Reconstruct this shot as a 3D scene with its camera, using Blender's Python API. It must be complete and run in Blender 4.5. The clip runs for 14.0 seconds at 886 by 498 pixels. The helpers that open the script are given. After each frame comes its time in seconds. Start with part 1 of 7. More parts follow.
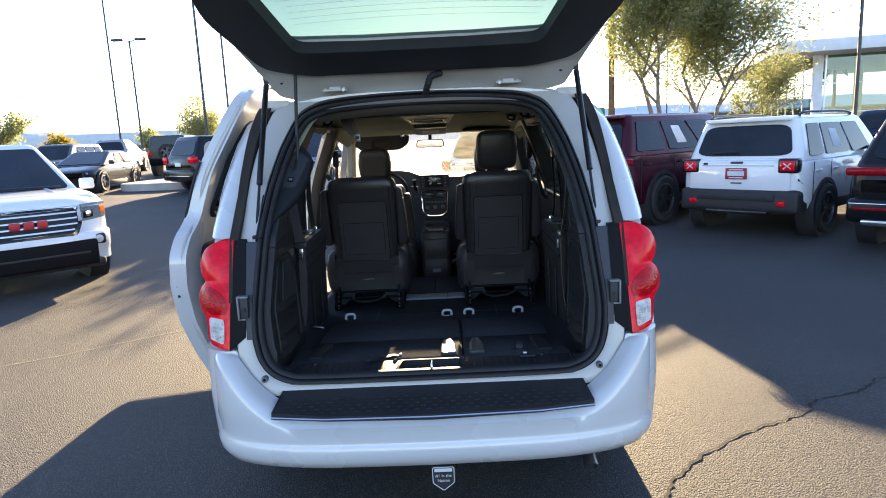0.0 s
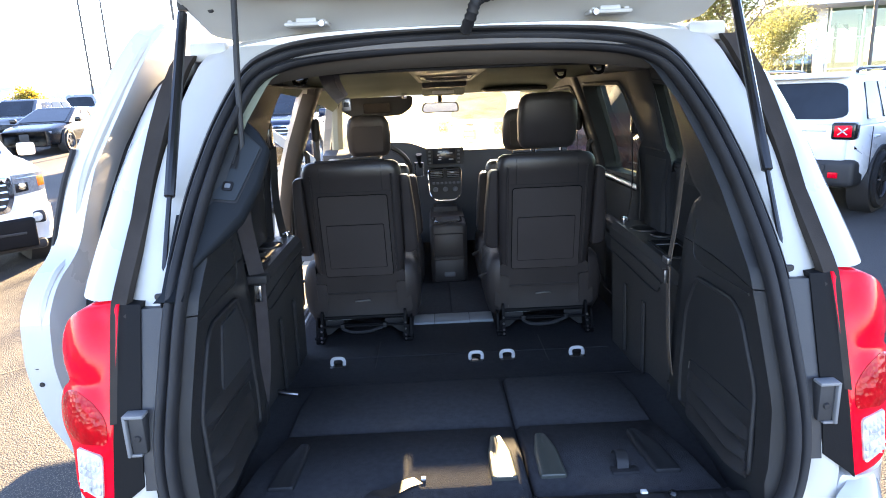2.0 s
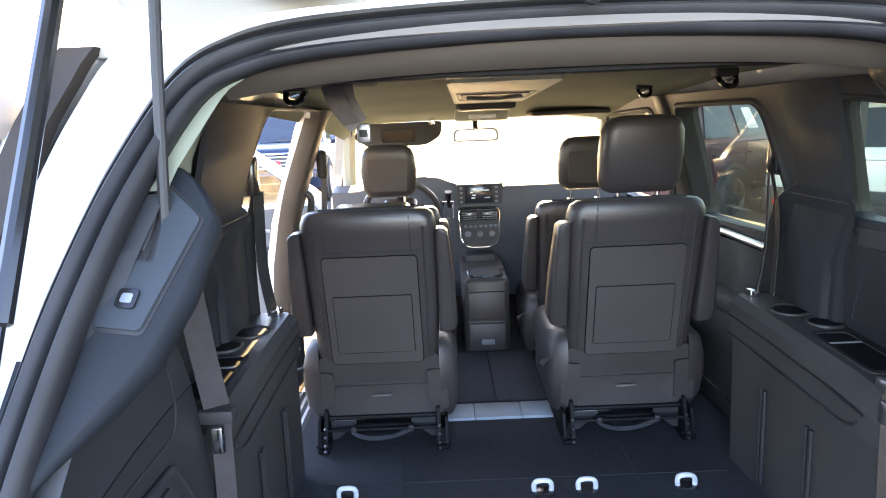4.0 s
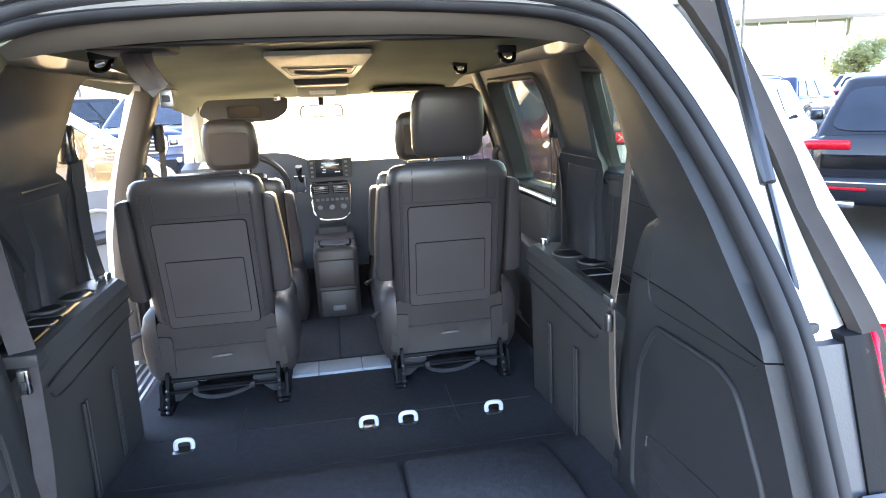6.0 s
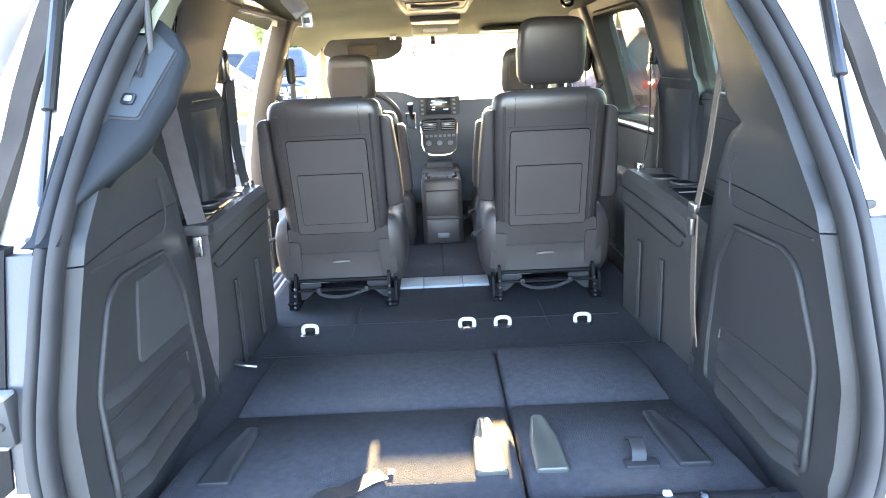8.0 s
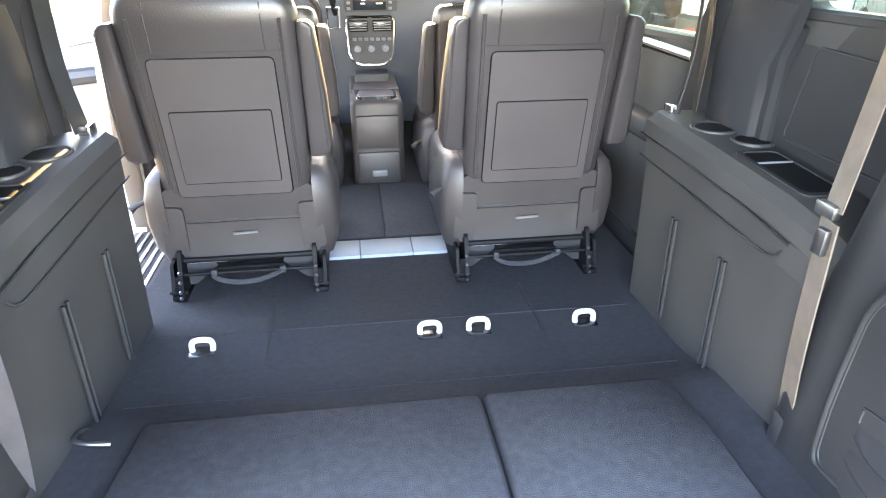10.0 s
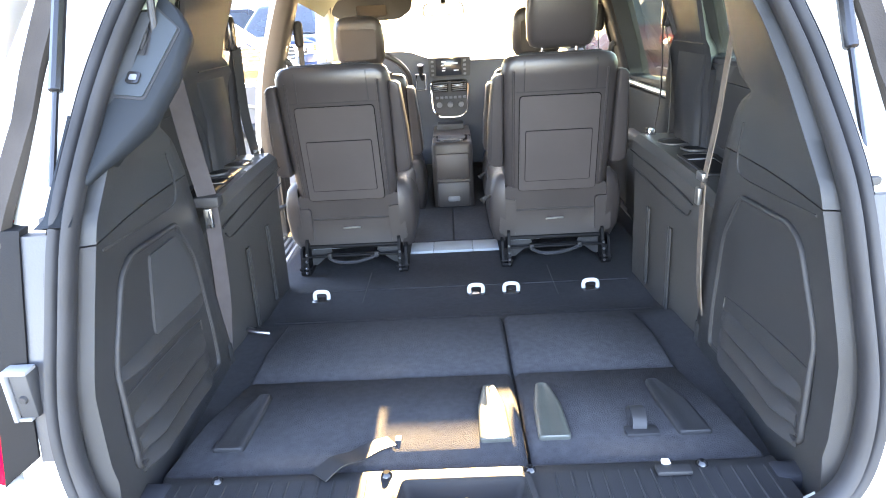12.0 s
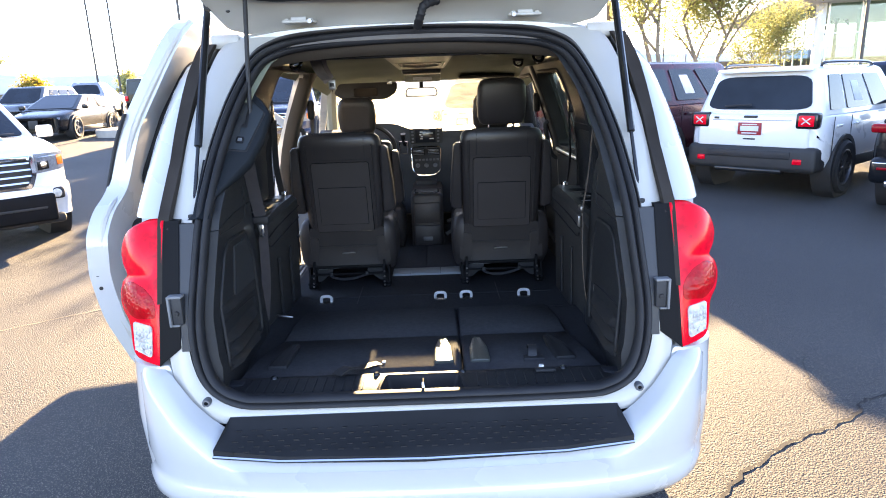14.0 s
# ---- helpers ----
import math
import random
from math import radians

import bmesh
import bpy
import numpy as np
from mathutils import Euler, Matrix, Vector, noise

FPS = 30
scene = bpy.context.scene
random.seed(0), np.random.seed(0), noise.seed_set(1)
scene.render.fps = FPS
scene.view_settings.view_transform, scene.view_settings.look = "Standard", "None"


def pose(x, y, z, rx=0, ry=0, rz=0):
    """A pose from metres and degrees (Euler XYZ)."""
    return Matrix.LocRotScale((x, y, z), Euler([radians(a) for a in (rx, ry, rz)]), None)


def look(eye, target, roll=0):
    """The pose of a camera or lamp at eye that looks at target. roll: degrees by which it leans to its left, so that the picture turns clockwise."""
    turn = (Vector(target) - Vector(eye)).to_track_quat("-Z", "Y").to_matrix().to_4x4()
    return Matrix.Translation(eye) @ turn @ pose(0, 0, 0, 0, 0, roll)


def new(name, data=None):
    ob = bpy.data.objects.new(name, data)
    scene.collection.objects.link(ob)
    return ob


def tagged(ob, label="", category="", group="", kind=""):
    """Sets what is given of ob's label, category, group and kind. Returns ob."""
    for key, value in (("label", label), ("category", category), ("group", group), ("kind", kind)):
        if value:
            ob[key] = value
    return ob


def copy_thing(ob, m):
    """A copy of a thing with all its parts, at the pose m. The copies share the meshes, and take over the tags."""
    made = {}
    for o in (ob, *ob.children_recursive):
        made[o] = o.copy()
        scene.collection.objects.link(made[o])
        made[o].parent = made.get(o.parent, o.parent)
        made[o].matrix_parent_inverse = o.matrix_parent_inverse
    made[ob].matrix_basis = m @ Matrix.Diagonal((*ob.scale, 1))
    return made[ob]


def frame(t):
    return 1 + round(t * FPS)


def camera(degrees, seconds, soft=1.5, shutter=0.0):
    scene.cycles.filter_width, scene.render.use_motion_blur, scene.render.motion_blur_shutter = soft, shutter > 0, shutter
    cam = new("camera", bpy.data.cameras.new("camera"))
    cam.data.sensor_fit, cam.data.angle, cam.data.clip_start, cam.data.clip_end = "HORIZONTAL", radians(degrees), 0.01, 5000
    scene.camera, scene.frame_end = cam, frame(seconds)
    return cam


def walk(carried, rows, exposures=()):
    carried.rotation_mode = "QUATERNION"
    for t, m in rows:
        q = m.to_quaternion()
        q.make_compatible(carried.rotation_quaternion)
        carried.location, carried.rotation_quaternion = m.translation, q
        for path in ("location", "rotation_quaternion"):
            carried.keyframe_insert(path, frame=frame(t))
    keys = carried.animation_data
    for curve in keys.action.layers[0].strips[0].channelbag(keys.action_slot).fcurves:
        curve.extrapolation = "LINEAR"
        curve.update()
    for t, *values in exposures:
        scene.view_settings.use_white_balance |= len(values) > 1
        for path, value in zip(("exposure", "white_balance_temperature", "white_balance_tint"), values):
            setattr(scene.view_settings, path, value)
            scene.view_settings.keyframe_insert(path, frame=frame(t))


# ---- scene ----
cam = camera(70.7, 14.0, soft=1.0)
PATH = [
    (0, (0.086, -2.412, 1.594), (0.069, -0.442, 1.25), -2.7),
    (0.5, (0.031, -2.135, 1.601), (0.009, -0.169, 1.233), -2.2),
    (1, (-0.045, -1.829, 1.644), (0.009, 0.115, 1.175), -1.9),
    (1.5, (-0.081, -1.523, 1.64), (-0.031, 0.41, 1.129), -2.6),
    (2, (-0.08, -1.231, 1.646), (-0.063, 0.711, 1.166), -2.5),
    (2.2, (-0.091, -1.12, 1.641), (-0.063, 0.821, 1.162), -2.4),
    (4.3, (-0.195, -0.444, 1.645), (-0.211, 1.519, 1.263), -2.5),
    (4.5, (-0.179, -0.477, 1.641), (-0.092, 1.486, 1.268), -2.3),
    (5, (-0.121, -0.553, 1.632), (0.161, 1.394, 1.268), -2.8),
    (5.5, (-0.07, -0.613, 1.618), (0.295, 1.316, 1.236), -3.3),
    (6, (0.01, -0.685, 1.593), (0.337, 1.234, 1.133), -2.4),
    (6.5, (0.042, -0.783, 1.542), (0.264, 1.121, 0.972), -2.1),
    (7, (0.002, -0.901, 1.51), (0.053, 1.013, 0.933), -2.9),
    (7.2, (-0.005, -0.941, 1.5), (0.01, 0.977, 0.934), -2.6),
    (9.3, (-0.03, -0.544, 1.494), (-0.041, 1.352, 0.856), -2.6),
    (9.5, (-0.05, -0.397, 1.497), (-0.034, 1.479, 0.804), -2.7),
    (10, (-0.094, -0.167, 1.498), (0.151, 1.607, 0.607), -0.0),
    (10.5, (-0.091, -0.141, 1.48), (0.305, 1.556, 0.499), 1.8),
    (11, (-0.049, -0.375, 1.48), (0.145, 1.394, 0.569), 1.5),
    (11.5, (0.009, -0.697, 1.504), (0.005, 1.117, 0.663), -1.3),
    (12, (0.01, -0.922, 1.532), (-0.046, 0.952, 0.835), -3.3),
    (12.5, (-0.007, -1.177, 1.554), (-0.032, 0.726, 0.939), -1.2),
    (13, (0.012, -1.352, 1.576), (0.03, 0.558, 0.984), -1.0),
    (13.5, (0.059, -1.585, 1.588), (0.056, 0.34, 1.046), -1.4),
    (14, (0.065, -1.811, 1.603), (0.076, 0.124, 1.1), -2.0),
]
EXPOSURES = [(0.0, 2.90, 6750, 23), (1.5, 3.58, 6950, 25), (2.2, 4.42, 7250, 28), (4.3, 5.42, 7750, 29), (6.0, 5.62, 7600, 26), (7.0, 6.02, 7600, 22), (9.5, 6.72, 8400, 25), (10.5, 7.34, 9500, 28), (11.0, 7.58, 9300, 27), (11.5, 7.12, 8700, 25), (12.0, 6.30, 8400, 27), (12.5, 5.08, 7550, 27), (13.0, 4.22, 7500, 29), (13.5, 3.96, 7350, 28), (14.0, 3.90, 7250, 28)]
walk(cam, [(t, look(eye, target, roll)) for t, eye, target, roll in PATH], EXPOSURES)

# ---- sky and sun ----
SUN_UP, SUN_TURN = 13.3, 1.2
world = bpy.data.worlds.new("sky")
scene.world = world
world.use_nodes = True
wn = world.node_tree.nodes
sky = wn.new("ShaderNodeTexSky")
sky.sky_type = "NISHITA"
sky.sun_disc = False
sky.sun_elevation = radians(SUN_UP)
sky.sun_rotation = radians(SUN_TURN)
sky.air_density, sky.dust_density, sky.ozone_density = 0.9, 0.12, 2.4
wn["Background"].inputs["Strength"].default_value = 0.082
world.node_tree.links.new(sky.outputs["Color"], wn["Background"].inputs["Color"])
sun_data = bpy.data.lights.new("sun", "SUN")
sun_data.energy = 4.1
sun_data.angle = radians(0.55)
sun_data.color = (1.0, 0.82, 0.47)
sun = new("sun", sun_data)
sun.matrix_world = look((60 * math.cos(radians(SUN_UP)) * math.sin(radians(SUN_TURN)), 60 * math.cos(radians(SUN_UP)) * math.cos(radians(SUN_TURN)), 60 * math.sin(radians(SUN_UP))), (0, 0, 0))


# ---- materials ----
def mat(name, col, rough=0.5, metal=0.0, var=0.12, scale=6.0, bump=0.1, bscale=250.0, coat=0.0, spec=0.5, rnd=0.0, dist=0.002, wear=0.0):
    """A surface with broad colour variation, fine grain in the relief and uneven gloss."""
    m = bpy.data.materials.new(name)
    m.use_nodes = True
    n, l = m.node_tree.nodes, m.node_tree.links
    b = n["Principled BSDF"]
    tc = n.new("ShaderNodeTexCoord")
    big = n.new("ShaderNodeTexNoise")
    big.inputs["Scale"].default_value, big.inputs["Detail"].default_value = scale, 6.0
    l.new(tc.outputs["Object"], big.inputs["Vector"])
    ramp = n.new("ShaderNodeValToRGB")
    ramp.color_ramp.elements[0].position, ramp.color_ramp.elements[1].position = 0.3, 0.7
    ramp.color_ramp.elements[0].color = (*[c * (1 - var) for c in col], 1)
    ramp.color_ramp.elements[1].color = (*[min(1, c * (1 + var)) for c in col], 1)
    l.new(big.outputs["Fac"], ramp.inputs["Fac"])
    out = ramp.outputs["Color"]
    fine = n.new("ShaderNodeTexNoise")
    fine.inputs["Scale"].default_value, fine.inputs["Detail"].default_value = bscale, 3.0
    l.new(tc.outputs["Object"], fine.inputs["Vector"])
    if wear:
        mx = n.new("ShaderNodeMix")
        mx.data_type, mx.blend_type = "RGBA", "MULTIPLY"
        mx.inputs["Factor"].default_value = wear
        l.new(out, mx.inputs["A"])
        l.new(fine.outputs["Color"], mx.inputs["B"])
        out = mx.outputs["Result"]
    if rnd:
        oi = n.new("ShaderNodeObjectInfo")
        hsv = n.new("ShaderNodeHueSaturation")
        mr = n.new("ShaderNodeMapRange")
        mr.inputs["To Min"].default_value, mr.inputs["To Max"].default_value = 1 - rnd, 1 + rnd
        l.new(oi.outputs["Random"], mr.inputs["Value"])
        l.new(mr.outputs["Result"], hsv.inputs["Value"])
        l.new(out, hsv.inputs["Color"])
        out = hsv.outputs["Color"]
    l.new(out, b.inputs["Base Color"])
    rr = n.new("ShaderNodeMapRange")
    rr.inputs["To Min"].default_value, rr.inputs["To Max"].default_value = max(0.02, rough - 0.08), min(1, rough + 0.08)
    l.new(big.outputs["Fac"], rr.inputs["Value"])
    l.new(rr.outputs["Result"], b.inputs["Roughness"])
    b.inputs["Metallic"].default_value = metal
    b.inputs["Specular IOR Level"].default_value = spec
    b.inputs["Coat Weight"].default_value = coat
    b.inputs["Coat Roughness"].default_value = 0.05
    if bump:
        bp = n.new("ShaderNodeBump")
        bp.inputs["Strength"].default_value, bp.inputs["Distance"].default_value = bump, dist
        l.new(fine.outputs["Fac"], bp.inputs["Height"])
        l.new(bp.outputs["Normal"], b.inputs["Normal"])
    return m


def glass(name, tint, rough=0.0, dust=0.0, dust_col=(0.5, 0.47, 0.4)):
    """Thin pane: tinted passage, mirror gloss by the angle, a little dust."""
    m = bpy.data.materials.new(name)
    m.use_nodes = True
    n, l = m.node_tree.nodes, m.node_tree.links
    n.remove(n["Principled BSDF"])
    tr, gl, mx, fr = n.new("ShaderNodeBsdfTransparent"), n.new("ShaderNodeBsdfGlossy"), n.new("ShaderNodeMixShader"), n.new("ShaderNodeLayerWeight")
    tr.inputs["Color"].default_value = (*tint, 1)
    gl.inputs["Roughness"].default_value = rough
    fr.inputs["Blend"].default_value = 0.5
    pw, ma = n.new("ShaderNodeMath"), n.new("ShaderNodeMath")
    pw.operation, pw.inputs[1].default_value = "POWER", 5.0
    ma.operation, ma.inputs[1].default_value, ma.inputs[2].default_value = "MULTIPLY_ADD", 0.9, 0.06
    l.new(fr.outputs["Facing"], pw.inputs[0])
    l.new(pw.outputs["Value"], ma.inputs[0])
    l.new(ma.outputs["Value"], mx.inputs["Fac"])
    l.new(tr.outputs["BSDF"], mx.inputs[1])
    l.new(gl.outputs["BSDF"], mx.inputs[2])
    out = mx
    if dust:
        df, tl, add, mx2, nz, mr = n.new("ShaderNodeBsdfDiffuse"), n.new("ShaderNodeBsdfTranslucent"), n.new("ShaderNodeMixShader"), n.new("ShaderNodeMixShader"), n.new("ShaderNodeTexNoise"), n.new("ShaderNodeMapRange")
        df.inputs["Color"].default_value = tl.inputs["Color"].default_value = (*dust_col, 1)
        l.new(df.outputs["BSDF"], add.inputs[1])
        l.new(tl.outputs["BSDF"], add.inputs[2])
        add.inputs["Fac"].default_value = 0.7
        nz.inputs["Scale"].default_value, nz.inputs["Detail"].default_value = 14.0, 10.0
        mr.inputs["From Min"].default_value, mr.inputs["From Max"].default_value = 0.35, 0.7
        mr.inputs["To Min"].default_value, mr.inputs["To Max"].default_value = dust * 0.6, dust * 1.5
        l.new(nz.outputs["Fac"], mr.inputs["Value"])
        l.new(mr.outputs["Result"], mx2.inputs["Fac"])
        l.new(mx.outputs["Shader"], mx2.inputs[1])
        l.new(add.outputs["Shader"], mx2.inputs[2])
        out = mx2
    l.new(out.outputs["Shader"], n["Material Output"].inputs["Surface"])
    return m


def lens(name, col, rough=0.08):
    """Coloured clear plastic over a bright reflector."""
    m = mat(name, col, rough=rough, var=0.25, scale=40, bump=0.12, bscale=120, coat=0.08, spec=0.2)
    b = m.node_tree.nodes["Principled BSDF"]
    b.inputs["Subsurface Weight"].default_value = 0.12
    b.inputs["Subsurface Radius"].default_value = (0.03, 0.01, 0.01)
    return m


WHITE = mat("white_paint", (0.52, 0.53, 0.535), rough=0.28, var=0.02, scale=2, bump=0.02, bscale=500, coat=1.0)
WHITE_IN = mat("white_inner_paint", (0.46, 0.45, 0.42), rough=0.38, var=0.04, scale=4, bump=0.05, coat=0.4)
RUBBER = mat("seal_rubber", (0.018, 0.0185, 0.0215), rough=0.6, spec=0.35, var=0.25, scale=12, bump=0.1)
TRIM = mat("grained_trim", (0.0225, 0.0246, 0.0275), rough=0.52, spec=0.35, var=0.15, scale=5, bump=0.35, bscale=900, dist=0.001)
TRIM_LOW = mat("hard_grained_plastic", (0.0235, 0.0238, 0.0255), spec=0.25, rough=0.5, var=0.15, scale=5, bump=0.4, bscale=800, dist=0.001)
LIP = mat("seal_lip_vinyl", (0.050, 0.046, 0.045), rough=0.6, var=0.1, scale=6, bump=0.3, bscale=800, dist=0.001)
TRIM_GREY = mat("grey_trim", (0.12, 0.125, 0.135), rough=0.5, var=0.1, scale=6, bump=0.3, bscale=800, dist=0.001)
CARPET = mat("dark_carpet", (0.044, 0.0452, 0.050), rough=0.95, var=0.16, scale=60, bump=1.0, bscale=900, spec=0.15, dist=0.0022, wear=0.15)
CARPET_PAD = mat("seatback_carpet", (0.061, 0.0615, 0.067), rough=0.95, var=0.16, scale=60, bump=1.0, bscale=420, spec=0.15, dist=0.0035, wear=0.2)
LEATHER = mat("black_leather", (0.033, 0.0288, 0.030), rough=0.33, var=0.15, scale=5, bump=0.4, bscale=350, dist=0.0015)
SEATBACK = mat("seatback_vinyl", (0.031, 0.0268, 0.028), rough=0.5, var=0.12, scale=6, bump=0.35, bscale=700, dist=0.001)
PANEL = mat("seat_hard_panel", (0.042, 0.0362, 0.0375), rough=0.48, var=0.1, scale=6, bump=0.3, bscale=900, dist=0.001)
HEADLINER = mat("headliner_cloth", (0.215, 0.235, 0.18), rough=0.95, var=0.08, scale=4, bump=0.5, bscale=900, spec=0.1)
BEIGE = mat("grey_beige_trim", (0.38, 0.385, 0.31), rough=0.6, var=0.06, scale=5, bump=0.2, bscale=700)
WEB = mat("belt_webbing", (0.16, 0.145, 0.15), spec=0.1, rough=0.9, var=0.12, scale=30, bump=0.6, bscale=1200, dist=0.001)
WEB_GREY = mat("grey_belt_webbing", (0.050, 0.045, 0.047), spec=0.1, rough=0.9, var=0.12, scale=30, bump=0.6, bscale=1200, dist=0.001)
WEB_BEIGE = mat("beige_belt_webbing", (0.13, 0.105, 0.088), spec=0.1, rough=0.9, var=0.12, scale=30, bump=0.6, bscale=1200, dist=0.001)
POST_GREY = mat("door_post_plastic", (0.052, 0.048, 0.046), rough=0.55, var=0.08, scale=6, bump=0.25, bscale=800, dist=0.001)
LEDGE = mat("ledge_plastic", (0.037, 0.0352, 0.0345), rough=0.48, var=0.15, scale=5, bump=0.4, bscale=800, dist=0.001)
PILLAR = mat("pillar_plastic", (0.0215, 0.0228, 0.0262), spec=0.35, rough=0.5, var=0.15, scale=5, bump=0.35, bscale=900, dist=0.001)
HEADER = mat("brown_grey_trim", (0.2, 0.18, 0.165), rough=0.6, var=0.06, scale=5, bump=0.2, bscale=700)
DASH = mat("dash_vinyl", (0.032, 0.037, 0.046), rough=0.5, var=0.1, scale=6, bump=0.3, bscale=500, dist=0.001)
GREY_STRIP = mat("grey_floor_strip", (0.27, 0.31, 0.33), rough=0.55, var=0.06, scale=12, bump=0.1)
PAD = mat("smooth_panel_plastic", (0.028, 0.029, 0.032), rough=0.6, var=0.08, scale=6, bump=0.3, bscale=900, dist=0.001)
HOUSING = mat("slate_housing_plastic", (0.016, 0.0198, 0.0245), rough=0.7, var=0.1, scale=6, bump=0.3, bscale=900, dist=0.001, spec=0.12)
PLATE_GREY = mat("blue_grey_plate", (0.032, 0.040, 0.048), spec=0.25, rough=0.6, var=0.1, scale=6, bump=0.3, bscale=900, dist=0.001)
# near-black for black parts, and for shade painted into wells and grooves
RECESS = mat("black_plastic_and_shade", (0.005, 0.005, 0.006), rough=0.6, var=0.2, scale=10, bump=0.15, spec=0.15)
FLANGE = mat("slate_flange", (0.022, 0.0235, 0.029), rough=0.45, var=0.12, scale=8, bump=0.15)
GUIDE = mat("pale_guide_plastic", (0.18, 0.186, 0.195), rough=0.4, var=0.08, scale=10, bump=0.1)
CAP = mat("olive_cap_plastic", (0.066, 0.070, 0.060), rough=0.36, var=0.12, scale=8, bump=0.25, bscale=700, dist=0.001)
STEEL = mat("bare_steel", (0.30, 0.30, 0.31), rough=0.38, metal=1.0, var=0.15, scale=20, bump=0.1)
CHROME = mat("chrome", (0.75, 0.76, 0.78), rough=0.1, metal=1.0, var=0.04, scale=5, bump=0.0)
ALU = mat("brushed_aluminium", (0.5, 0.51, 0.52), rough=0.34, metal=0.9, var=0.08, scale=15, bump=0.15, bscale=600)
BLACK = mat("gloss_black", (0.012, 0.012, 0.013), rough=0.18, var=0.2, scale=5, bump=0.02)
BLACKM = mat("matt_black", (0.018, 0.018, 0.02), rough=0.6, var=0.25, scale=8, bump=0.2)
WHITE_PLASTIC = mat("white_plastic", (0.75, 0.75, 0.74), rough=0.4, var=0.05, scale=30, bump=0.05)
RED_LENS = lens("red_lens", (0.85, 0.003, 0.018))
AMBER_LENS = lens("amber_lens", (0.75, 0.16, 0.02))
HEADLAMP = lens("headlamp_glass", (0.20, 0.21, 0.23))
CLEAR_LENS = lens("clear_lens", (0.56, 0.54, 0.52))
GLASS = glass("clear_glass", (0.93, 0.95, 0.93), dust=0.02)
WINDSHIELD = glass("dusty_windshield", (0.92, 0.93, 0.90), dust=0.11, dust_col=(0.6, 0.56, 0.42))
TINT = glass("tinted_glass", (0.60, 0.64, 0.54), dust=0.02)
GATE_GLASS = glass("tinted_rear_glass", (0.40, 0.48, 0.41), dust=0.03)
PRIVACY = glass("dark_privacy_glass", (0.05, 0.056, 0.055), dust=0.02)
CAR_GLASS = mat("dark_car_glass", (0.014, 0.019, 0.026), rough=0.04, var=0.3, scale=2, bump=0.0, spec=0.3)
MIRROR = mat("mirror", (0.9, 0.9, 0.9), rough=0.02, metal=1.0, var=0.0, bump=0.0)
TYRE = mat("tyre_rubber", (0.02, 0.02, 0.021), rough=0.8, var=0.3, scale=15, bump=0.4, bscale=200)
SCREEN = mat("screen", (0.015, 0.017, 0.022), rough=0.15, var=0.1, bump=0.0)
INK_PALE = mat("pale_print", (0.6, 0.62, 0.65), rough=0.5, var=0.05, bump=0.0)
INK_RED = mat("red_print", (0.50, 0.02, 0.03), rough=0.45, var=0.08, scale=20, bump=0.0)
CONCRETE = mat("concrete", (0.36, 0.34, 0.31), rough=0.9, var=0.15, scale=3, bump=0.5, bscale=60, wear=0.2)


# ---- building helpers ----
def part(name, bm, material, parent=None, label="", smooth=35):
    me = bpy.data.meshes.new(name)
    bmesh.ops.recalc_face_normals(bm, faces=bm.faces)
    bm.to_mesh(me)
    bm.free()
    if smooth:
        me.shade_smooth()
        me.set_sharp_from_angle(angle=radians(smooth))
    me.materials.append(material)
    ob = new(name, me)
    ob.parent = parent
    if label:
        ob["label"] = label
    return ob


def thing(name, label, category, group="", at=None, kind=""):
    e = new(name)
    e.empty_display_size = 0.1
    if at is not None:
        e.matrix_basis = at
    return tagged(e, label, category, group, kind)


def box(bm, x0, x1, y0, y1, z0, z1, bev=0.0, seg=2, m=None):
    """A box, its edges rounded by bev."""
    r = bmesh.ops.create_cube(bm, size=1.0, matrix=Matrix.Translation(((x0 + x1) / 2, (y0 + y1) / 2, (z0 + z1) / 2)) @ Matrix.Diagonal((abs(x1 - x0), abs(y1 - y0), abs(z1 - z0), 1)))
    vs = r["verts"]
    if bev:
        es = {e for v in vs for e in v.link_edges}
        g = bmesh.ops.bevel(bm, geom=list(es), offset=bev, segments=seg, affect="EDGES", profile=0.5)
        vs = list({v for f in g["faces"] for v in f.verts} | {v for v in vs if v.is_valid})
    if m is not None:
        bmesh.ops.transform(bm, matrix=m, verts=vs)
    return bm


def B(*a, **k):
    return box(bmesh.new(), *a, **k)


def ring_loft(bm, rings, closed=True, caps=True):
    """Skin over rings of equally many points."""
    vv = [[bm.verts.new(p) for p in r] for r in rings]
    n = len(vv[0])
    for a, b in zip(vv, vv[1:]):
        for i in range(n if closed else n - 1):
            j = (i + 1) % n
            bm.faces.new((a[i], a[j], b[j], b[i]))
    if caps and closed:
        bm.faces.new(vv[0][::-1])
        bm.faces.new(vv[-1])
    return bm


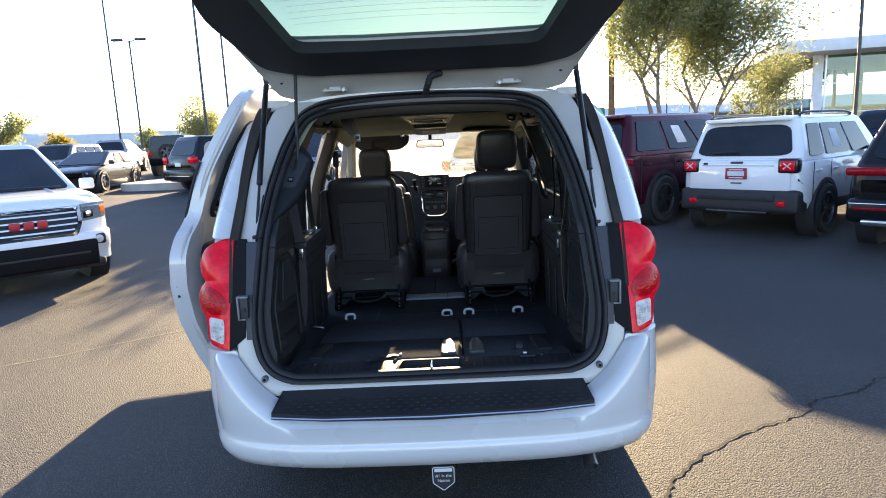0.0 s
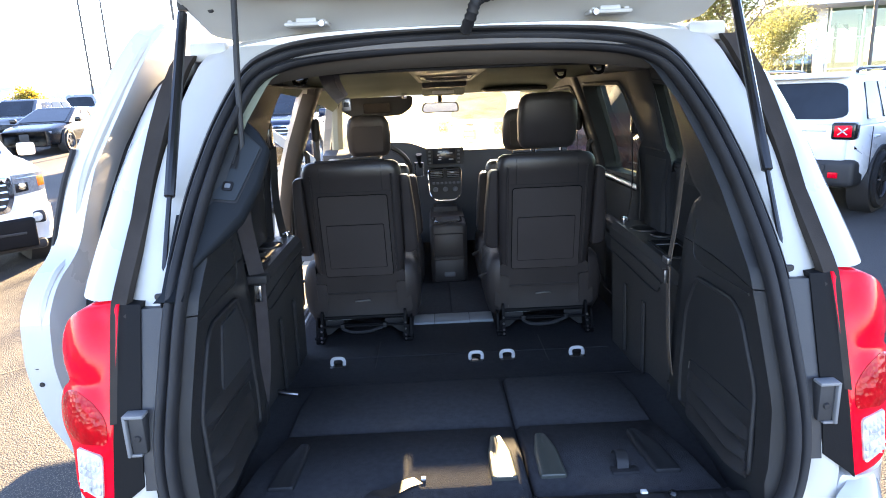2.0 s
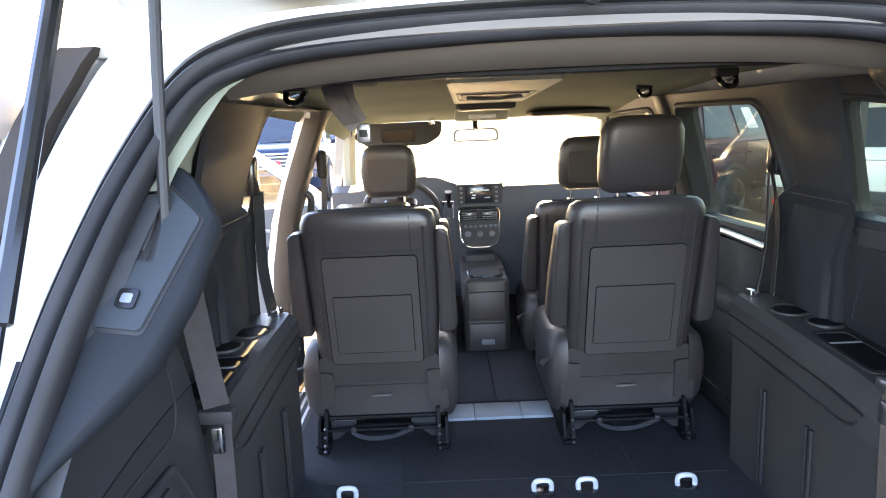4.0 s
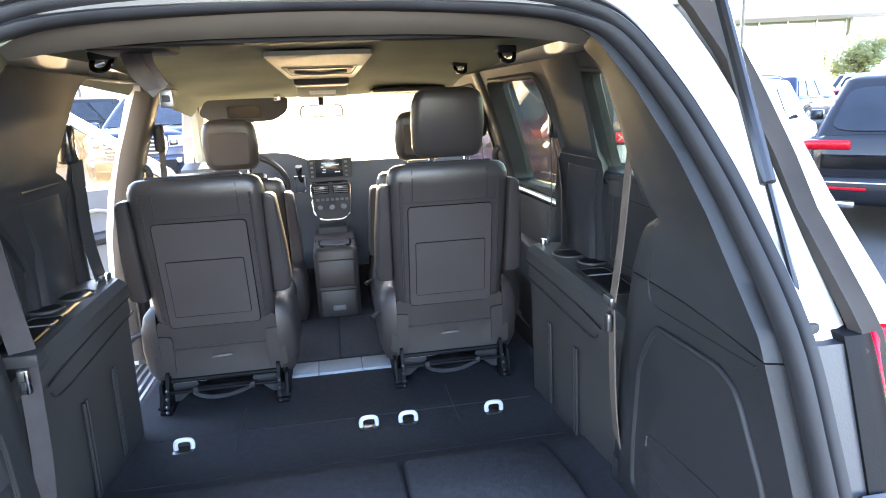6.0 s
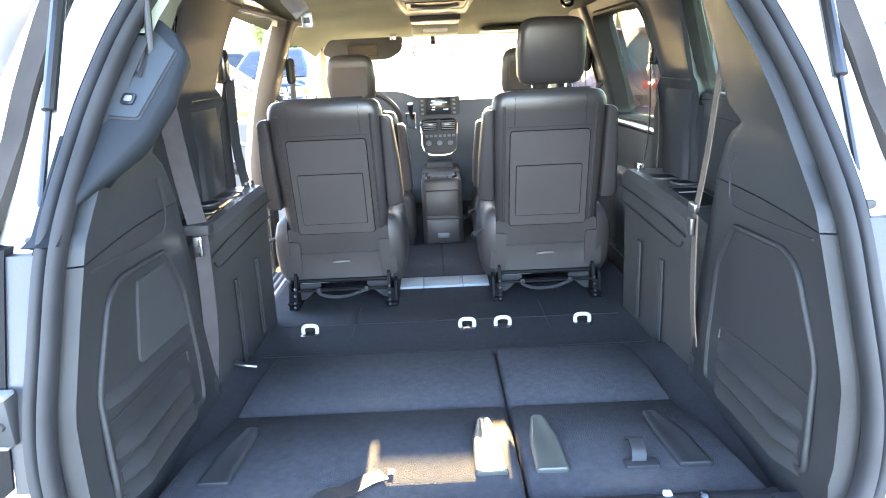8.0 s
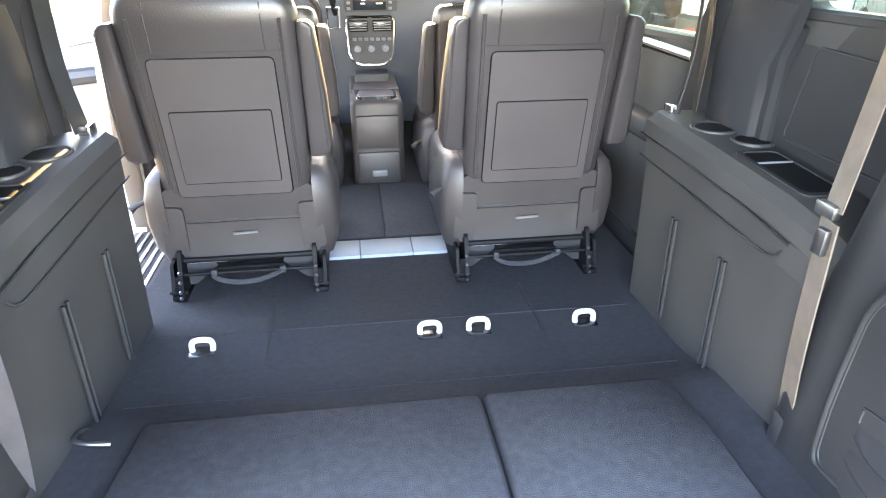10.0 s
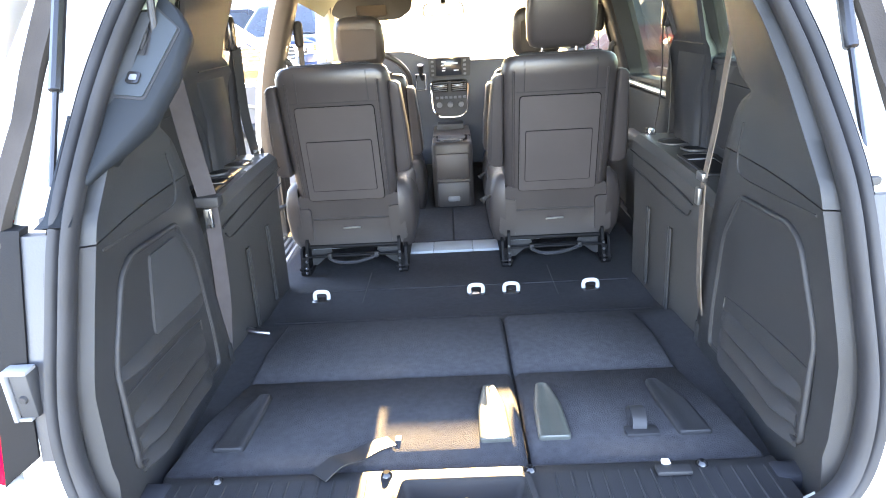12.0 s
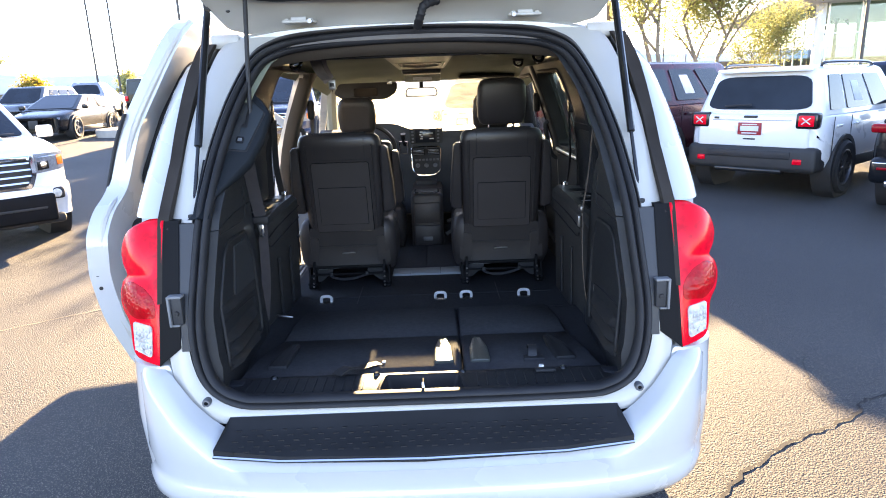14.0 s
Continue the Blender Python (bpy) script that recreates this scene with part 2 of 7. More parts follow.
def tube(bm, pts, r, n=8, closed=False):
    """A round rod along points; r may be one radius or one for each point."""
    pts = [Vector(p) for p in pts]
    rs = r if isinstance(r, (list, tuple)) else [r] * len(pts)
    rings, side = [], None
    for i, p in enumerate(pts):
        a = pts[(i - 1) % len(pts)] if closed or i else p
        b = pts[(i + 1) % len(pts)] if closed or i < len(pts) - 1 else p
        t = (b - a).normalized()
        if side is None:
            side = t.orthogonal().normalized()
        side = (side - t * side.dot(t)).normalized()
        up = t.cross(side)
        rings.append([p + rs[i] * (math.cos(k) * side + math.sin(k) * up) for k in (2 * math.pi * j / n for j in range(n))])
    if closed:
        rings.append(rings[0])
        ring_loft(bm, rings, caps=False)
        bmesh.ops.remove_doubles(bm, verts=bm.verts, dist=1e-5)
    else:
        ring_loft(bm, rings)
    return bm


def ribbon(bm, pts, width, thick, across):
    """A flat band along points, its width along the vector across."""
    pts = [Vector(p) for p in pts]
    rings = []
    for i, p in enumerate(pts):
        t = (pts[min(i + 1, len(pts) - 1)] - pts[max(i - 1, 0)]).normalized()
        ac = across[i] if isinstance(across, list) else across
        w = (Vector(ac) - t * Vector(ac).dot(t)).normalized() * width / 2
        h = t.cross(w).normalized() * thick / 2
        rings.append([p - w - h, p + w - h, p + w + h, p - w + h])
    return ring_loft(bm, rings)


def curve_pts(ctrl, n=6, closed=False):
    """A smooth line through control points."""
    c = [Vector(p) for p in ctrl]
    m = len(c)
    out = []
    for i in range(m if closed else m - 1):
        p0, p1, p2, p3 = (c[(i + k) % m] if closed else c[min(max(i + k, 0), m - 1)] for k in (-1, 0, 1, 2))
        for j in range(n):
            t = j / n
            out.append(0.5 * (2 * p1 + (p2 - p0) * t + (2 * p0 - 5 * p1 + 4 * p2 - p3) * t * t + (3 * p1 - p0 - 3 * p2 + p3) * t ** 3))
    if not closed:
        out.append(c[-1])
    return out


def rounded(poly, r, n=4):
    """A polygon of 2D points with its corners rounded."""
    out, m = [], len(poly)
    for i in range(m):
        a, p, b = Vector(poly[i - 1]), Vector(poly[i]), Vector(poly[(i + 1) % m])
        k = min(r, 0.45 * (a - p).length, 0.45 * (b - p).length)
        s, e = p + (a - p).normalized() * k, p + (b - p).normalized() * k
        for j in range(n + 1):
            t = j / n
            out.append((1 - t) ** 2 * s + 2 * t * (1 - t) * p + t * t * e)
    return out


def inside(q, poly):
    x, y = q
    c = False
    for i in range(len(poly)):
        (x1, y1), (x2, y2) = poly[i - 1], poly[i]
        if (y1 > y) != (y2 > y) and x < (x2 - x1) * (y - y1) / (y2 - y1) + x1:
            c = not c
    return c


def sheet(outer, holes, place, back, step=0.12):
    """A plate with holes cut through it. place and back turn a flat (u, v) into its front and rear skin."""
    from mathutils.geometry import delaunay_2d_cdt
    pts, edges = [], []
    for loop in [outer, *holes]:
        k = len(pts)
        pts += [Vector((p[0], p[1])) for p in loop]
        edges += [(k + i, k + (i + 1) % len(loop)) for i in range(len(loop))]
    us, vs = [p[0] for p in outer], [p[1] for p in outer]
    u = min(us) + step / 2
    while u < max(us):
        v = min(vs) + step / 2
        while v < max(vs):
            if inside((u, v), outer) and not any(inside((u, v), h) for h in holes):
                if min((Vector((u, v)) - p).length for p in pts) > 0.35 * step:
                    pts.append(Vector((u, v)))
            v += step
        u += step
    vo, _, fo, _, _, _ = delaunay_2d_cdt(pts, edges, [], 0, 1e-6)
    bm = bmesh.new()
    fr = [bm.verts.new(place(*p)) for p in vo]
    bk = [bm.verts.new(back(*p)) for p in vo]
    use = {}
    for f in fo:
        c = sum((vo[i] for i in f), Vector((0, 0))) / len(f)
        if not inside(c, outer) or any(inside(c, h) for h in holes):
            continue
        bm.faces.new([fr[i] for i in f])
        bm.faces.new([bk[i] for i in reversed(f)])
        for a, b in zip(f, (*f[1:], f[0])):
            use[(a, b)] = 1
    for a, b in list(use):
        if (b, a) not in use:
            bm.faces.new((fr[b], fr[a], bk[a], bk[b]))
    bmesh.ops.delete(bm, geom=[v for v in bm.verts if not v.link_faces], context="VERTS")
    return bm


def prism(bm, poly, place, d):
    """A flat polygon given depth: place(u, v, w) for w = 0 and w = d."""
    ring_loft(bm, [[place(u, v, 0.0) for u, v in poly], [place(u, v, d) for u, v in poly]])
    return bm


def lathe(bm, prof, n=24, m=Matrix()):
    """Turn (radius, height) points round the local x axis."""
    rings = []
    for k in range(n):
        a = 2 * math.pi * k / n
        rings.append([m @ Vector((h, r * math.cos(a), r * math.sin(a))) for r, h in prof])
    vv = [[bm.verts.new(p) for p in r] for r in rings]
    for k in range(n):
        a, b = vv[k], vv[(k + 1) % n]
        for i in range(len(prof) - 1):
            bm.faces.new((a[i], a[i + 1], b[i + 1], b[i]))
    bmesh.ops.remove_doubles(bm, verts=bm.verts, dist=1e-6)
    return bm


def lerp(x, xs, ys):
    return float(np.interp(x, xs, ys))


# ---- ground ----
def asphalt():
    m = bpy.data.materials.new("worn_asphalt")
    m.use_nodes = True
    n, l = m.node_tree.nodes, m.node_tree.links
    b = n["Principled BSDF"]
    tc = n.new("ShaderNodeTexCoord")

    def noise_tex(scale, detail=4.0):
        t = n.new("ShaderNodeTexNoise")
        t.inputs["Scale"].default_value, t.inputs["Detail"].default_value = scale, detail
        l.new(tc.outputs["Object"], t.inputs["Vector"])
        return t

    stone = n.new("ShaderNodeTexVoronoi")
    stone.inputs["Scale"].default_value = 120.0
    l.new(tc.outputs["Object"], stone.inputs["Vector"])
    ramp = n.new("ShaderNodeValToRGB")
    e = ramp.color_ramp.elements
    e[0].position, e[0].color = 0.0, (0.245, 0.226, 0.166, 1)
    e[1].position, e[1].color = 0.38, (0.036, 0.0362, 0.038, 1)
    l.new(stone.outputs["Distance"], ramp.inputs["Fac"])
    grit, patch = noise_tex(160.0), noise_tex(0.45, 8.0)
    mx = n.new("ShaderNodeMix")
    mx.data_type, mx.blend_type = "RGBA", "MULTIPLY"
    mx.inputs["Factor"].default_value = 0.55
    l.new(ramp.outputs["Color"], mx.inputs["A"])
    r2 = n.new("ShaderNodeValToRGB")
    r2.color_ramp.elements[0].position, r2.color_ramp.elements[0].color = 0.3, (0.55, 0.55, 0.57, 1)
    r2.color_ramp.elements[1].position, r2.color_ramp.elements[1].color = 0.68, (1.25, 1.24, 1.22, 1)
    l.new(patch.outputs["Fac"], r2.inputs["Fac"])
    l.new(r2.outputs["Color"], mx.inputs["B"])
    l.new(mx.outputs["Result"], b.inputs["Base Color"])
    b.inputs["Roughness"].default_value = 0.8
    b.inputs["Specular IOR Level"].default_value = 0.35
    add = n.new("ShaderNodeMath")
    add.operation = "MULTIPLY_ADD"
    add.inputs[1].default_value = -1.0
    l.new(stone.outputs["Distance"], add.inputs[0])
    l.new(grit.outputs["Fac"], add.inputs[2])
    bp = n.new("ShaderNodeBump")
    bp.inputs["Strength"].default_value, bp.inputs["Distance"].default_value = 1.0, 0.005
    l.new(add.outputs["Value"], bp.inputs["Height"])
    l.new(bp.outputs["Normal"], b.inputs["Normal"])
    return m


ASPHALT = asphalt()


def ground_z(y):
    """The lot rises a little ahead of the minivan."""
    return lerp(y, [6.0, 12.0, 20.0, 32.0], [0.0, .12, .32, .62])


bm = bmesh.new()
xs = [-2500, -400, -60, -12, 0, 12, 60, 400, 2500]
ys = [-2500, -400, -60, -12, 0, 6, 8, 10, 12, 16, 20, 26, 32, 60, 400, 2500]
grid = [[bm.verts.new((x, y, ground_z(y))) for x in xs] for y in ys]
for a, b in zip(grid, grid[1:]):
    for i in range(len(xs) - 1):
        bm.faces.new((a[i], a[i + 1], b[i + 1], b[i]))
ground = tagged(part("ground", bm, ASPHALT, smooth=60), "worn grey asphalt of a car lot, cracked and sunlit in patches", "asphalt", kind="structure")


# ---- the minivan ----
LINING = mat("black_lining", (0.032, 0.032, 0.033), rough=0.6, var=0.15, scale=6, bump=0.3, bscale=800, dist=0.001)
GUTTER = mat("gutter_plastic", (0.034, 0.028, 0.024), spec=0.2, rough=0.7, var=0.25, scale=10, bump=0.3, bscale=300)
van = thing("minivan", "white minivan with its rear liftgate and two doors wide open", "minivan")

OPEN_Z = [0.64, 0.72, 0.98, 1.23, 1.48, 1.68, 1.785]
OPEN_Y = [-0.10, -0.085, -0.03, 0.055, 0.225, 0.38, 0.485]


def open_y(z):
    """How far forward the tail opening lies at height z."""
    return lerp(z, OPEN_Z, OPEN_Y) + max(0, z - 1.785) * 1.1


def half_width(y, z):
    """The outer skin's distance from the middle."""
    w = lerp(z, [0.2, 0.35, 0.6, 0.85, 1.1, 1.27, 1.4, 1.6, 1.75, 1.80], [0.88, 0.935, 0.955, 0.96, 0.94, 0.900, 0.858, 0.77, 0.70, 0.655])
    w -= 0.045 * max(0, (0.9 - y) / 0.9) ** 1.5 - lerp(z, [1.15, 1.25, 1.35, 1.5, 1.65, 1.76, 1.80], [0, .025, .05, .083, .108, .104, .09]) * max(0, min(1, (.80 - y) / .25))
    return w - (0.18 * ((y - 3.6) / 1.4) ** 2 if y > 3.6 else 0)


SEAL_HALF = [(0, .690), (.45, .692), (.56, .703), (.632, .745), (.668, .82), (.680, .94), (.668, 1.1), (.654, 1.25), (.634, 1.4), (.612, 1.5), (.582, 1.6), (.534, 1.70), (.475, 1.742), (.38, 1.764), (.2, 1.777), (0, 1.781)]
EDGE_HALF = [(0, .632), (.47, .632), (.64, .640), (.725, .70), (.755, .80), (.768, .94), (.772, 1.1), (.758, 1.25), (.750, 1.38), (.742, 1.48), (.728, 1.58), (.704, 1.68), (.655, 1.775), (.52, 1.812), (.28, 1.826), (0, 1.831)]


def full_loop(half, back=0.0):
    """The whole loop of one half; its sides lie further forward by back above the lamps."""
    c = [(x * k, open_y(z) + back * lerp(z, [1.1, 1.3, 1.7, 1.8], [0, 1, 1, .3]), z) for k, some in ((1, half), (-1, half[-2:0:-1])) for x, z in some]
    return curve_pts(c, 5, closed=True)


SEAL, EDGE = full_loop(SEAL_HALF), full_loop(EDGE_HALF, .045)


def along_opening(profile, loop=SEAL):
    """A profile of (outward, forward) points carried round the tail opening."""
    rings, m = [], len(loop)
    for i, p in enumerate(loop):
        t = (loop[(i + 1) % m] - loop[i - 1]).normalized()
        fwd = (Vector((0, 1, 0)) - t * t.y).normalized()
        out = t.cross(fwd).normalized()
        rings.append([p + out * o + fwd * d for o, d in profile])
    rings.append(rings[0])
    bm = ring_loft(bmesh.new(), rings, closed=True, caps=False)
    bmesh.ops.remove_doubles(bm, verts=bm.verts, dist=1e-5)
    return bm


seal = part("door_seal", along_opening([(.027, .012), (.026, -.008), (.021, -.019), (.013, -.021), (.008, -.013), (.0065, .002), (.003, .004), (0, -.007), (-.006, -.013), (-.013, -.014), (-.018, -.006), (-.0195, .008), (-.0225, .010), (-.026, .004), (-.029, .03), (-.022, .045), (0, .03)]), RUBBER, van, "black ribbed rubber seal round the tail opening", smooth=60)
# near-black strips put the shade into the folds of the seal
part("seal_groove_shade", along_opening([(.010, -.0165), (.0074, -.001), (.0028, -.0005), (.0074, .004)]), RECESS, seal, "near-black strip put in for the shade in the seal groove")
part("seal_groove_shade", along_opening([(-.0190, .003), (-.0215, .0075), (-.0245, .006), (-.0215, .012)]), RECESS, seal)
part("seal_lip", along_opening([(-.026, .020), (-.030, .012), (-.036, .02), (-.046, .06), (-.04, .07), (-.024, .05)]), LIP, seal, "grey trim edge inside the seal")

# white frame round the opening
m_loop = len(SEAL)
rings = []
for i in range(m_loop + 1):
    s, e = SEAL[i % m_loop], EDGE[i % m_loop]
    d = (e - s)
    rings.append([s + d * k + Vector((0, dy, 0)) for k, dy in ((0.2, .015), (0.45, 0.004), (0.8, 0.0), (1.0, 0.004), (1.02, .05), (.2, .06))])
bm = ring_loft(bmesh.new(), rings, closed=True, caps=False)
bmesh.ops.remove_doubles(bm, verts=bm.verts, dist=1e-5)
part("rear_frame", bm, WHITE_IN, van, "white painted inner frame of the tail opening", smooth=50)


def edge_x(z):
    return lerp(z, [p[1] for p in EDGE_HALF], [p[0] for p in EDGE_HALF])


for sx in (1, -1):
    # rear corner of the body outside the gutter
    rings = []
    for z in sorted(list(np.linspace(0.42, 1.80, 40)) + [.814, .824, 1.232, 1.243]):
        xi, y0 = edge_x(max(z, 0.83)) + lerp(z, [.80, .83], [-.006, .034]), open_y(max(z, .6)) + lerp(z, [1.25, 1.4], [0, .045])
        if z > 1.7:
            xi = min(xi, half_width(y0 + .12, z) - 0.012)
        w = half_width(y0 + 0.14, z)
        d = 0.14
        sink = max(0.0, min(1.0, (z - .814) / .01, (1.243 - z) / .01))
        y0, w, d = y0 + .06 * sink, w - .05 * sink, d - .06 * sink
        ring = [(sx * (xi - 0.004), y0 + 0.05, z), (sx * xi, y0 + 0.008, z)]
        for k in range(1, 8):
            a = math.pi / 2 * k / 7
            ring.append((sx * (xi + (w - xi) * math.sin(a)), y0 + d * (1 - math.cos(a)), z))
        ring += [(sx * (w - .03), y0 + d, z)]
        rings.append(ring)
    part("rear_corner", ring_loft(bmesh.new(), rings), WHITE, van, "glossy white corner panel", smooth=50)
    # black gutter the gate closes into
    rings = []
    for z in np.linspace(1.0, 1.772, 30):
        y = open_y(z) + lerp(z, [1.25, 1.4, 1.7, 1.78], [0, .040, .036, .010])
        xi = lerp(z, [1.0, 1.25, 1.38, 1.5, 1.6, 1.68, 1.75, 1.80], [.752, .751, .749, .743, .734, .722, .700, .672])
        xo = xi + lerp(z, [1.2, 1.5, 1.7, 1.8], [.037, .042, .050, .054])
        rings.append([(sx * xi, y + .022, z), (sx * (xi + .003), y - .003, z), (sx * (xi + xo) / 2, y - .001, z), (sx * (xo - .003), y - .008, z), (sx * xo, y + .022, z)])
    part("corner_filler", B(sx * .660 - .05, sx * .660 + .05, .498, .62, 1.755, 1.806, bev=.010), WHITE_IN, van, "white painted filler under the roof corner")
    part("gutter", ring_loft(bmesh.new(), rings), GUTTER, van, "dark brown-black rain gutter strip", smooth=40)

QUARTER_WIN = rounded([(.56, 1.37), (.68, 1.64), (.97, 1.672), (1.09, 1.365)], .05)
SLIDE_WIN = rounded([(1.28, 1.26), (1.24, 1.665), (1.88, 1.668), (2.06, 1.22)], .05)
FRONT_WIN = rounded([(2.27, 1.18), (2.12, 1.662), (2.86, 1.645), (3.50, 1.20)], .05)
SLIDE_HOLE = rounded([(1.40, .36), (1.39, 1.18), (1.22, 1.42), (1.21, 1.695), (1.93, 1.70), (2.06, 1.2), (2.06, .36)], .07)
FRONT_HOLE = rounded([(2.23, .36), (2.22, 1.2), (2.10, 1.695), (2.86, 1.68), (3.52, 1.24), (3.50, .36)], .07)


def shrink(loop, k):
    c_ = sum((Vector(p) for p in loop), Vector((0, 0))) / len(loop)
    return [c_ + (Vector(p) - c_) * k for p in loop]


def arch(cy, r=0.385):
    return [(cy + r * math.cos(a), .33 + r * math.sin(a)) for a in np.linspace(math.radians(-8), math.radians(188), 15)]


side_line = [(open_y(z) + 0.14, z) for z in np.linspace(.42, 1.78, 18)] + [(1.5, 1.79), (2.5, 1.775), (2.95, 1.71), (3.3, 1.52), (3.85, 1.17), (4.5, 1.04), (4.82, .88), (4.95, .62), (4.94, .28)] + arch(3.93) + arch(.85) + [(.2, .3)]
for sx, holes in ((-1, [QUARTER_WIN, SLIDE_HOLE, FRONT_HOLE]), (1, [QUARTER_WIN, SLIDE_WIN, FRONT_WIN])):
    skin = sheet(side_line, holes, lambda y, z: (sx * half_width(y, z), y, z), lambda y, z: (sx * (half_width(y, z) - .05), y, z), 0.14)
    part("body_side", skin, WHITE, van, "glossy white body side", smooth=40)
    lining = sheet(rounded([(.55, .5), (.55, 1.70), (2.9, 1.71), (3.5, 1.25), (3.5, .5)], .03), [shrink(h, .985) if len(h) < 24 and h not in (SLIDE_HOLE, FRONT_HOLE) else h for h in holes],
                   lambda y, z: (sx * (half_width(y, z) - .085), y, z), lambda y, z: (sx * (half_width(y, z) - .055), y, z), 0.16)
    part("side_lining", lining, LINING, van, "black plastic inner lining")
    for win, gl in ((QUARTER_WIN, TINT), (SLIDE_WIN, TINT), (FRONT_WIN, GLASS)):
        if sx < 0 and win is not QUARTER_WIN:
            continue
        c = sum((Vector(p) for p in win), Vector((0, 0))) / len(win)
        big = [c + (Vector(p) - c) * 1.03 for p in win]
        pane = part("window_pane", sheet(big, [], lambda y, z: (sx * (half_width(y, z) - .030), y, z), lambda y, z: (sx * (half_width(y, z) - .034), y, z), .3), gl, van, "privacy tinted side window")
        rim = [(sx * (half_width(y, z) - .08), y, z) for y, z in win]
        rv = [[(sx * (half_width(y, z) - .004), y, z), (sx * (half_width(y, z) - .09), y, z), (sx * (half_width(y, z) - .09), c.x + (y - c.x) * .96, c.y + (z - c.y) * .95), (sx * (half_width(y, z) - .004), c.x + (y - c.x) * .96, c.y + (z - c.y) * .95)] for y, z in win]
        part("window_reveal", ring_loft(bmesh.new(), rv + [rv[0]], caps=False), RUBBER, pane, "black window reveal")
        part("window_rubber", tube(bmesh.new(), rim, .012, 6, closed=True), RUBBER, pane)

# roof, bonnet, nose
rings = []
for y, zt, w in ((.505, 1.822, .67), (.56, 1.834, .68), (1.2, 1.868, .68), (2.0, 1.86, .67), (2.6, 1.83, .66), (2.95, 1.765, .66)):
    rings.append([(w * math.sin(a), y, 1.785 if zt > 1.8 else zt - .04 + 0 * a) if abs(k) == 8 else (w * math.sin(a), y, zt - .055 * (math.sin(a)) ** 4) for k, a in ((k, k / 8 * math.pi / 2) for k in range(-8, 9))] + [(w * .9, y, zt - .075), (-w * .9, y, zt - .075)])
part("roof", ring_loft(bmesh.new(), rings), WHITE, van, "glossy white roof panel", smooth=50)
rings = []
for y, z, w in ((3.62, 1.15, .84), (3.9, 1.13, .86), (4.5, 1.02, .78), (4.8, .90, .68), (4.92, .7, .62), (4.95, .35, .6)):
    rings.append([(w * k / 6, y - .12 * (k / 6) ** 2, z + .03 * (1 - (k / 6) ** 2)) for k in range(-6, 7)] + [(w, y - .25, z - .1), (-w, y - .25, z - .1)])
part("bonnet", ring_loft(bmesh.new(), rings), WHITE, van, smooth=50)
part("underbody", B(-.80, .80, .05, 4.7, .26, .46, bev=.05), BLACKM, van, "black underbody")
rings = []
for k in range(13):
    u = -1 + k / 6
    b, t = Vector((u * .78, 3.72 - .16 * u * u, 1.14)), Vector((u * .66, 2.98 - .08 * u * u, 1.675))
    rings.append([b, b.lerp(t, .5) + Vector((0, .03, .02)), t, t + Vector((0, -.005, -.004)), b.lerp(t, .5) + Vector((0, .024, .016)), b + Vector((0, -.006, 0))])
part("windshield", ring_loft(bmesh.new(), rings), WINDSHIELD, van, "dusty clear windshield", smooth=60)
for sx in (1, -1):
    part("front_pillar", tube(bmesh.new(), curve_pts([(sx * .80, 3.60, 1.14), (sx * .755, 3.28, 1.42), (sx * .685, 2.93, 1.69)], 5), .045, 8), BEIGE, van, "grey windshield pillar trim")


def wheel(parent, m, r=.34, w=.22, spokes=5, rim_mat=ALU, name="wheel"):
    """A tyre and a spoked rim; the hub's outside looks along +x of m."""
    e = part(name, lathe(bmesh.new(), [(r * .66, -w * .5), (r * .9, -w * .52), (r * .985, -w * .42), (r, -w * .2), (r, w * .2), (r * .985, w * .42), (r * .9, w * .52), (r * .68, w * .47), (r * .66, w * .3), (r * .66, -w * .5)], 32, m), TYRE, parent, "black rubber tyre", smooth=40)
    bm = bmesh.new()
    lathe(bm, [(r * .68, w * .44), (r * .62, w * .47), (r * .60, w * .38), (r * .60, -w * .4), (r * .62, -w * .42)], 28, m)
    for k in range(spokes):
        for o in (-.14, .14):
            a = 2 * math.pi * k / spokes + o
            s = m @ Matrix.Rotation(a, 4, "X")
            box(bm, w * .25, w * .40, r * .10, r * .63, -r * .045, r * .045, m=s)
    lathe(bm, [(.0, w * .42), (r * .14, w * .42), (r * .17, w * .3), (r * .17, 0)], 12, m)
    part("rim", bm, rim_mat, e, "spoked alloy rim")
    part("brake_disc", lathe(bmesh.new(), [(.0, 0.0), (r * .48, 0.0), (r * .5, -w * .2), (0, -w * .22)], 20, m), BLACKM, e)
    return e


for y in (.85, 3.93):
    for sx in (1, -1):
        wheel(van, Matrix.Translation((sx * .83, y, .34)) @ Matrix.Rotation(0 if sx > 0 else math.pi, 4, "Z"))

# rear bumper
plan = curve_pts([(0, -.262, 0), (.4, -.252, 0), (.63, -.218, 0), (.78, -.158, 0), (.865, -.06, 0), (.905, .08, 0), (.925, .25, 0), (.935, .42, 0)], 5)
plan = [Vector((-p.x, p.y, 0)) for p in plan[:0:-1]] + plan
rings = []
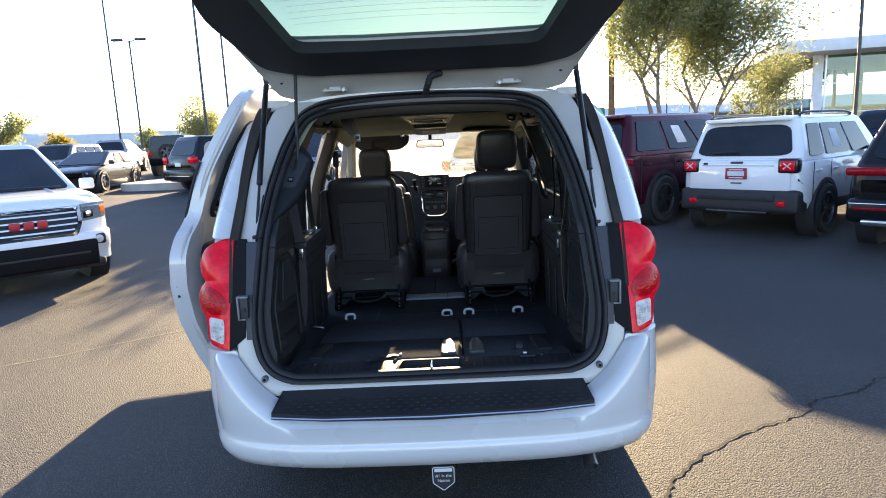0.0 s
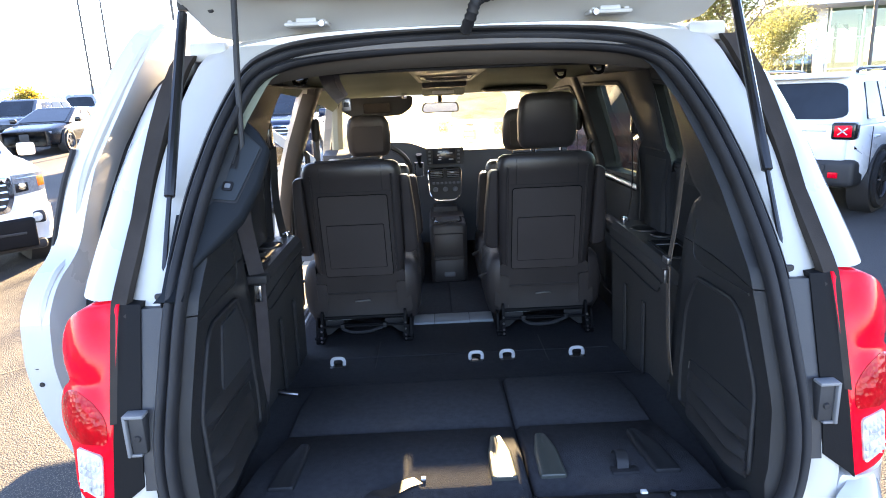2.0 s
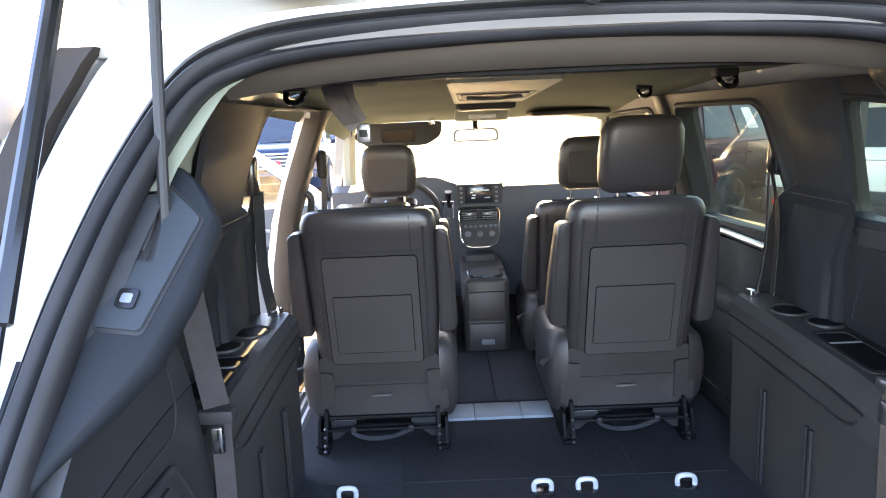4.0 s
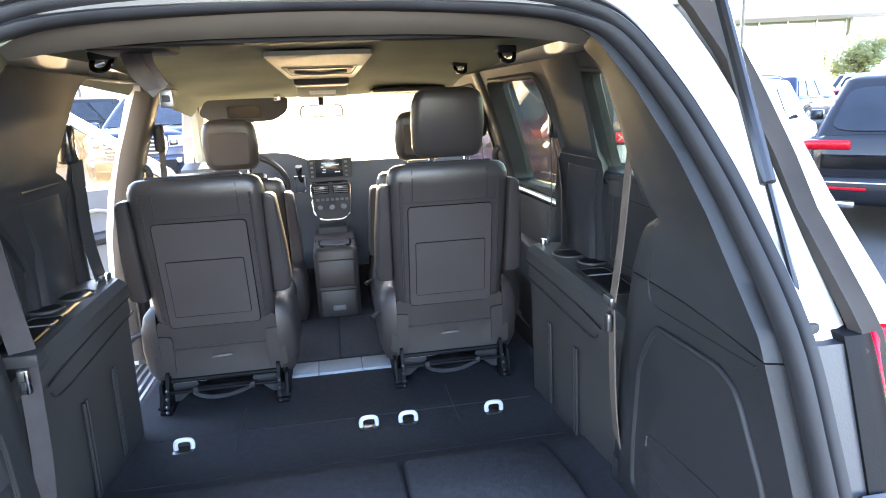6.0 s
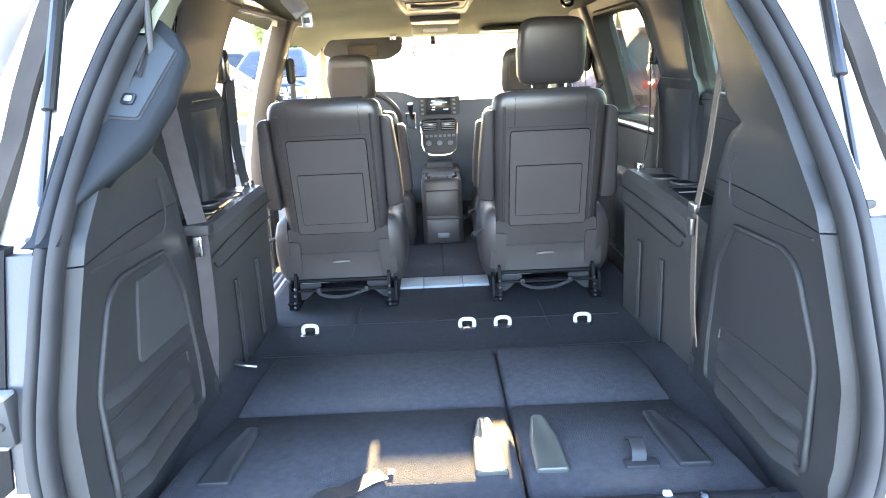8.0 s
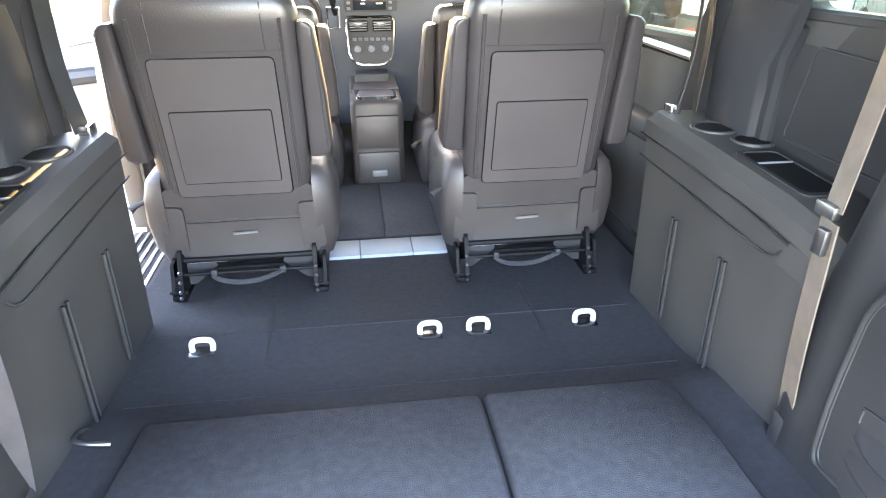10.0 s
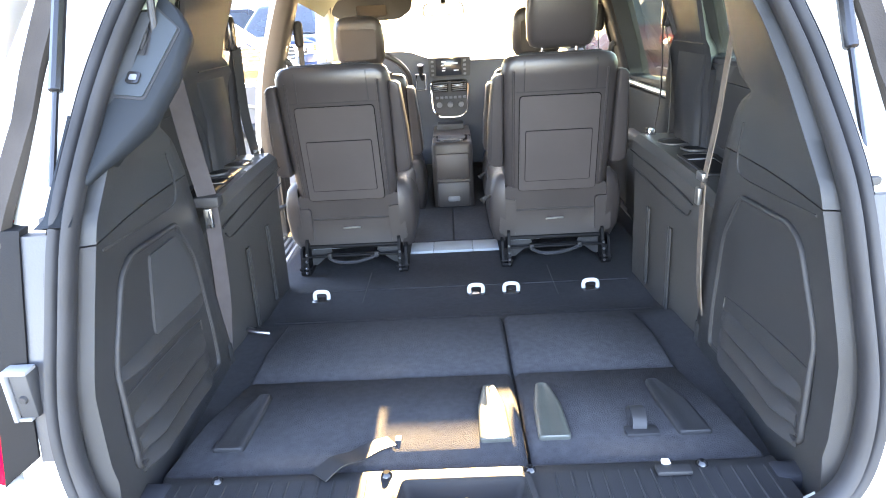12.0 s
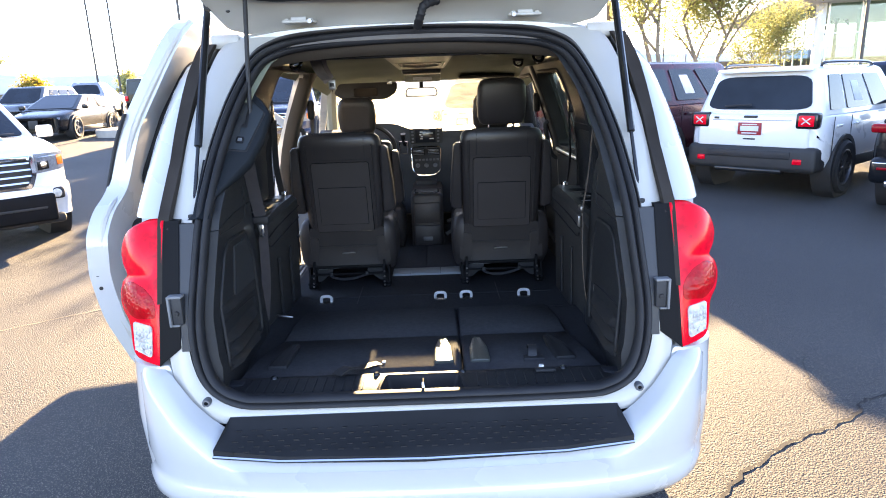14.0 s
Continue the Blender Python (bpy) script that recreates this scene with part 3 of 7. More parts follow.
for i, p in enumerate(plan):
    t = (plan[min(i + 1, len(plan) - 1)] - plan[max(i - 1, 0)]).normalized()
    inn = Vector((-t.y, t.x, 0))
    top = lerp(abs(p.x), [0, .56, .64, .72, .80, .9], [.605, .605, .635, .70, .79, .83])
    dep = lerp(abs(p.x), [.5, .7, .85], [.13, .10, .07])
    rings.append([p + inn * o + Vector((0, 0, z)) for o, z in ((dep, top), (.05, top - .002), (.022, top - .014), (.008, top - .04), (.0, .56), (.010, .505), (.004, .485), (-.006, .465), (-.002, .43), (.02, .395), (.07, .372), (.13, .365), (dep + .02, .5))])
bumper = part("rear_bumper", ring_loft(bmesh.new(), rings), WHITE, van, "white rear bumper cover", smooth=55)
pad_out = [(-.588, -.098), (.588, -.098), (.605, -.216), (.4, -.250), (0, -.262), (-.4, -.250), (-.605, -.216)]


def pad_z(y):
    return lerp(y, [-.265, -.245, -.20, -.13, -.098], [.604, .612, .619, .634, .655])


pad = part("step_pad", sheet(pad_out, [], lambda x, y: (x, y, pad_z(y)), lambda x, y: (x, y, pad_z(y) - .02), .03), TRIM_LOW, bumper, "black textured bumper step pad")
line = [(x, lerp(abs(x), [0, .4, .605], [-.266, -.254, -.220]), .598) for x in np.linspace(-.605, .605, 25)]
part("trim_strip", tube(bmesh.new(), line, .005, 6), CHROME, bumper, "thin bright strip along the pad edge")
bm = bmesh.new()
for r_ in range(5):
    for k in range(25):
        x, y = -.55 + k * .0448 + (.0224 if r_ % 2 else 0), -.142 - r_ * .0215
        box(bm, x - .008, x + .008, y - .002, y + .002, pad_z(y) - .003, pad_z(y) + .0028)
tagged(part("tread_texture", bm, TRIM_LOW, pad, smooth=0), kind="stuff")
for sx in (1, -1):
    m = Matrix.Translation((sx * .655, -.093, .703)) @ Matrix.Rotation(-math.pi / 2, 4, "Z")
    fast = part("fastener", lathe(bmesh.new(), [(0, .004), (.006, .004), (.0075, .007), (.0115, .006), (.013, 0), (.013, -.02)], 16, m), TRIM_GREY, bumper, "round grey fastener")
    part("fastener_recess", lathe(bmesh.new(), [(0, .0055), (.0055, .0055), (.006, .003)], 12, m), RECESS, fast)
tip = part("exhaust_tip", tube(bmesh.new(), [(.60, .15, .33), (.615, -.02, .325), (.62, -.09, .275)], [.026, .026, .030], 14), STEEL, van, "dull steel exhaust tip turned down")
part("exhaust_bore", lathe(bmesh.new(), [(0, .002), (.026, .002), (.026, -.001)], 14, look((.62, -.091, .274), (.62, .0, .34)) @ Matrix.Rotation(math.pi / 2, 4, "Y")), BLACKM, tip)

# hitch sign below the bumper
sign = part("hitch_cover", prism(bmesh.new(), rounded([(-.045, .05), (.045, .05), (.045, -.02), (0, -.055), (-.045, -.02)], .008), lambda u, v, w: (.028 + u, -.20 + w, .315 + v), .02), BLACKM, van, "black shield-shaped hitch cover with white lettering")
part("hitch_bar", B(-.0, .056, -.185, .1, .285, .34, bev=.004), BLACKM, sign)
bm = bmesh.new()
tube(bm, [(.028 + u, -.202, .315 + v) for u, v in rounded([(-.041, .046), (.041, .046), (.041, -.018), (0, -.050), (-.041, -.018)], .008)], .0016, 5, closed=True)
box(bm, .028 - .034, .028 + .034, -.2035, -.200, .343, .356)
part("print", bm, INK_PALE, sign, "white border and lettering bar")


def words(text, size, m, material, parent, name="lettering"):
    cu = bpy.data.curves.new(name, "FONT")
    cu.body, cu.size, cu.align_x, cu.align_y, cu.extrude = text, size, "CENTER", "CENTER", 0.0006
    tmp = bpy.data.objects.new(name, cu)
    scene.collection.objects.link(tmp)
    me = bpy.data.meshes.new_from_object(tmp.evaluated_get(bpy.context.evaluated_depsgraph_get()))
    bpy.data.objects.remove(tmp)
    bpy.data.curves.remove(cu)
    me.materials.clear()
    me.materials.append(material)
    ob = new(name, me)
    ob.parent = parent
    ob.matrix_basis = m
    return ob


FACE_BACK = Matrix.Rotation(math.pi / 2, 4, "X")
words("#1 in the", .017, Matrix.Translation((.028, -.2025, .326)) @ FACE_BACK, INK_PALE, sign)
words("Nation", .017, Matrix.Translation((.028, -.2025, .306)) @ FACE_BACK, INK_PALE, sign)

# tail lights
DEEP_RED = lens("deep_red_lens", (0.30, 0.004, 0.010))
FACET_RED = lens("faceted_red_lens", (0.46, 0.002, 0.007))
fn, fl = FACET_RED.node_tree.nodes, FACET_RED.node_tree.links
cell = fn.new("ShaderNodeTexVoronoi")
cell.inputs["Scale"].default_value = 95.0
cell_tc, cell_bp = fn.new("ShaderNodeTexCoord"), fn.new("ShaderNodeBump")
fl.new(cell_tc.outputs["Object"], cell.inputs["Vector"])
fl.new(cell.outputs["Distance"], cell_bp.inputs["Height"])
cell_bp.inputs["Strength"].default_value, cell_bp.inputs["Distance"].default_value = 0.6, 0.0025
fl.new(cell_bp.outputs["Normal"], fn["Principled BSDF"].inputs["Normal"])


def seal_out(z):
    return lerp(z, [p[1] for p in SEAL_HALF], [p[0] for p in SEAL_HALF])


for sx in (1, -1):
    def tail(u, v, w):
        u = .77 + (u - .77) * .77
        a = max(0.0, (u - .765) / .185)
        return (sx * u, open_y(v) + .095 * a ** 2.0 - .004 + w, v)
    out = curve_pts([(.770, 1.238, 0), (.82, 1.237, 0), (.885, 1.226, 0), (.945, 1.195, 0), (.977, 1.145, 0), (.967, 1.105, 0), (.938, 1.075, 0), (.966, 1.052, 0), (.982, 1.015, 0), (.968, .975, 0), (.935, .942, 0), (.925, .91, 0), (.918, .862, 0), (.89, .835, 0), (.795, .818, 0)], 3)
    out = [(p.x, p.y) for p in out]

    def pillow(u, v):
        d = 0
        for cu, cz, ru, rz, hh in ((.895, 1.150, .105, .098, .016), (.900, 1.015, .100, .078, .014)):
            d = max(d, hh * max(0, 1 - ((u - cu) / ru) ** 2 - ((v - cz) / rz) ** 2) ** 1.4)
        return -d
    light = part("tail_light", sheet(out, [], lambda u, v: tail(u, v, pillow(u, v)), lambda u, v: tail(u, v, .06), .009), RED_LENS, van, "red tail light with clear reversing lens", smooth=60)
    lobe = rounded([(.80, .957), (.90, .953), (.955, .985), (.972, 1.02), (.945, 1.055), (.90, 1.062), (.845, 1.045), (.805, 1.01)], .02)
    part("brake_lens", sheet(lobe, [], lambda u, v: tail(u, v, pillow(u, v) - .0015), lambda u, v: tail(u, v, .003), .009), FACET_RED, light, "faceted deep red brake lens", smooth=60)
    rev = rounded([(.818, .936), (.908, .944), (.903, .860), (.822, .842)], .014)
    rv = part("reversing_lens", sheet(rev, [], lambda u, v: tail(u, v, -.006), lambda u, v: tail(u, v, .01), .02), CLEAR_LENS, light, "clear faceted reversing lens")
    rnd_ = random.Random(4)
    bm = bmesh.new()
    for iu in range(5):
        for iz in range(5):
            u_, z_, h_ = .831 + iu * .0158, .859 + iz * .0155 + iu * .0014, rnd_.uniform(.0055, .0078)
            ring = [bm.verts.new(tail(u_ + a, z_ + b, -.006)) for a, b in ((-h_, -h_), (h_, -h_), (h_, h_), (-h_, h_))]
            tip = bm.verts.new(tail(u_ + rnd_.uniform(-.006, .006), z_ + rnd_.uniform(-.006, .006), -.013))
            for q_ in range(4):
                bm.faces.new((ring[q_], ring[(q_ + 1) % 4], tip))
    bmesh.ops.recalc_face_normals(bm, faces=bm.faces)
    tagged(part("lens_prism", bm, CLEAR_LENS, rv, "clear prismatic lens", smooth=0), kind="stuff")
    # black recess between lamp and seal
    bm = bmesh.new()
    rings = []
    for z in list(np.linspace(.816, .866, 6)) + list(np.linspace(.90, 1.236, 12)):
        xo = lerp(z, [.82, 1.236], [.790, .767])
        xi = min(xo - .004, max(lerp(z, [.816, .866], [xo, .723]), lerp(z, [1.16, 1.236], [.723, .715])))
        rings.append([(sx * (xi + .003), open_y(z) + .05, z), (sx * xi, open_y(z) - .003, z), (sx * (xi + xo) / 2, open_y(z) - .004, z), (sx * xo, open_y(z) - .002, z), (sx * .81, open_y(z) + .03, z), (sx * .81, open_y(z) + .05, z)])
    ring_loft(bm, rings)
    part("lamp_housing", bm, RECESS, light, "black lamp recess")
    bm = bmesh.new()
    ring_loft(bm, [[(sx * (seal_out(z) + .004), open_y(z) + .05, z), (sx * (seal_out(z) + .008), open_y(z) + .004, z), (sx * .728, open_y(z) + .002, z), (sx * .736, open_y(z) + .05, z)] for z in np.linspace(.855, 1.225, 12)])
    part("flange_strip", bm, FLANGE, van, "slate grey flange beside the seal")
    br = part("gate_stop", B(sx * .724 - .016, sx * .724 + .016, -.035, -.0, .958, 1.042, bev=.005), PAD, van, "dark grey gate guide block with a pale rim")
    bm = bmesh.new()
    box(bm, sx * .727 - .022, sx * .727 + .022, -.040, -.01, 1.041, 1.049, bev=.003)
    box(bm, sx * .733 - .012, sx * .733 + .012, -.036, -.01, .952, .958, bev=.002)
    box(bm, sx * .746 - .0035, sx * .746 + .0035, -.040, -.01, .953, 1.048, bev=.002)
    part("guide_rim", bm, GUIDE, br, "pale rim of the guide")
    part("bolt", lathe(bmesh.new(), [(0, .004), (.006, .004), (.008, 0), (.008, -.004)], 10, Matrix.Translation((sx * .724, -.0355, .995)) @ Matrix.Rotation(-math.pi / 2, 4, "Z")), BLACKM, br)
    br.location = (0, -.012, -.020)

# liftgate, standing open
GATE_UP = 27.0
ca, sa = math.cos(radians(GATE_UP)), math.sin(radians(GATE_UP))


def gate_at(x, u, w):
    """x across, u down the gate from its hinge, w towards its outside."""
    w += .05 * math.sin(min(1, u / 1.2) * math.pi) - .10 * (x / .8) ** 2 * .5
    return (x, .50 - u * ca + w * sa, 1.818 + u * sa + w * ca)


gate_half = [(.0, -.04), (.40, -.04), (.60, -.035), (.655, .0), (.690, .12), (.725, .25), (.765, .40), (.80, .58), (.80, .72), (.77, .95), (.72, 1.12), (.60, 1.18), (.3, 1.20)]
gate_out = [Vector(p) for p in gate_half[1:]] + [Vector((-x, u)) for x, u in gate_half[:0:-1]]
win_out = rounded([(-.50, .305), (-.2, .275), (.2, .275), (.50, .305), (.62, .76), (-.62, .76)], .05)
win_mid = Vector((0, .51))
win_big = [win_mid + (p - win_mid) * 1.10 for p in win_out]
gate = part("liftgate", sheet(gate_out, [win_big], lambda x, u: gate_at(x, u, .10), lambda x, u: gate_at(x * .985, u + .004, .035), .09), WHITE, van, "white tailgate standing open", smooth=45)
in_out = rounded([(-.46, .130), (.46, .130), (.655, .22), (.775, .58), (.76, .9), (.68, 1.13), (-.68, 1.13), (-.76, .9), (-.775, .58), (-.655, .22)], .07)
in_mid = Vector((0, .6))
in_hole = [in_mid + (p - in_mid) * .93 for p in in_out]
part("inner_trim", sheet(in_out, [win_out], lambda x, u: gate_at(x, u, .012 - .03 * math.sin(min(1, max(0, (u - .13) / .88)) * math.pi)), lambda x, u: gate_at(x, u, .05), .07), TRIM, gate, "black plastic inner gate trim", smooth=40)
white_in = [Vector((x * .97, max(-.03, u * .985))) for x, u in gate_out]
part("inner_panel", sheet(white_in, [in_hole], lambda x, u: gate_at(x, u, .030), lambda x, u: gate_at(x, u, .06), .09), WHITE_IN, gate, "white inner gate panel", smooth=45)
big = [win_mid + (p - win_mid) * 1.13 for p in win_out]
part("rear_glass", sheet(big, [], lambda x, u: gate_at(x, u, .085), lambda x, u: gate_at(x, u, .081), .1), GATE_GLASS, gate, "tinted rear glass with fine heater lines", smooth=60)
bm = bmesh.new()
for k in range(11):
    u = .37 + k * .034
    h_ = lerp(u, [.37, .74], [.49, .59])
    tube(bm, [gate_at(x, u, .080) for x in np.linspace(-h_, h_, 9)], .0004, 4)
tagged(part("heater_lines", bm, TRIM, gate), kind="stuff")
bm = bmesh.new()
box(bm, -.09, .09, 1.06, 1.15, 0, .02, bev=.005)
for v in bm.verts:
    v.co = Vector(gate_at(v.co.x, v.co.y, v.co.z - .005))
part("gate_latch", bm, STEEL, gate, "steel gate latch")
for sx in (1, -1):
    bm = bmesh.new()
    for a, b, c_, d, e, f in ((-.055, .055, .435, .49, 1.828, 1.838), (-.026, .026, .44, .525, 1.832, 1.848), (-.048, -.034, .44, .48, 1.836, 1.844), (.034, .048, .44, .48, 1.836, 1.844)):
        box(bm, sx * .385 + a, sx * .385 + b, c_, d, e, f, bev=.003)
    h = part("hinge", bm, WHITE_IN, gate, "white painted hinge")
    part("hinge_bolt", lathe(bmesh.new(), [(0, .01), (.008, .01), (.009, 0)], 8, Matrix.Translation((sx * .345, .435, 1.832)) @ Matrix.Rotation(-math.pi / 2, 4, "Z")), STEEL, h)
    m = Matrix.Translation((sx * .615, .425, 1.876)) @ Matrix.Rotation(-math.pi / 2, 4, "Z")
    part("grommet", lathe(bmesh.new(), [(0, .006), (.007, .006), (.010, 0)], 10, m), BLACKM, gate)
boot = curve_pts([(.015, .44, 1.80), (.03, .40, 1.835), (.045, .40, 1.868), (.09, .43, 1.885)], 6)
part("cable_boot", tube(bmesh.new(), boot, [.013 + .003 * (i % 2) for i in range(len(boot))], 10), RUBBER, gate, "black ribbed rubber cable boot")
for sx in (1, -1):
    a, b = Vector((sx * .693, .094, 1.235)), Vector((sx * .678, .415, 1.885))
    st = part("gas_strut", tube(bmesh.new(), [a.lerp(b, .32), a.lerp(b, .325), a.lerp(b, .97)], [.008, .0125, .0125], 10), BLACK, van, "black gas strut")
    part("strut_rod", tube(bmesh.new(), [a, a.lerp(b, .37)], .006, 8), BLACK, st)
    part("ball_socket", B(a.x - .012, a.x + .012, a.y - .014, a.y + .014, a.z - .022, a.z + .014, bev=.005), BLACKM, st)
    part("ball_socket", B(b.x - .012, b.x + .012, b.y - .014, b.y + .014, b.z - .014, b.z + .02, bev=.005), BLACKM, st)
part("lift_arm", tube(bmesh.new(), [(-.549, .322, 1.53), (-.545, .350, 1.73), (-.540, .375, 1.905)], .0075, 10), BLACKM, gate, "thin black power lift rod")


# ---- open doors ----
def door_skin(y, z, out):
    return lerp(z, [.38, .45, .55, .68, .85, 1.02, 1.15, 1.27, 1.4, 1.5, 1.6, 1.7, 1.85], [.82, .87, .925, .968, .998, 1.008, 1.0, .98, .938, .905, .856, .795, .72]) + out


slide_out = rounded([(.42, .40), (.36, .62), (.28, .84), (.25, 1.0), (.255, 1.15), (.30, 1.23), (.395, 1.28), (.405, 1.45), (.455, 1.74), (.52, 1.845), (.68, 1.888), (1.46, 1.87), (1.47, 1.2), (1.46, .40)], .05)
slide_win = rounded([(.50, 1.30), (.61, 1.71), (1.36, 1.76), (1.38, 1.27)], .05)
sd = part("sliding_door", sheet(slide_out, [slide_win], lambda y, z: (-door_skin(y, z, .128), y, z), lambda y, z: (-door_skin(y, z, .055), y, z), .12), WHITE, van, "white sliding door slid fully open", smooth=45)
part("window_pane", sheet(slide_win, [], lambda y, z: (-door_skin(y, z, .11), y, z), lambda y, z: (-door_skin(y, z, .106), y, z), .2), PRIVACY, sd, "dark privacy glass of the door")
part("window_rubber", tube(bmesh.new(), [(-door_skin(y, z, .056), y, z) for y, z in slide_win], .018, 6, closed=True), RUBBER, sd)
part("edge_rubber", tube(bmesh.new(), curve_pts([(-door_skin(y, z, .126), y - .002, z) for y, z in ((.40, 1.29), (.405, 1.45), (.415, 1.55))], 5), .007, 6), RUBBER, sd, "black rubber along the door edge")
part("edge_lip", tube(bmesh.new(), curve_pts([(-door_skin(y, z, .075), y + .004, z) for y, z in ((.42, .46), (.29, .84), (.262, 1.12), (.31, 1.23), (.40, 1.29), (.412, 1.5), (.465, 1.75), (.56, 1.855))], 6), .012, 8), WHITE_IN, sd, "folded door edge lip")
part("door_card", sheet(rounded([(.42, .50), (.42, 1.17), (1.36, 1.17), (1.36, .50)], .06), [], lambda y, z: (-door_skin(y, z, .03), y, z), lambda y, z: (-door_skin(y, z, .056), y, z), .15), TRIM, sd, "dark inner door card")
for z, y, r in ((1.02, .262, .010), (.97, .262, .007), (.90, .285, .010)):
    part("latch_hole", lathe(bmesh.new(), [(0, .004), (r * .8, .004), (r, 0)], 10, Matrix.Translation((-door_skin(y, z, .10), y - .006, z)) @ Matrix.Rotation(-math.pi / 2, 4, "Z")), BLACKM, sd)

DOOR_OUT = pose(-.93, 3.50, 0, 0, 0, -75.0)


def swing(p):
    return DOOR_OUT @ Vector(p)


fd_line = rounded([(-1.16, .42), (-1.18, 1.15), (-1.12, 1.68), (-.60, 1.66), (-.02, 1.22), (0, .42)], .07)
fd_win = rounded([(-1.11, 1.17), (-1.06, 1.62), (-.62, 1.61), (-.10, 1.19)], .04)


def fd(y, z, o):
    return swing((-(half_width(3.2 + y * .4, z) - .94) - o, y, z))


front_door = part("front_door", sheet(fd_line, [fd_win], lambda y, z: fd(y, z, .03), lambda y, z: fd(y, z, -.05), .12), WHITE, van, "white driver door swung wide open", smooth=45)
part("window_pane", sheet(fd_win, [], lambda y, z: fd(y, z, .0), lambda y, z: fd(y, z, -.004), .2), GLASS, front_door, "clear door window")
card = part("door_card", sheet(rounded([(-1.10, .46), (-1.12, 1.15), (-.08, 1.17), (-.06, .46)], .05), [], lambda y, z: fd(y, z, -.085), lambda y, z: fd(y, z, -.05), .14), TRIM_GREY, front_door, "grey inner door card with armrest")
bm = bmesh.new()
tube(bm, [fd(y, z, -.12) for y, z in ((-.85, .86), (-.5, .88), (-.25, .92))], .04, 8)
part("armrest", bm, TRIM, card)
part("door_pull", tube(bmesh.new(), [fd(y, z, -.11) for y, z in ((-.62, 1.03), (-.5, 1.05), (-.38, 1.03))], .012, 6), ALU, card, "silver door handle")


# ---- inside the minivan ----
FLOOR_Y = [.02, .12, .50, .88, .95, 1.04, 1.31, 1.46, 1.60, 3.0, 3.45]
FLOOR_Z = [.635, .635, .625, .615, .585, .565, .555, .535, .525, .52, .55]


def floor_z(y):
    return lerp(y, FLOOR_Y, FLOOR_Z)


rings = []
for y in np.linspace(.02, 3.45, 60):
    z = floor_z(y)
    ring = [(-.80, y, z + .01), (-.68, y, z + .004)] + [(x, y, z) for x in np.linspace(-.62, .62, 9)] + [(.68, y, z + .004), (.80, y, z + .01), (.80, y, z - .05), (-.80, y, z - .05)]
    rings.append(ring)
carpet = part("floor_carpet", ring_loft(bmesh.new(), rings), CARPET, van, "dark grey floor carpet", smooth=50)
for y in (.985, 1.285):
    part("carpet_fold", tube(bmesh.new(), [(x, y, floor_z(y) - .001) for x in np.linspace(-.64, .64, 9)], .004, 5), CARPET, carpet)
for x in (-.36, .36):
    part("carpet_seam", B(x - .002, x + .002, 1.0, 1.45, .5585, .5605), BLACKM, carpet)
for x0, x1 in ((-.22, -.114), (-.112, .066), (.068, .185)):
    part("floor_strip", B(x0, x1, 1.738, 1.862, .515, .536, bev=.003), GREY_STRIP, carpet, "pale grey floor strip")
part("floor_cover", B(-.215, -.022, 1.90, 2.44, .515, .529, bev=.004), CARPET_PAD, carpet)
part("floor_cover", B(-.018, .195, 1.90, 2.44, .515, .529, bev=.004), CARPET_PAD, carpet)

# tail sill plate
def sill_z(y):
    return lerp(y, [-.085, -.062, -.03, .06, .090, .105], [.680, .693, .698, .700, .694, .676])


tray_o, tray_i = rounded([(-.150, -.078), (.140, -.078), (.122, .048), (-.132, .048)], .014), rounded([(-.138, -.070), (.128, -.070), (.112, .040), (-.122, .040)], .014)
sill = part("sill_plate", sheet(rounded([(-.60, .105), (-.60, -.05), (-.57, -.085), (.57, -.085), (.60, -.05), (.60, .105)], .02), [tray_i], lambda x, y: (x, y, sill_z(y)), lambda x, y: (x, y, sill_z(y) - .045), .03), TRIM_LOW, van, "ribbed black plastic load sill")
rib = part("rib", B(-.0028, .0028, -.046, .046, -.003, .0035, bev=.0015, seg=1), TRIM_LOW, sill)
rib.location = (-.56, .010, .698)
for k in range(1, 38):
    x = -.56 + k * .0305
    if -.17 < x < .16:
        continue
    r2_ = new("rib", rib.data)
    r2_.parent, r2_.location = sill, (x, .010, .698)
part("latch_tray", sheet(tray_o, [tray_i], lambda x, y: (x, y, sill_z(y) + .010), lambda x, y: (x, y, sill_z(y) - .01), .03), TRIM_LOW, sill, "black latch recess")
bm = ring_loft(bmesh.new(), [[(-.005 + (p.x + .005) * k, -.015 + (p.y + .015) * k, z) for p in tray_i] for k, z in ((1.0, .700), (.965, .688), (.93, .664), (.86, .654))], caps=False)
bm.verts.ensure_lookup_table()
bm.faces.new(bm.verts[-len(tray_i):])
part("tray_well", bm, TRIM_LOW, sill, smooth=50)
part("striker", tube(bmesh.new(), [(.0, -.070, .656), (.0, -.068, .715), (.0, -.062, .727), (.0, -.040, .728), (.0, -.034, .715), (.0, -.034, .656)], .005, 8), CHROME, sill, "chrome latch striker")
for x in (-.49, -.155, .125, .455):
    part("sill_screw", lathe(bmesh.new(), [(0, .008), (.006, .008), (.011, .003), (.012, 0)], 12, Matrix.Translation((x, .066, .699)) @ Matrix.Rotation(-math.pi / 2, 4, "Y")), BLACK, sill)

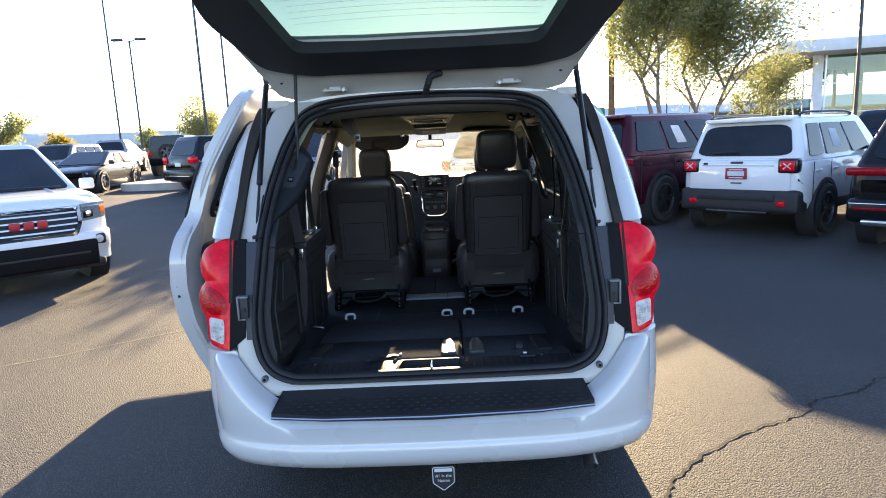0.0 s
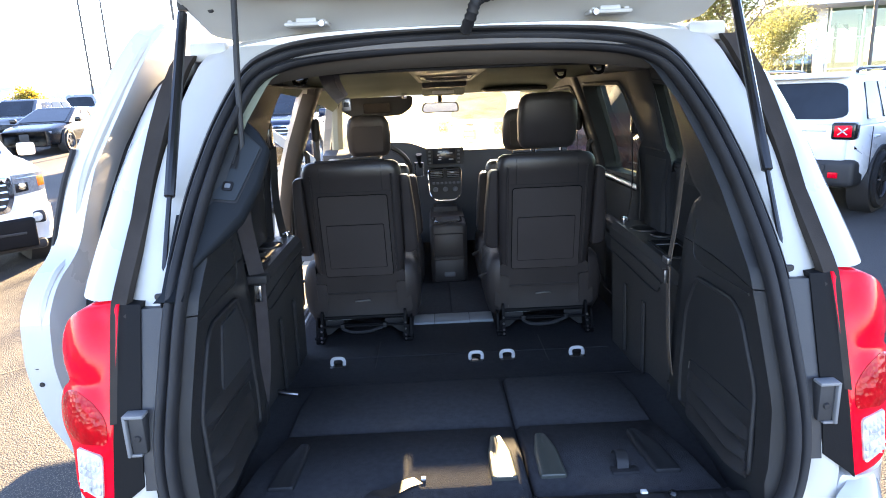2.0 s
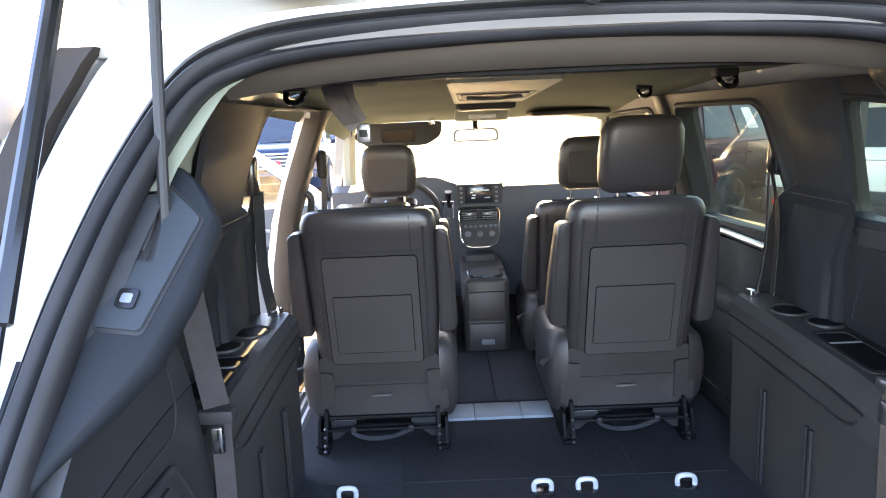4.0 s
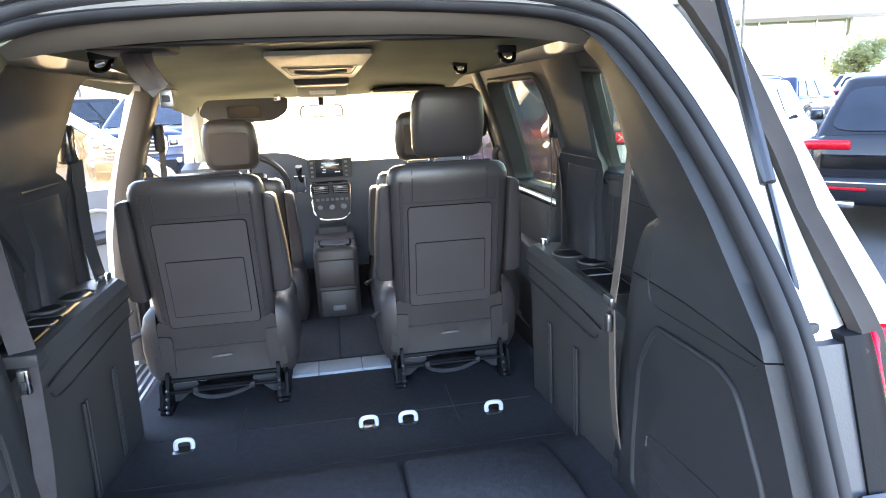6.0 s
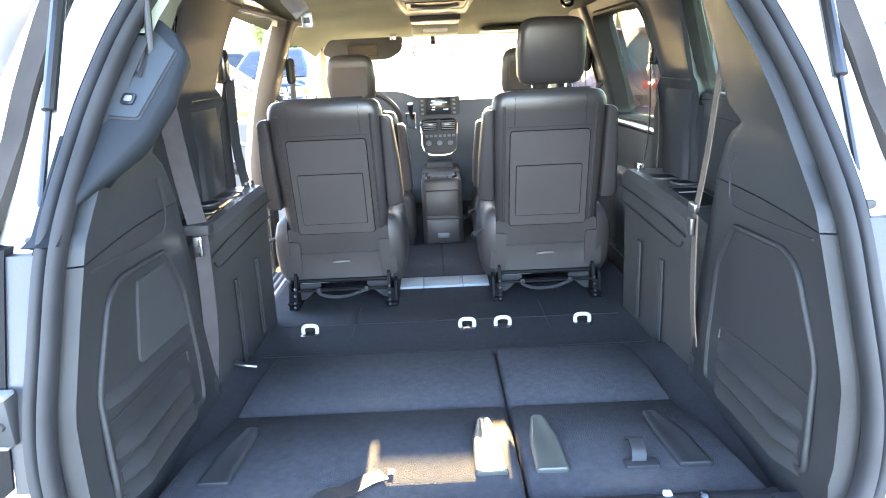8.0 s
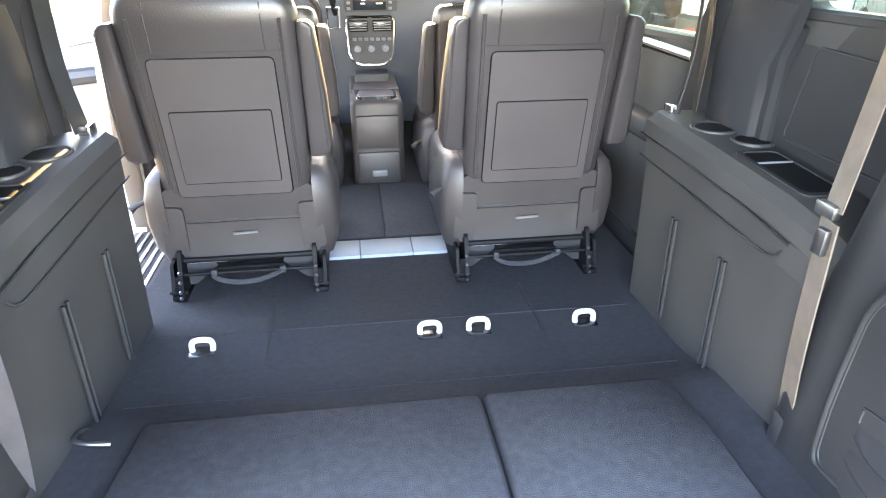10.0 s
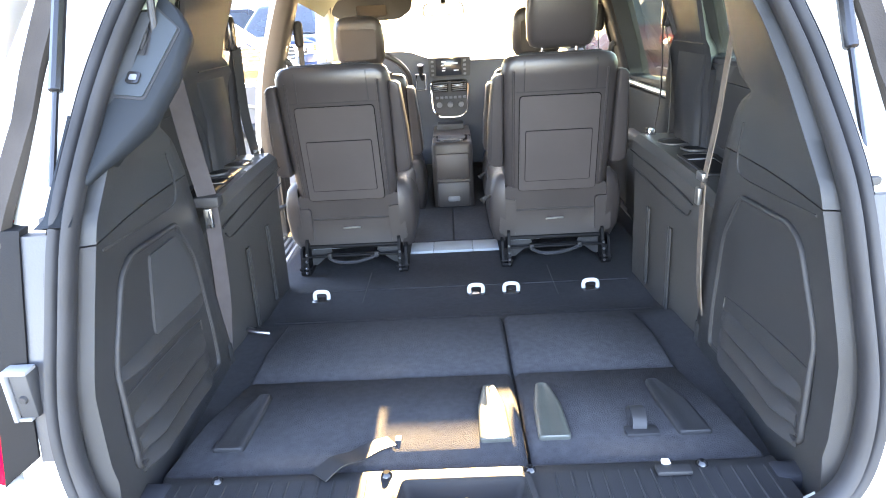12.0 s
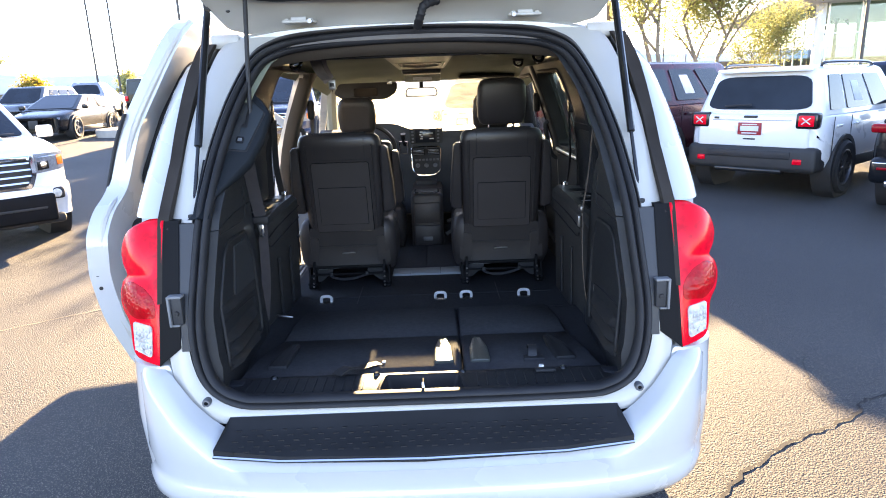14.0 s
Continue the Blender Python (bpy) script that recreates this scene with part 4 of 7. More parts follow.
# folded third row seat, two sections flush with the floor
for x0, x1, lab in ((-.57, .128, "wide carpeted section of the folded third-row seat"), (.136, .560, "narrow carpeted section of the folded third-row seat")):
    s = thing("folded_seat", lab, "car seat", "folded third-row seat")
    k = -.015 if x0 < 0 else 0
    kr = .015 if x1 > .5 else 0
    bm = bmesh.new()
    ring_loft(bm, [[(x0 + a, y, .60), (x1 - b, y, .60), (x1 - b, y, z - .012), (x1 - b - .012, y, z), (x0 + a + .012, y, z), (x0 + a, y, z - .012)] for y, z, a, b in ((.500, .634, 0, 0), (.510, .644, 0, 0), (.68, .646, 0, 0), (.850, .638, -k, kr), (.868, .627, -k, kr))])
    part("seat_flap", bm, CARPET_PAD, s, "dark carpeted flap", smooth=60)
    bm = bmesh.new()
    e0, e1 = (x0 - .06, x1) if x0 < 0 else (x0, x1 + .045)
    ring_loft(bm, [[(a, y, .60), (b, y, .60), (b, y, z - .012), (b - .012, y, z), (a + .012, y, z), (a, y, z - .012)] for y, z, a, b in ((.112, .664, e0, e1), (.125, .676, e0, e1), (.3, .672, e0 if x0 > 0 else e0 + .02, e1 if x0 < 0 else e1 - .02), (.492, .650, x0, x1), (.498, .640, x0, x1))])
    part("seat_back", bm, CARPET_PAD, s, "dark carpeted seat back", smooth=60)
    feet = ((-.509, -.016), (.066, 0.003)) if x0 < 0 else ((.193, .0), (.484, .022))
    for cx, lean in feet:
        rings = []
        for grow, up in ((1.0, -.004), (1.0, .006), (.95, .0095), (.80, .0115), (.50, .0105), (.2, .0095)):
            poly = rounded([(cx - .035 + lean * .3, .184), (cx + .035 + lean * .3, .184), (cx + .032 - lean * .2, .31), (cx + .015 - lean, .410), (cx - .015 - lean, .410), (cx - .032 - lean * .4, .31)], .010)
            mid = [cx - lean * (v - .2) / .25 for u, v in poly]
            rings.append([(m + (u - m) * grow, .322 + (v - .322) * (.94 + .06 * grow), lerp(v, [.125, .3, .477], [.676, .672, .656]) + up) for (u, v), m in zip(poly, mid)])
        part("foot_cap", ring_loft(bmesh.new(), rings), CAP if abs(cx) < .3 else TRIM_LOW, s, "pointed plastic foot cap", smooth=45)
    if x0 > 0:
        part("pull_loop", ribbon(bmesh.new(), curve_pts([(.375, .20, .675), (.378, .215, .70), (.38, .25, .705), (.382, .285, .678)], 5), .03, .003, (1, 0, 0)), BLACKM, s, "black pull loop")
        part("loop_base", B(.345, .415, .185, .215, .668, .682, bev=.003), BLACKM, s)
strap = thing("pull_strap", "loose dark pull strap lying over the load sill", "strap")
part("webbing", ribbon(bmesh.new(), curve_pts([(-.158, .196, .679), (-.19, .175, .684), (-.225, .135, .692), (-.255, .09, .716), (-.285, .055, .709)], 6), .045, .003, (.7, -.7, 0.1)), BLACKM, strap)
part("strap_tag", B(-.150, -.138, .200, .212, .676, .681, bev=.001), WHITE_PLASTIC, strap)
clip = thing("strap_clip", "small black buckle with a pale tag", "buckle")
part("buckle", B(.36, .425, .03, .055, .702, .712, bev=.003, m=None), BLACKM, clip)
part("buckle_tag", B(.375, .39, .052, .066, .706, .716, bev=.002), WHITE_PLASTIC, clip)

# white anchor hooks
hook = thing("floor_hook", "white plastic anchor loop in a black floor recess", "anchor hook", "floor anchor hooks", at=pose(-.520, 1.21, .557))
part("hook_loop", tube(bmesh.new(), curve_pts([(-.024, 0, -.005), (-.026, .004, .018), (-.016, .006, .030), (.016, .006, .030), (.026, .004, .018), (.024, 0, -.005)], 4), .0075, 8), WHITE_PLASTIC, hook)
part("hook_recess", B(-.032, .032, -.028, .02, -.004, .003, bev=.002), BLACK, hook)
for x in (.061, .192, .486):
    copy_thing(hook, pose(x, 1.21, .557))

# side trim of the load space
FRONT = {1: ([.60, .95, 1.20, 1.285, 1.312, 1.33, 1.345, 1.38, 1.44, 1.53, 1.65, 1.70], [.67, .648, .60, .565, .535, .495, .48, .555, .612, .665, .725, .74], [.665, .668, .668, .668, .665, .662, .66, .662, .662, .658, .64, .60]),
         -1: ([.60, .95, 1.20, 1.285, 1.33, 1.38, 1.54, 1.60, 1.65, 1.70], [.67, .648, .60, .565, .50, .56, .665, .69, .70, .70], [.665, .668, .668, .668, .662, .662, .655, .65, .63, .59])}


def seal_x(z):
    return lerp(z, [p[1] for p in SEAL_HALF], [p[0] for p in SEAL_HALF])


def trim_pt(sx, z, k, o=0.0):
    """A point of the rear quarter trim: k = 0 at the tail seal, 1 at its front edge."""
    a = Vector((min(seal_x(max(z, .80)), .712) - .045, open_y(z) + .035, z))
    b = Vector((lerp(z, FRONT[sx][0], FRONT[sx][2]), lerp(z, FRONT[sx][0], FRONT[sx][1]), z))
    p = a.lerp(b, k) + Vector((.012 * math.sin(k * math.pi) + o, 0, 0))
    return Vector((sx * p.x, p.y, p.z))


for sx in (1, -1):
    def quarter(z0, z1, n, seam=0.0):
        rings = []
        for z in np.linspace(z0, z1, n):
            ring = [trim_pt(sx, z, 0) + Vector((sx * .03, -.01, 0))] + [trim_pt(sx, z, k) for k in (0, .05, .3, .55, .8, .93, 1)]
            b = trim_pt(sx, z, 1)
            wide = lerp(z, [1.25, 1.45], [.12, .05])
            ring += [b + Vector((sx * .012, .014, 0)), b + Vector((sx * wide, .03, 0))]
            ring += [Vector((sx * (max(abs(ring[0].x), abs(b.x)) + wide * .6), open_y(z) + .11, z))]
            rings.append(ring)
        return ring_loft(bmesh.new(), rings)

    low = part("quarter_trim", quarter(.60, 1.195, 20), TRIM_LOW, van, "black grained plastic load space trim", smooth=50)
    up = part("pillar_trim", quarter(1.198, 1.715 if sx > 0 else 1.57, 44), TRIM, van, "black grained rear pillar trim", smooth=50)
    if sx < 0:
        part("headliner_corner", quarter(1.574, 1.715, 12), HEADLINER, van, "grey-beige cloth corner above the pillar trim", smooth=60)

    def on_trim(k, z, o):
        return trim_pt(sx, z, k, -o)
    pan = rounded([(.11, .757), (.135, .97), (.20, 1.105), (.30, 1.124), (.76, 1.105), (.855, 1.0), (.86, .83), (.85, .675)], .035)
    part("access_panel", sheet(pan, [], lambda k, z: on_trim(k, z, .004), lambda k, z: on_trim(k, z, -.004), .08), TRIM_LOW, low, "flush access panel with a raised rim round it")
    part("panel_rim", tube(bmesh.new(), [on_trim(k, z, .004) for k, z in pan], .0065, 8, closed=True), TRIM_LOW, low, smooth=60)
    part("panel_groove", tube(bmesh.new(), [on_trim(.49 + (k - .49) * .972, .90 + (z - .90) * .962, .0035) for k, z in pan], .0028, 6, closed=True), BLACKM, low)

    def ledge_bar(k0, za, k1, zb, tall, deep):
        """A moulded step: its upper face slopes inwards, its lower one drops back."""
        rings = []
        for i in range(13):
            u = i / 12
            k, z, d = k0 + (k1 - k0) * u, za + (zb - za) * u, deep * min(1, 6 * u + .15, 6 * (1 - u) + .15)
            rings.append([on_trim(k, z, .002), on_trim(k, z - tall * .25, .004 + d * .45), on_trim(k, z - tall * .8, .004 + d), on_trim(k, z - tall * .92, .004 + d * .9), on_trim(k, z - tall, .002)])
        return ring_loft(bmesh.new(), rings)
    for za, zb in ((.853, .816), (.808, .768), (.768, .715)):
        part("moulded_rib", ledge_bar(.15, za, .76, zb, .034, .026), TRIM_LOW, low, "stepped moulded rib", smooth=25)
    part("rib_outline", tube(bmesh.new(), curve_pts([on_trim(k, z, .005) for k, z in ((.145, .862), (.135, .885), (.16, .888), (.45, .868), (.74, .846), (.765, .835), (.765, .815))], 4), .0028, 5), BLACKM, low)
    if sx < 0:
        patch = rounded([(.45, 1.092), (.71, 1.085), (.79, 1.0), (.82, .905), (.41, .925)], .015)
        part("panel_pad", sheet(patch, [], lambda k, z: on_trim(k, z, .0105), lambda k, z: on_trim(k, z, .0), .06), PAD, low, "smooth grey panel pad", smooth=40)
        part("moulded_rib", ledge_bar(.14, .945, .83, .905, .030, .022), TRIM_LOW, low, "stepped moulded rib", smooth=25)
        part("panel_screw", lathe(bmesh.new(), [(0, .006), (.005, .005), (.007, 0)], 10, Matrix.Translation(on_trim(.42, .872, .004)) @ Matrix.Rotation(math.pi, 4, "Y").inverted()), STEEL, low)
    part("light_switch" if sx > 0 else "cargo_hook", B(sx * .672 - .012, sx * .672 + .012, .05, .075, .92, .965, bev=.004), BLACK, low, "small black hook recess")
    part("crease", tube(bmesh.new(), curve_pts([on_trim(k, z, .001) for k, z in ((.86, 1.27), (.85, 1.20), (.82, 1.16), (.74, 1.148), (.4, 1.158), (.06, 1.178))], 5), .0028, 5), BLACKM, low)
    part("rolled_edge", tube(bmesh.new(), [trim_pt(sx, z, 1) + Vector((sx * .012, .0, 0)) for z in np.linspace(.62, 1.69, 60)], .012, 8), TRIM, up, "rounded trim edge")
    part("corner_block", B(sx * .612 - .036, sx * .612 + .036, .018, .066, .66, .704, bev=.010), FLANGE, low, "dark slate corner block")
    # ledge with cup holders
    rings = []
    for y, z, xi in ((.60, 1.02, .69), (.70, 1.06, .668), (.80, 1.078, .660), (1.1, 1.09, .659), (1.355, 1.095, .6585), (1.385, 1.09, .68)):
        rings.append([(sx * (xi + .02), y, .54), (sx * (xi + .012), y, .9), (sx * (xi + .010), y, z - .125), (sx * (xi + .002), y, z - .118), (sx * (xi + .002), y, z - .062), (sx * (xi - .005), y, z - .056), (sx * (xi - .003), y, z - .02), (sx * (xi + .02), y, z), (sx * .86, y, z - .004), (sx * .86, y, .54)])
    led = part("side_ledge", ring_loft(bmesh.new(), rings), LEDGE, van, "black plastic side ledge over the wheel arch", smooth=30)
    for y in (.92, 1.14):
        part("ledge_rib", tube(bmesh.new(), [(sx * .667, y, .60), (sx * .663, y, .88)], .005, 6), TRIM_LOW, led)
        part("ledge_rib", tube(bmesh.new(), [(sx * .667, y + .02, .60), (sx * .663, y + .02, .88)], .004, 6), TRIM_LOW, led)
    def ledge_z(y):
        return lerp(y, [.70, .80, 1.1, 1.38], [1.058, 1.076, 1.088, 1.093])
    for x, y, r in ((.748, 1.20, .050), (.785, 1.095, .044)):
        mz = Matrix.Translation((sx * x, y, ledge_z(y))) @ Matrix.Rotation(-math.pi / 2, 4, "Y")
        cup = part("cup_holder", lathe(bmesh.new(), [(0, .001), (r * .86, .001), (r * .92, .004), (r, .006), (r * 1.06, .004), (r * 1.08, -.004)], 24, mz), LEDGE, led, "round black cup holder")
        # flat black disc, the shade of a deep well put into its colour
        part("cup_well_shade", lathe(bmesh.new(), [(0, .003), (r * .84, .003), (r * .86, 0)], 20, mz), RECESS, cup)
    part("ledge_bin", sheet(rounded([(.70, .79), (.80, .79), (.80, 1.03), (.70, 1.03)], .02), [rounded([(.71, .80), (.79, .80), (.79, 1.02), (.71, 1.02)], .02)], lambda x, y: (sx * x, y, ledge_z(y) + .005), lambda x, y: (sx * x, y, ledge_z(y) - .02), .05), TRIM_LOW, led)
    # flat black sheet level with the ledge, painted shade of the open bin
    part("bin_shade", sheet(rounded([(.71, .80), (.79, .80), (.79, 1.02), (.71, 1.02)], .02), [], lambda x, y: (sx * x, y, ledge_z(y) + .0015), lambda x, y: (sx * x, y, ledge_z(y) - .01), .05), RECESS, led)
    part("bin_wall", B(sx * .75 - .04, sx * .75 + .04, .955, .96, 1.08, 1.0875, bev=.001), TRIM_GREY, led)
    # dark tubes stand in for shade in the corners of the moulded steps
    part("ledge_step_shade", tube(bmesh.new(), curve_pts([(sx * .6545, y, ledge_z(y) - .059) for y in (.74, .9, 1.1, 1.25, 1.38)], 5), .0028, 6), BLACKM, led)
    part("ledge_step_shade", tube(bmesh.new(), curve_pts([(sx * .658, .76, .985), (sx * .658, .80, .962), (sx * .659, .95, .962), (sx * .660, 1.2, .970), (sx * .660, 1.38, .974)], 5), .0028, 6), BLACKM, led)
    # middle pillar trim with belt guide
    rings = []
    for z in (1.04, 1.12, 1.2, 1.28, 1.34, 1.38, 1.41, 1.43, 1.45, 1.48, 1.52, 1.56, 1.6, 1.65, 1.70):
        xi = lerp(z, [1.04, 1.2, 1.34, 1.40, 1.43, 1.5, 1.6, 1.70], [.805, .795, .768, .748, .727, .702, .668, .632])
        y0, y1 = lerp(z, [1.04, 1.25, 1.40, 1.54, 1.7], [1.08, 1.06, .96, .91, .88]), lerp(z, [1.04, 1.25, 1.39, 1.45, 1.54, 1.7], [1.50, 1.46, 1.34, 1.17, 1.15, 1.16])
        if sx < 0 and z > 1.2:
            y0 -= .12 * min(1, (z - 1.2) / .2)
        rings.append([(sx * (xi + .07), max(y0, 1.075 if z > 1.37 else y0 - .03), z), (sx * (xi + .008), y0 + .006, z), (sx * xi, y0 + .02, z), (sx * xi, y1 - .02, z), (sx * (xi + .008), y1 - .006, z), (sx * (xi + .05), y1 + .03, z), (sx * .84, y1 + .04, z), (sx * .84, max(y0, 1.085 if z > 1.37 else y0 - .03), z)])
    mp = part("middle_pillar_trim", ring_loft(bmesh.new(), rings), PILLAR, van, "black plastic middle pillar trim", smooth=28)
    part("pillar_seam", tube(bmesh.new(), [(sx * .735, y, 1.418) for y in (.97, 1.1, 1.24)], .003, 5), BLACKM, mp)
    rings = []
    for z, ya, yb, pr in ((1.085, 1.13, 1.30, .018), (1.15, 1.125, 1.30, .017), (1.25, 1.11, 1.29, .014), (1.33, 1.05, 1.25, .008), (1.385, 1.0, 1.21, .002)):
        xi = lerp(z, [1.04, 1.2, 1.34, 1.40], [.805, .795, .768, .748])
        rings.append([(sx * (xi + .01), ya - .02, z), (sx * (xi - pr * .7), ya - .008, z), (sx * (xi - pr), ya, z), (sx * (xi - pr), yb, z), (sx * (xi - pr * .7), yb + .008, z), (sx * (xi + .01), yb + .025, z)])
    part("pillar_ridge", ring_loft(bmesh.new(), rings), PILLAR, mp, smooth=60)
    inset = rounded([(.56, 1.11), (.56, 1.30), (.98, 1.31), (1.045, 1.11)], .02)
    part("panel_outline", tube(bmesh.new(), [(sx * (.8215 - (z - 1.07) * .09), y, z) for y, z in inset], .0025, 6, closed=True), TRIM, mp)
    part("window_ledge_panel", sheet(rounded([(.50, 1.06), (.50, 1.362), (1.03, 1.362), (1.12, 1.06)], .02), [], lambda y, z: (sx * (.822 - (z - 1.07) * .09), y, z), lambda y, z: (sx * (.85 - (z - 1.07) * .1), y, z), .1), TRIM_LOW, van, "dark panel below the quarter window")
    # seat belts
    belt = thing("seat_belt", "grey third-row seat belt clipped to the side trim" , "seat belt", "third-row seat belts")
    ac = (.17, .985, 0) if sx > 0 else (.85, .55, 0)
    web = WEB_BEIGE if sx > 0 else WEB_GREY
    bpts = curve_pts([(sx * .70, .655, 1.62), (sx * .682, .660, 1.45), (sx * .668, .665, 1.25), (sx * .646, .655, 1.11)], 5)
    part("webbing", ribbon(bmesh.new(), bpts, .048, .0025, ac), web, belt, "pale grey belt webbing")
    low_pts = curve_pts([(sx * .643, .652, 1.095), (sx * .652, .650, .85), (sx * .680, .662, .67)], 5)
    part("webbing", ribbon(bmesh.new(), low_pts, .05 if sx > 0 else .038, .003, ac), web, belt, "pale grey belt webbing")
    if sx < 0:
        part("belt_slider", B(-.682, -.612, .632, .674, 1.098, 1.126, bev=.006), BLACKM, belt, "black plastic belt slider")
        tg = part("tongue", B(-.652, -.630, .620, .634, 1.045, 1.098, bev=.003), CHROME, belt, "metal belt tongue")
        part("tongue_slot", B(-.645, -.637, .617, .623, 1.057, 1.073), BLACKM, tg)
    else:
        bm = bmesh.new()
        box(bm, .634, .650, .640, .685, 1.098, 1.121, bev=.004)
        box(bm, .624, .636, .632, .656, 1.040, 1.085, bev=.003)
        part("tongue", bm, STEEL, belt, "metal belt tongue")
    part("anchor", B(sx * .676 - .012, sx * .676 + .012, .640, .680, .615, .69, bev=.008), BLACKM, belt)
    belt2 = thing("seat_belt", "second-row seat belt hanging on the middle pillar", "seat belt", "second-row seat belts")
    part("belt_guide", B(sx * .735 - .022, sx * .735 + .022, 1.255, 1.315, 1.46, 1.575, bev=.014), BLACK, belt2, "black belt guide")
    part("webbing", ribbon(bmesh.new(), curve_pts([(sx * .72, 1.30, 1.47), (sx * .735, 1.325, 1.25), (sx * .725, 1.345, 1.10)], 5), .046, .0025, (.4, 1, 0)), BLACKM if sx < 0 else WEB_GREY, belt2)
    part("webbing", ribbon(bmesh.new(), curve_pts([(sx * .725, 1.295, 1.47), (sx * .765, 1.32, 1.30), (sx * .79, 1.385, .9), (sx * .79, 1.40, .62)], 5), .046, .0025, (.3, 1, 0)), BLACKM, belt2)
    part("tongue", B(sx * .715 - .014, sx * .715 + .014, 1.325, 1.37, 1.08, 1.115, bev=.004), CHROME, belt2)
    # middle door post with front belt
    rings = []
    for z in np.linspace(.55, 1.70, 14):
        xo, yr = half_width(2.1, z), lerp(z, [.55, 1.2, 1.7], [2.05, 2.05, 1.92])
        rings.append([(sx * (xo - .085), yr, z), (sx * (xo - .10), yr + .02, z), (sx * (xo - .10), yr + .10, z), (sx * (xo - .085), yr + .13, z), (sx * (xo - .03), yr + .14, z), (sx * (xo - .03), yr - .005, z)])
    post = part("door_post_trim", ring_loft(bmesh.new(), rings), POST_GREY if sx < 0 else TRIM, van, "door post trim", smooth=50)
    part("post_grip", tube(bmesh.new(), curve_pts([(sx * (half_width(2.1, z) - .10 - d), lerp(z, [1.2, 1.7], [2.15, 2.03]), z) for z, d in ((1.14, 0), (1.18, .03), (1.34, .03), (1.38, 0))], 4), .014, 8), DASH, post, "grey grab handle")
    fb = thing("seat_belt", "front seat belt hanging on the door post", "seat belt", "front seat belts")
    part("belt_guide", B(sx * .70 - .02, sx * .70 + .02, 2.13, 2.19, 1.43, 1.55, bev=.018, seg=3), BLACKM, fb)
    part("webbing", ribbon(bmesh.new(), curve_pts([(sx * .695, 2.16, 1.47), (sx * .72, 2.20, 1.2), (sx * .78, 2.22, .7)], 5), .046, .0025, (.3, 1, 0)), WEB, fb)
# housing of the lift rod on the driver's side
DOWN = Vector((0, .733, -.68))


def slope(x, y, d=0.0):
    """A point of the housing's sloping face, d below it."""
    y = .222 + (y - .323) * .62
    return Vector((x + .012, y, 1.430 + (y - .222) * 1.08)) + DOWN * d


rings = []
for y in (.04, .10, .16, .22, .277, .33, .374, .43, .487, .52, .55, .575, .597, .61):
    xi = -lerp(y, [.04, .12, .20, .277, .374, .487, .54, .577, .597, .61], [.676, .642, .588, .541, .511, .495, .517, .55, .60, .64])
    lip = lerp(y, [.04, .10, .20, .30, .374, .487, .55, .60], [.004, .006, .008, .008, .008, .008, .008, .006])
    f_ = min(1, max(.05, (y - .05) / .2))
    rings.append([slope(-.69, y), slope(-.64, y), slope(xi - lip, y), slope(xi - lip * .55, y, (.003 + lip * .12) * f_), slope(xi - lip * .18, y, (.008 + lip * .42) * f_), slope(xi, y, (.012 + lip) * f_), slope(xi - .006, y, (.035 + lip) * f_), slope(min(-.64, xi - .03) if f_ < .4 else xi - .03, y, (.06 + lip) * f_), slope(-.655, y, .13 * f_), slope(-.69, y, .14 * f_)])
hs = part("rod_housing", ring_loft(bmesh.new(), rings), HOUSING, up, "slate grey housing of the lift rod", smooth=50)
slot_o = rounded([(-.624, .430), (-.567, .417), (-.566, .535), (-.580, .548), (-.626, .552)], .006)
part("plate_gap", sheet(rounded([(-.615, .318), (-.554, .308), (-.508, .481), (-.564, .547), (-.622, .567)], .008), [], lambda x, y: slope(x, y, -.0015), lambda x, y: slope(x, y, .004), .05), BLACKM, hs)
part("switch_plate", sheet(rounded([(-.611, .323), (-.557, .314), (-.513, .481), (-.560, .535), (-.560, .412), (-.613, .425)], .006), [], lambda x, y: slope(x, y, -.005), lambda x, y: slope(x, y, .002), .04), PLATE_GREY, hs, "grey-blue cover plate with a switch")
slot = part("arm_slot", sheet(slot_o, [], lambda x, y: slope(x, y, -.003 + .010 * math.exp(-((x + .588) / .012) ** 2)), lambda x, y: slope(x, y, .014), .01), BLACKM, hs, "dark ruffled fabric slot for the lift rod")
for k, x in enumerate((-.606, -.598, -.578)):
    part("fabric_fold", tube(bmesh.new(), curve_pts([slope(x, .432, -.002), slope(x + .006, .48, -.005), slope(x - .002, .53, -.002)], 4), .0035, 6), CARPET, slot)
bt = part("gate_button", prism(bmesh.new(), rounded([(-.592, .347), (-.568, .343), (-.565, .370), (-.589, .374)], .006), lambda u, v, w: slope(u, v, -.004 - w), .005), BLACK, hs, "small black gate switch")
part("button_mark", prism(bmesh.new(), rounded([(-.586, .353), (-.572, .351), (-.571, .364), (-.584, .366)], .003), lambda u, v, w: slope(u, v, -.008 - w), .002), ALU, bt)

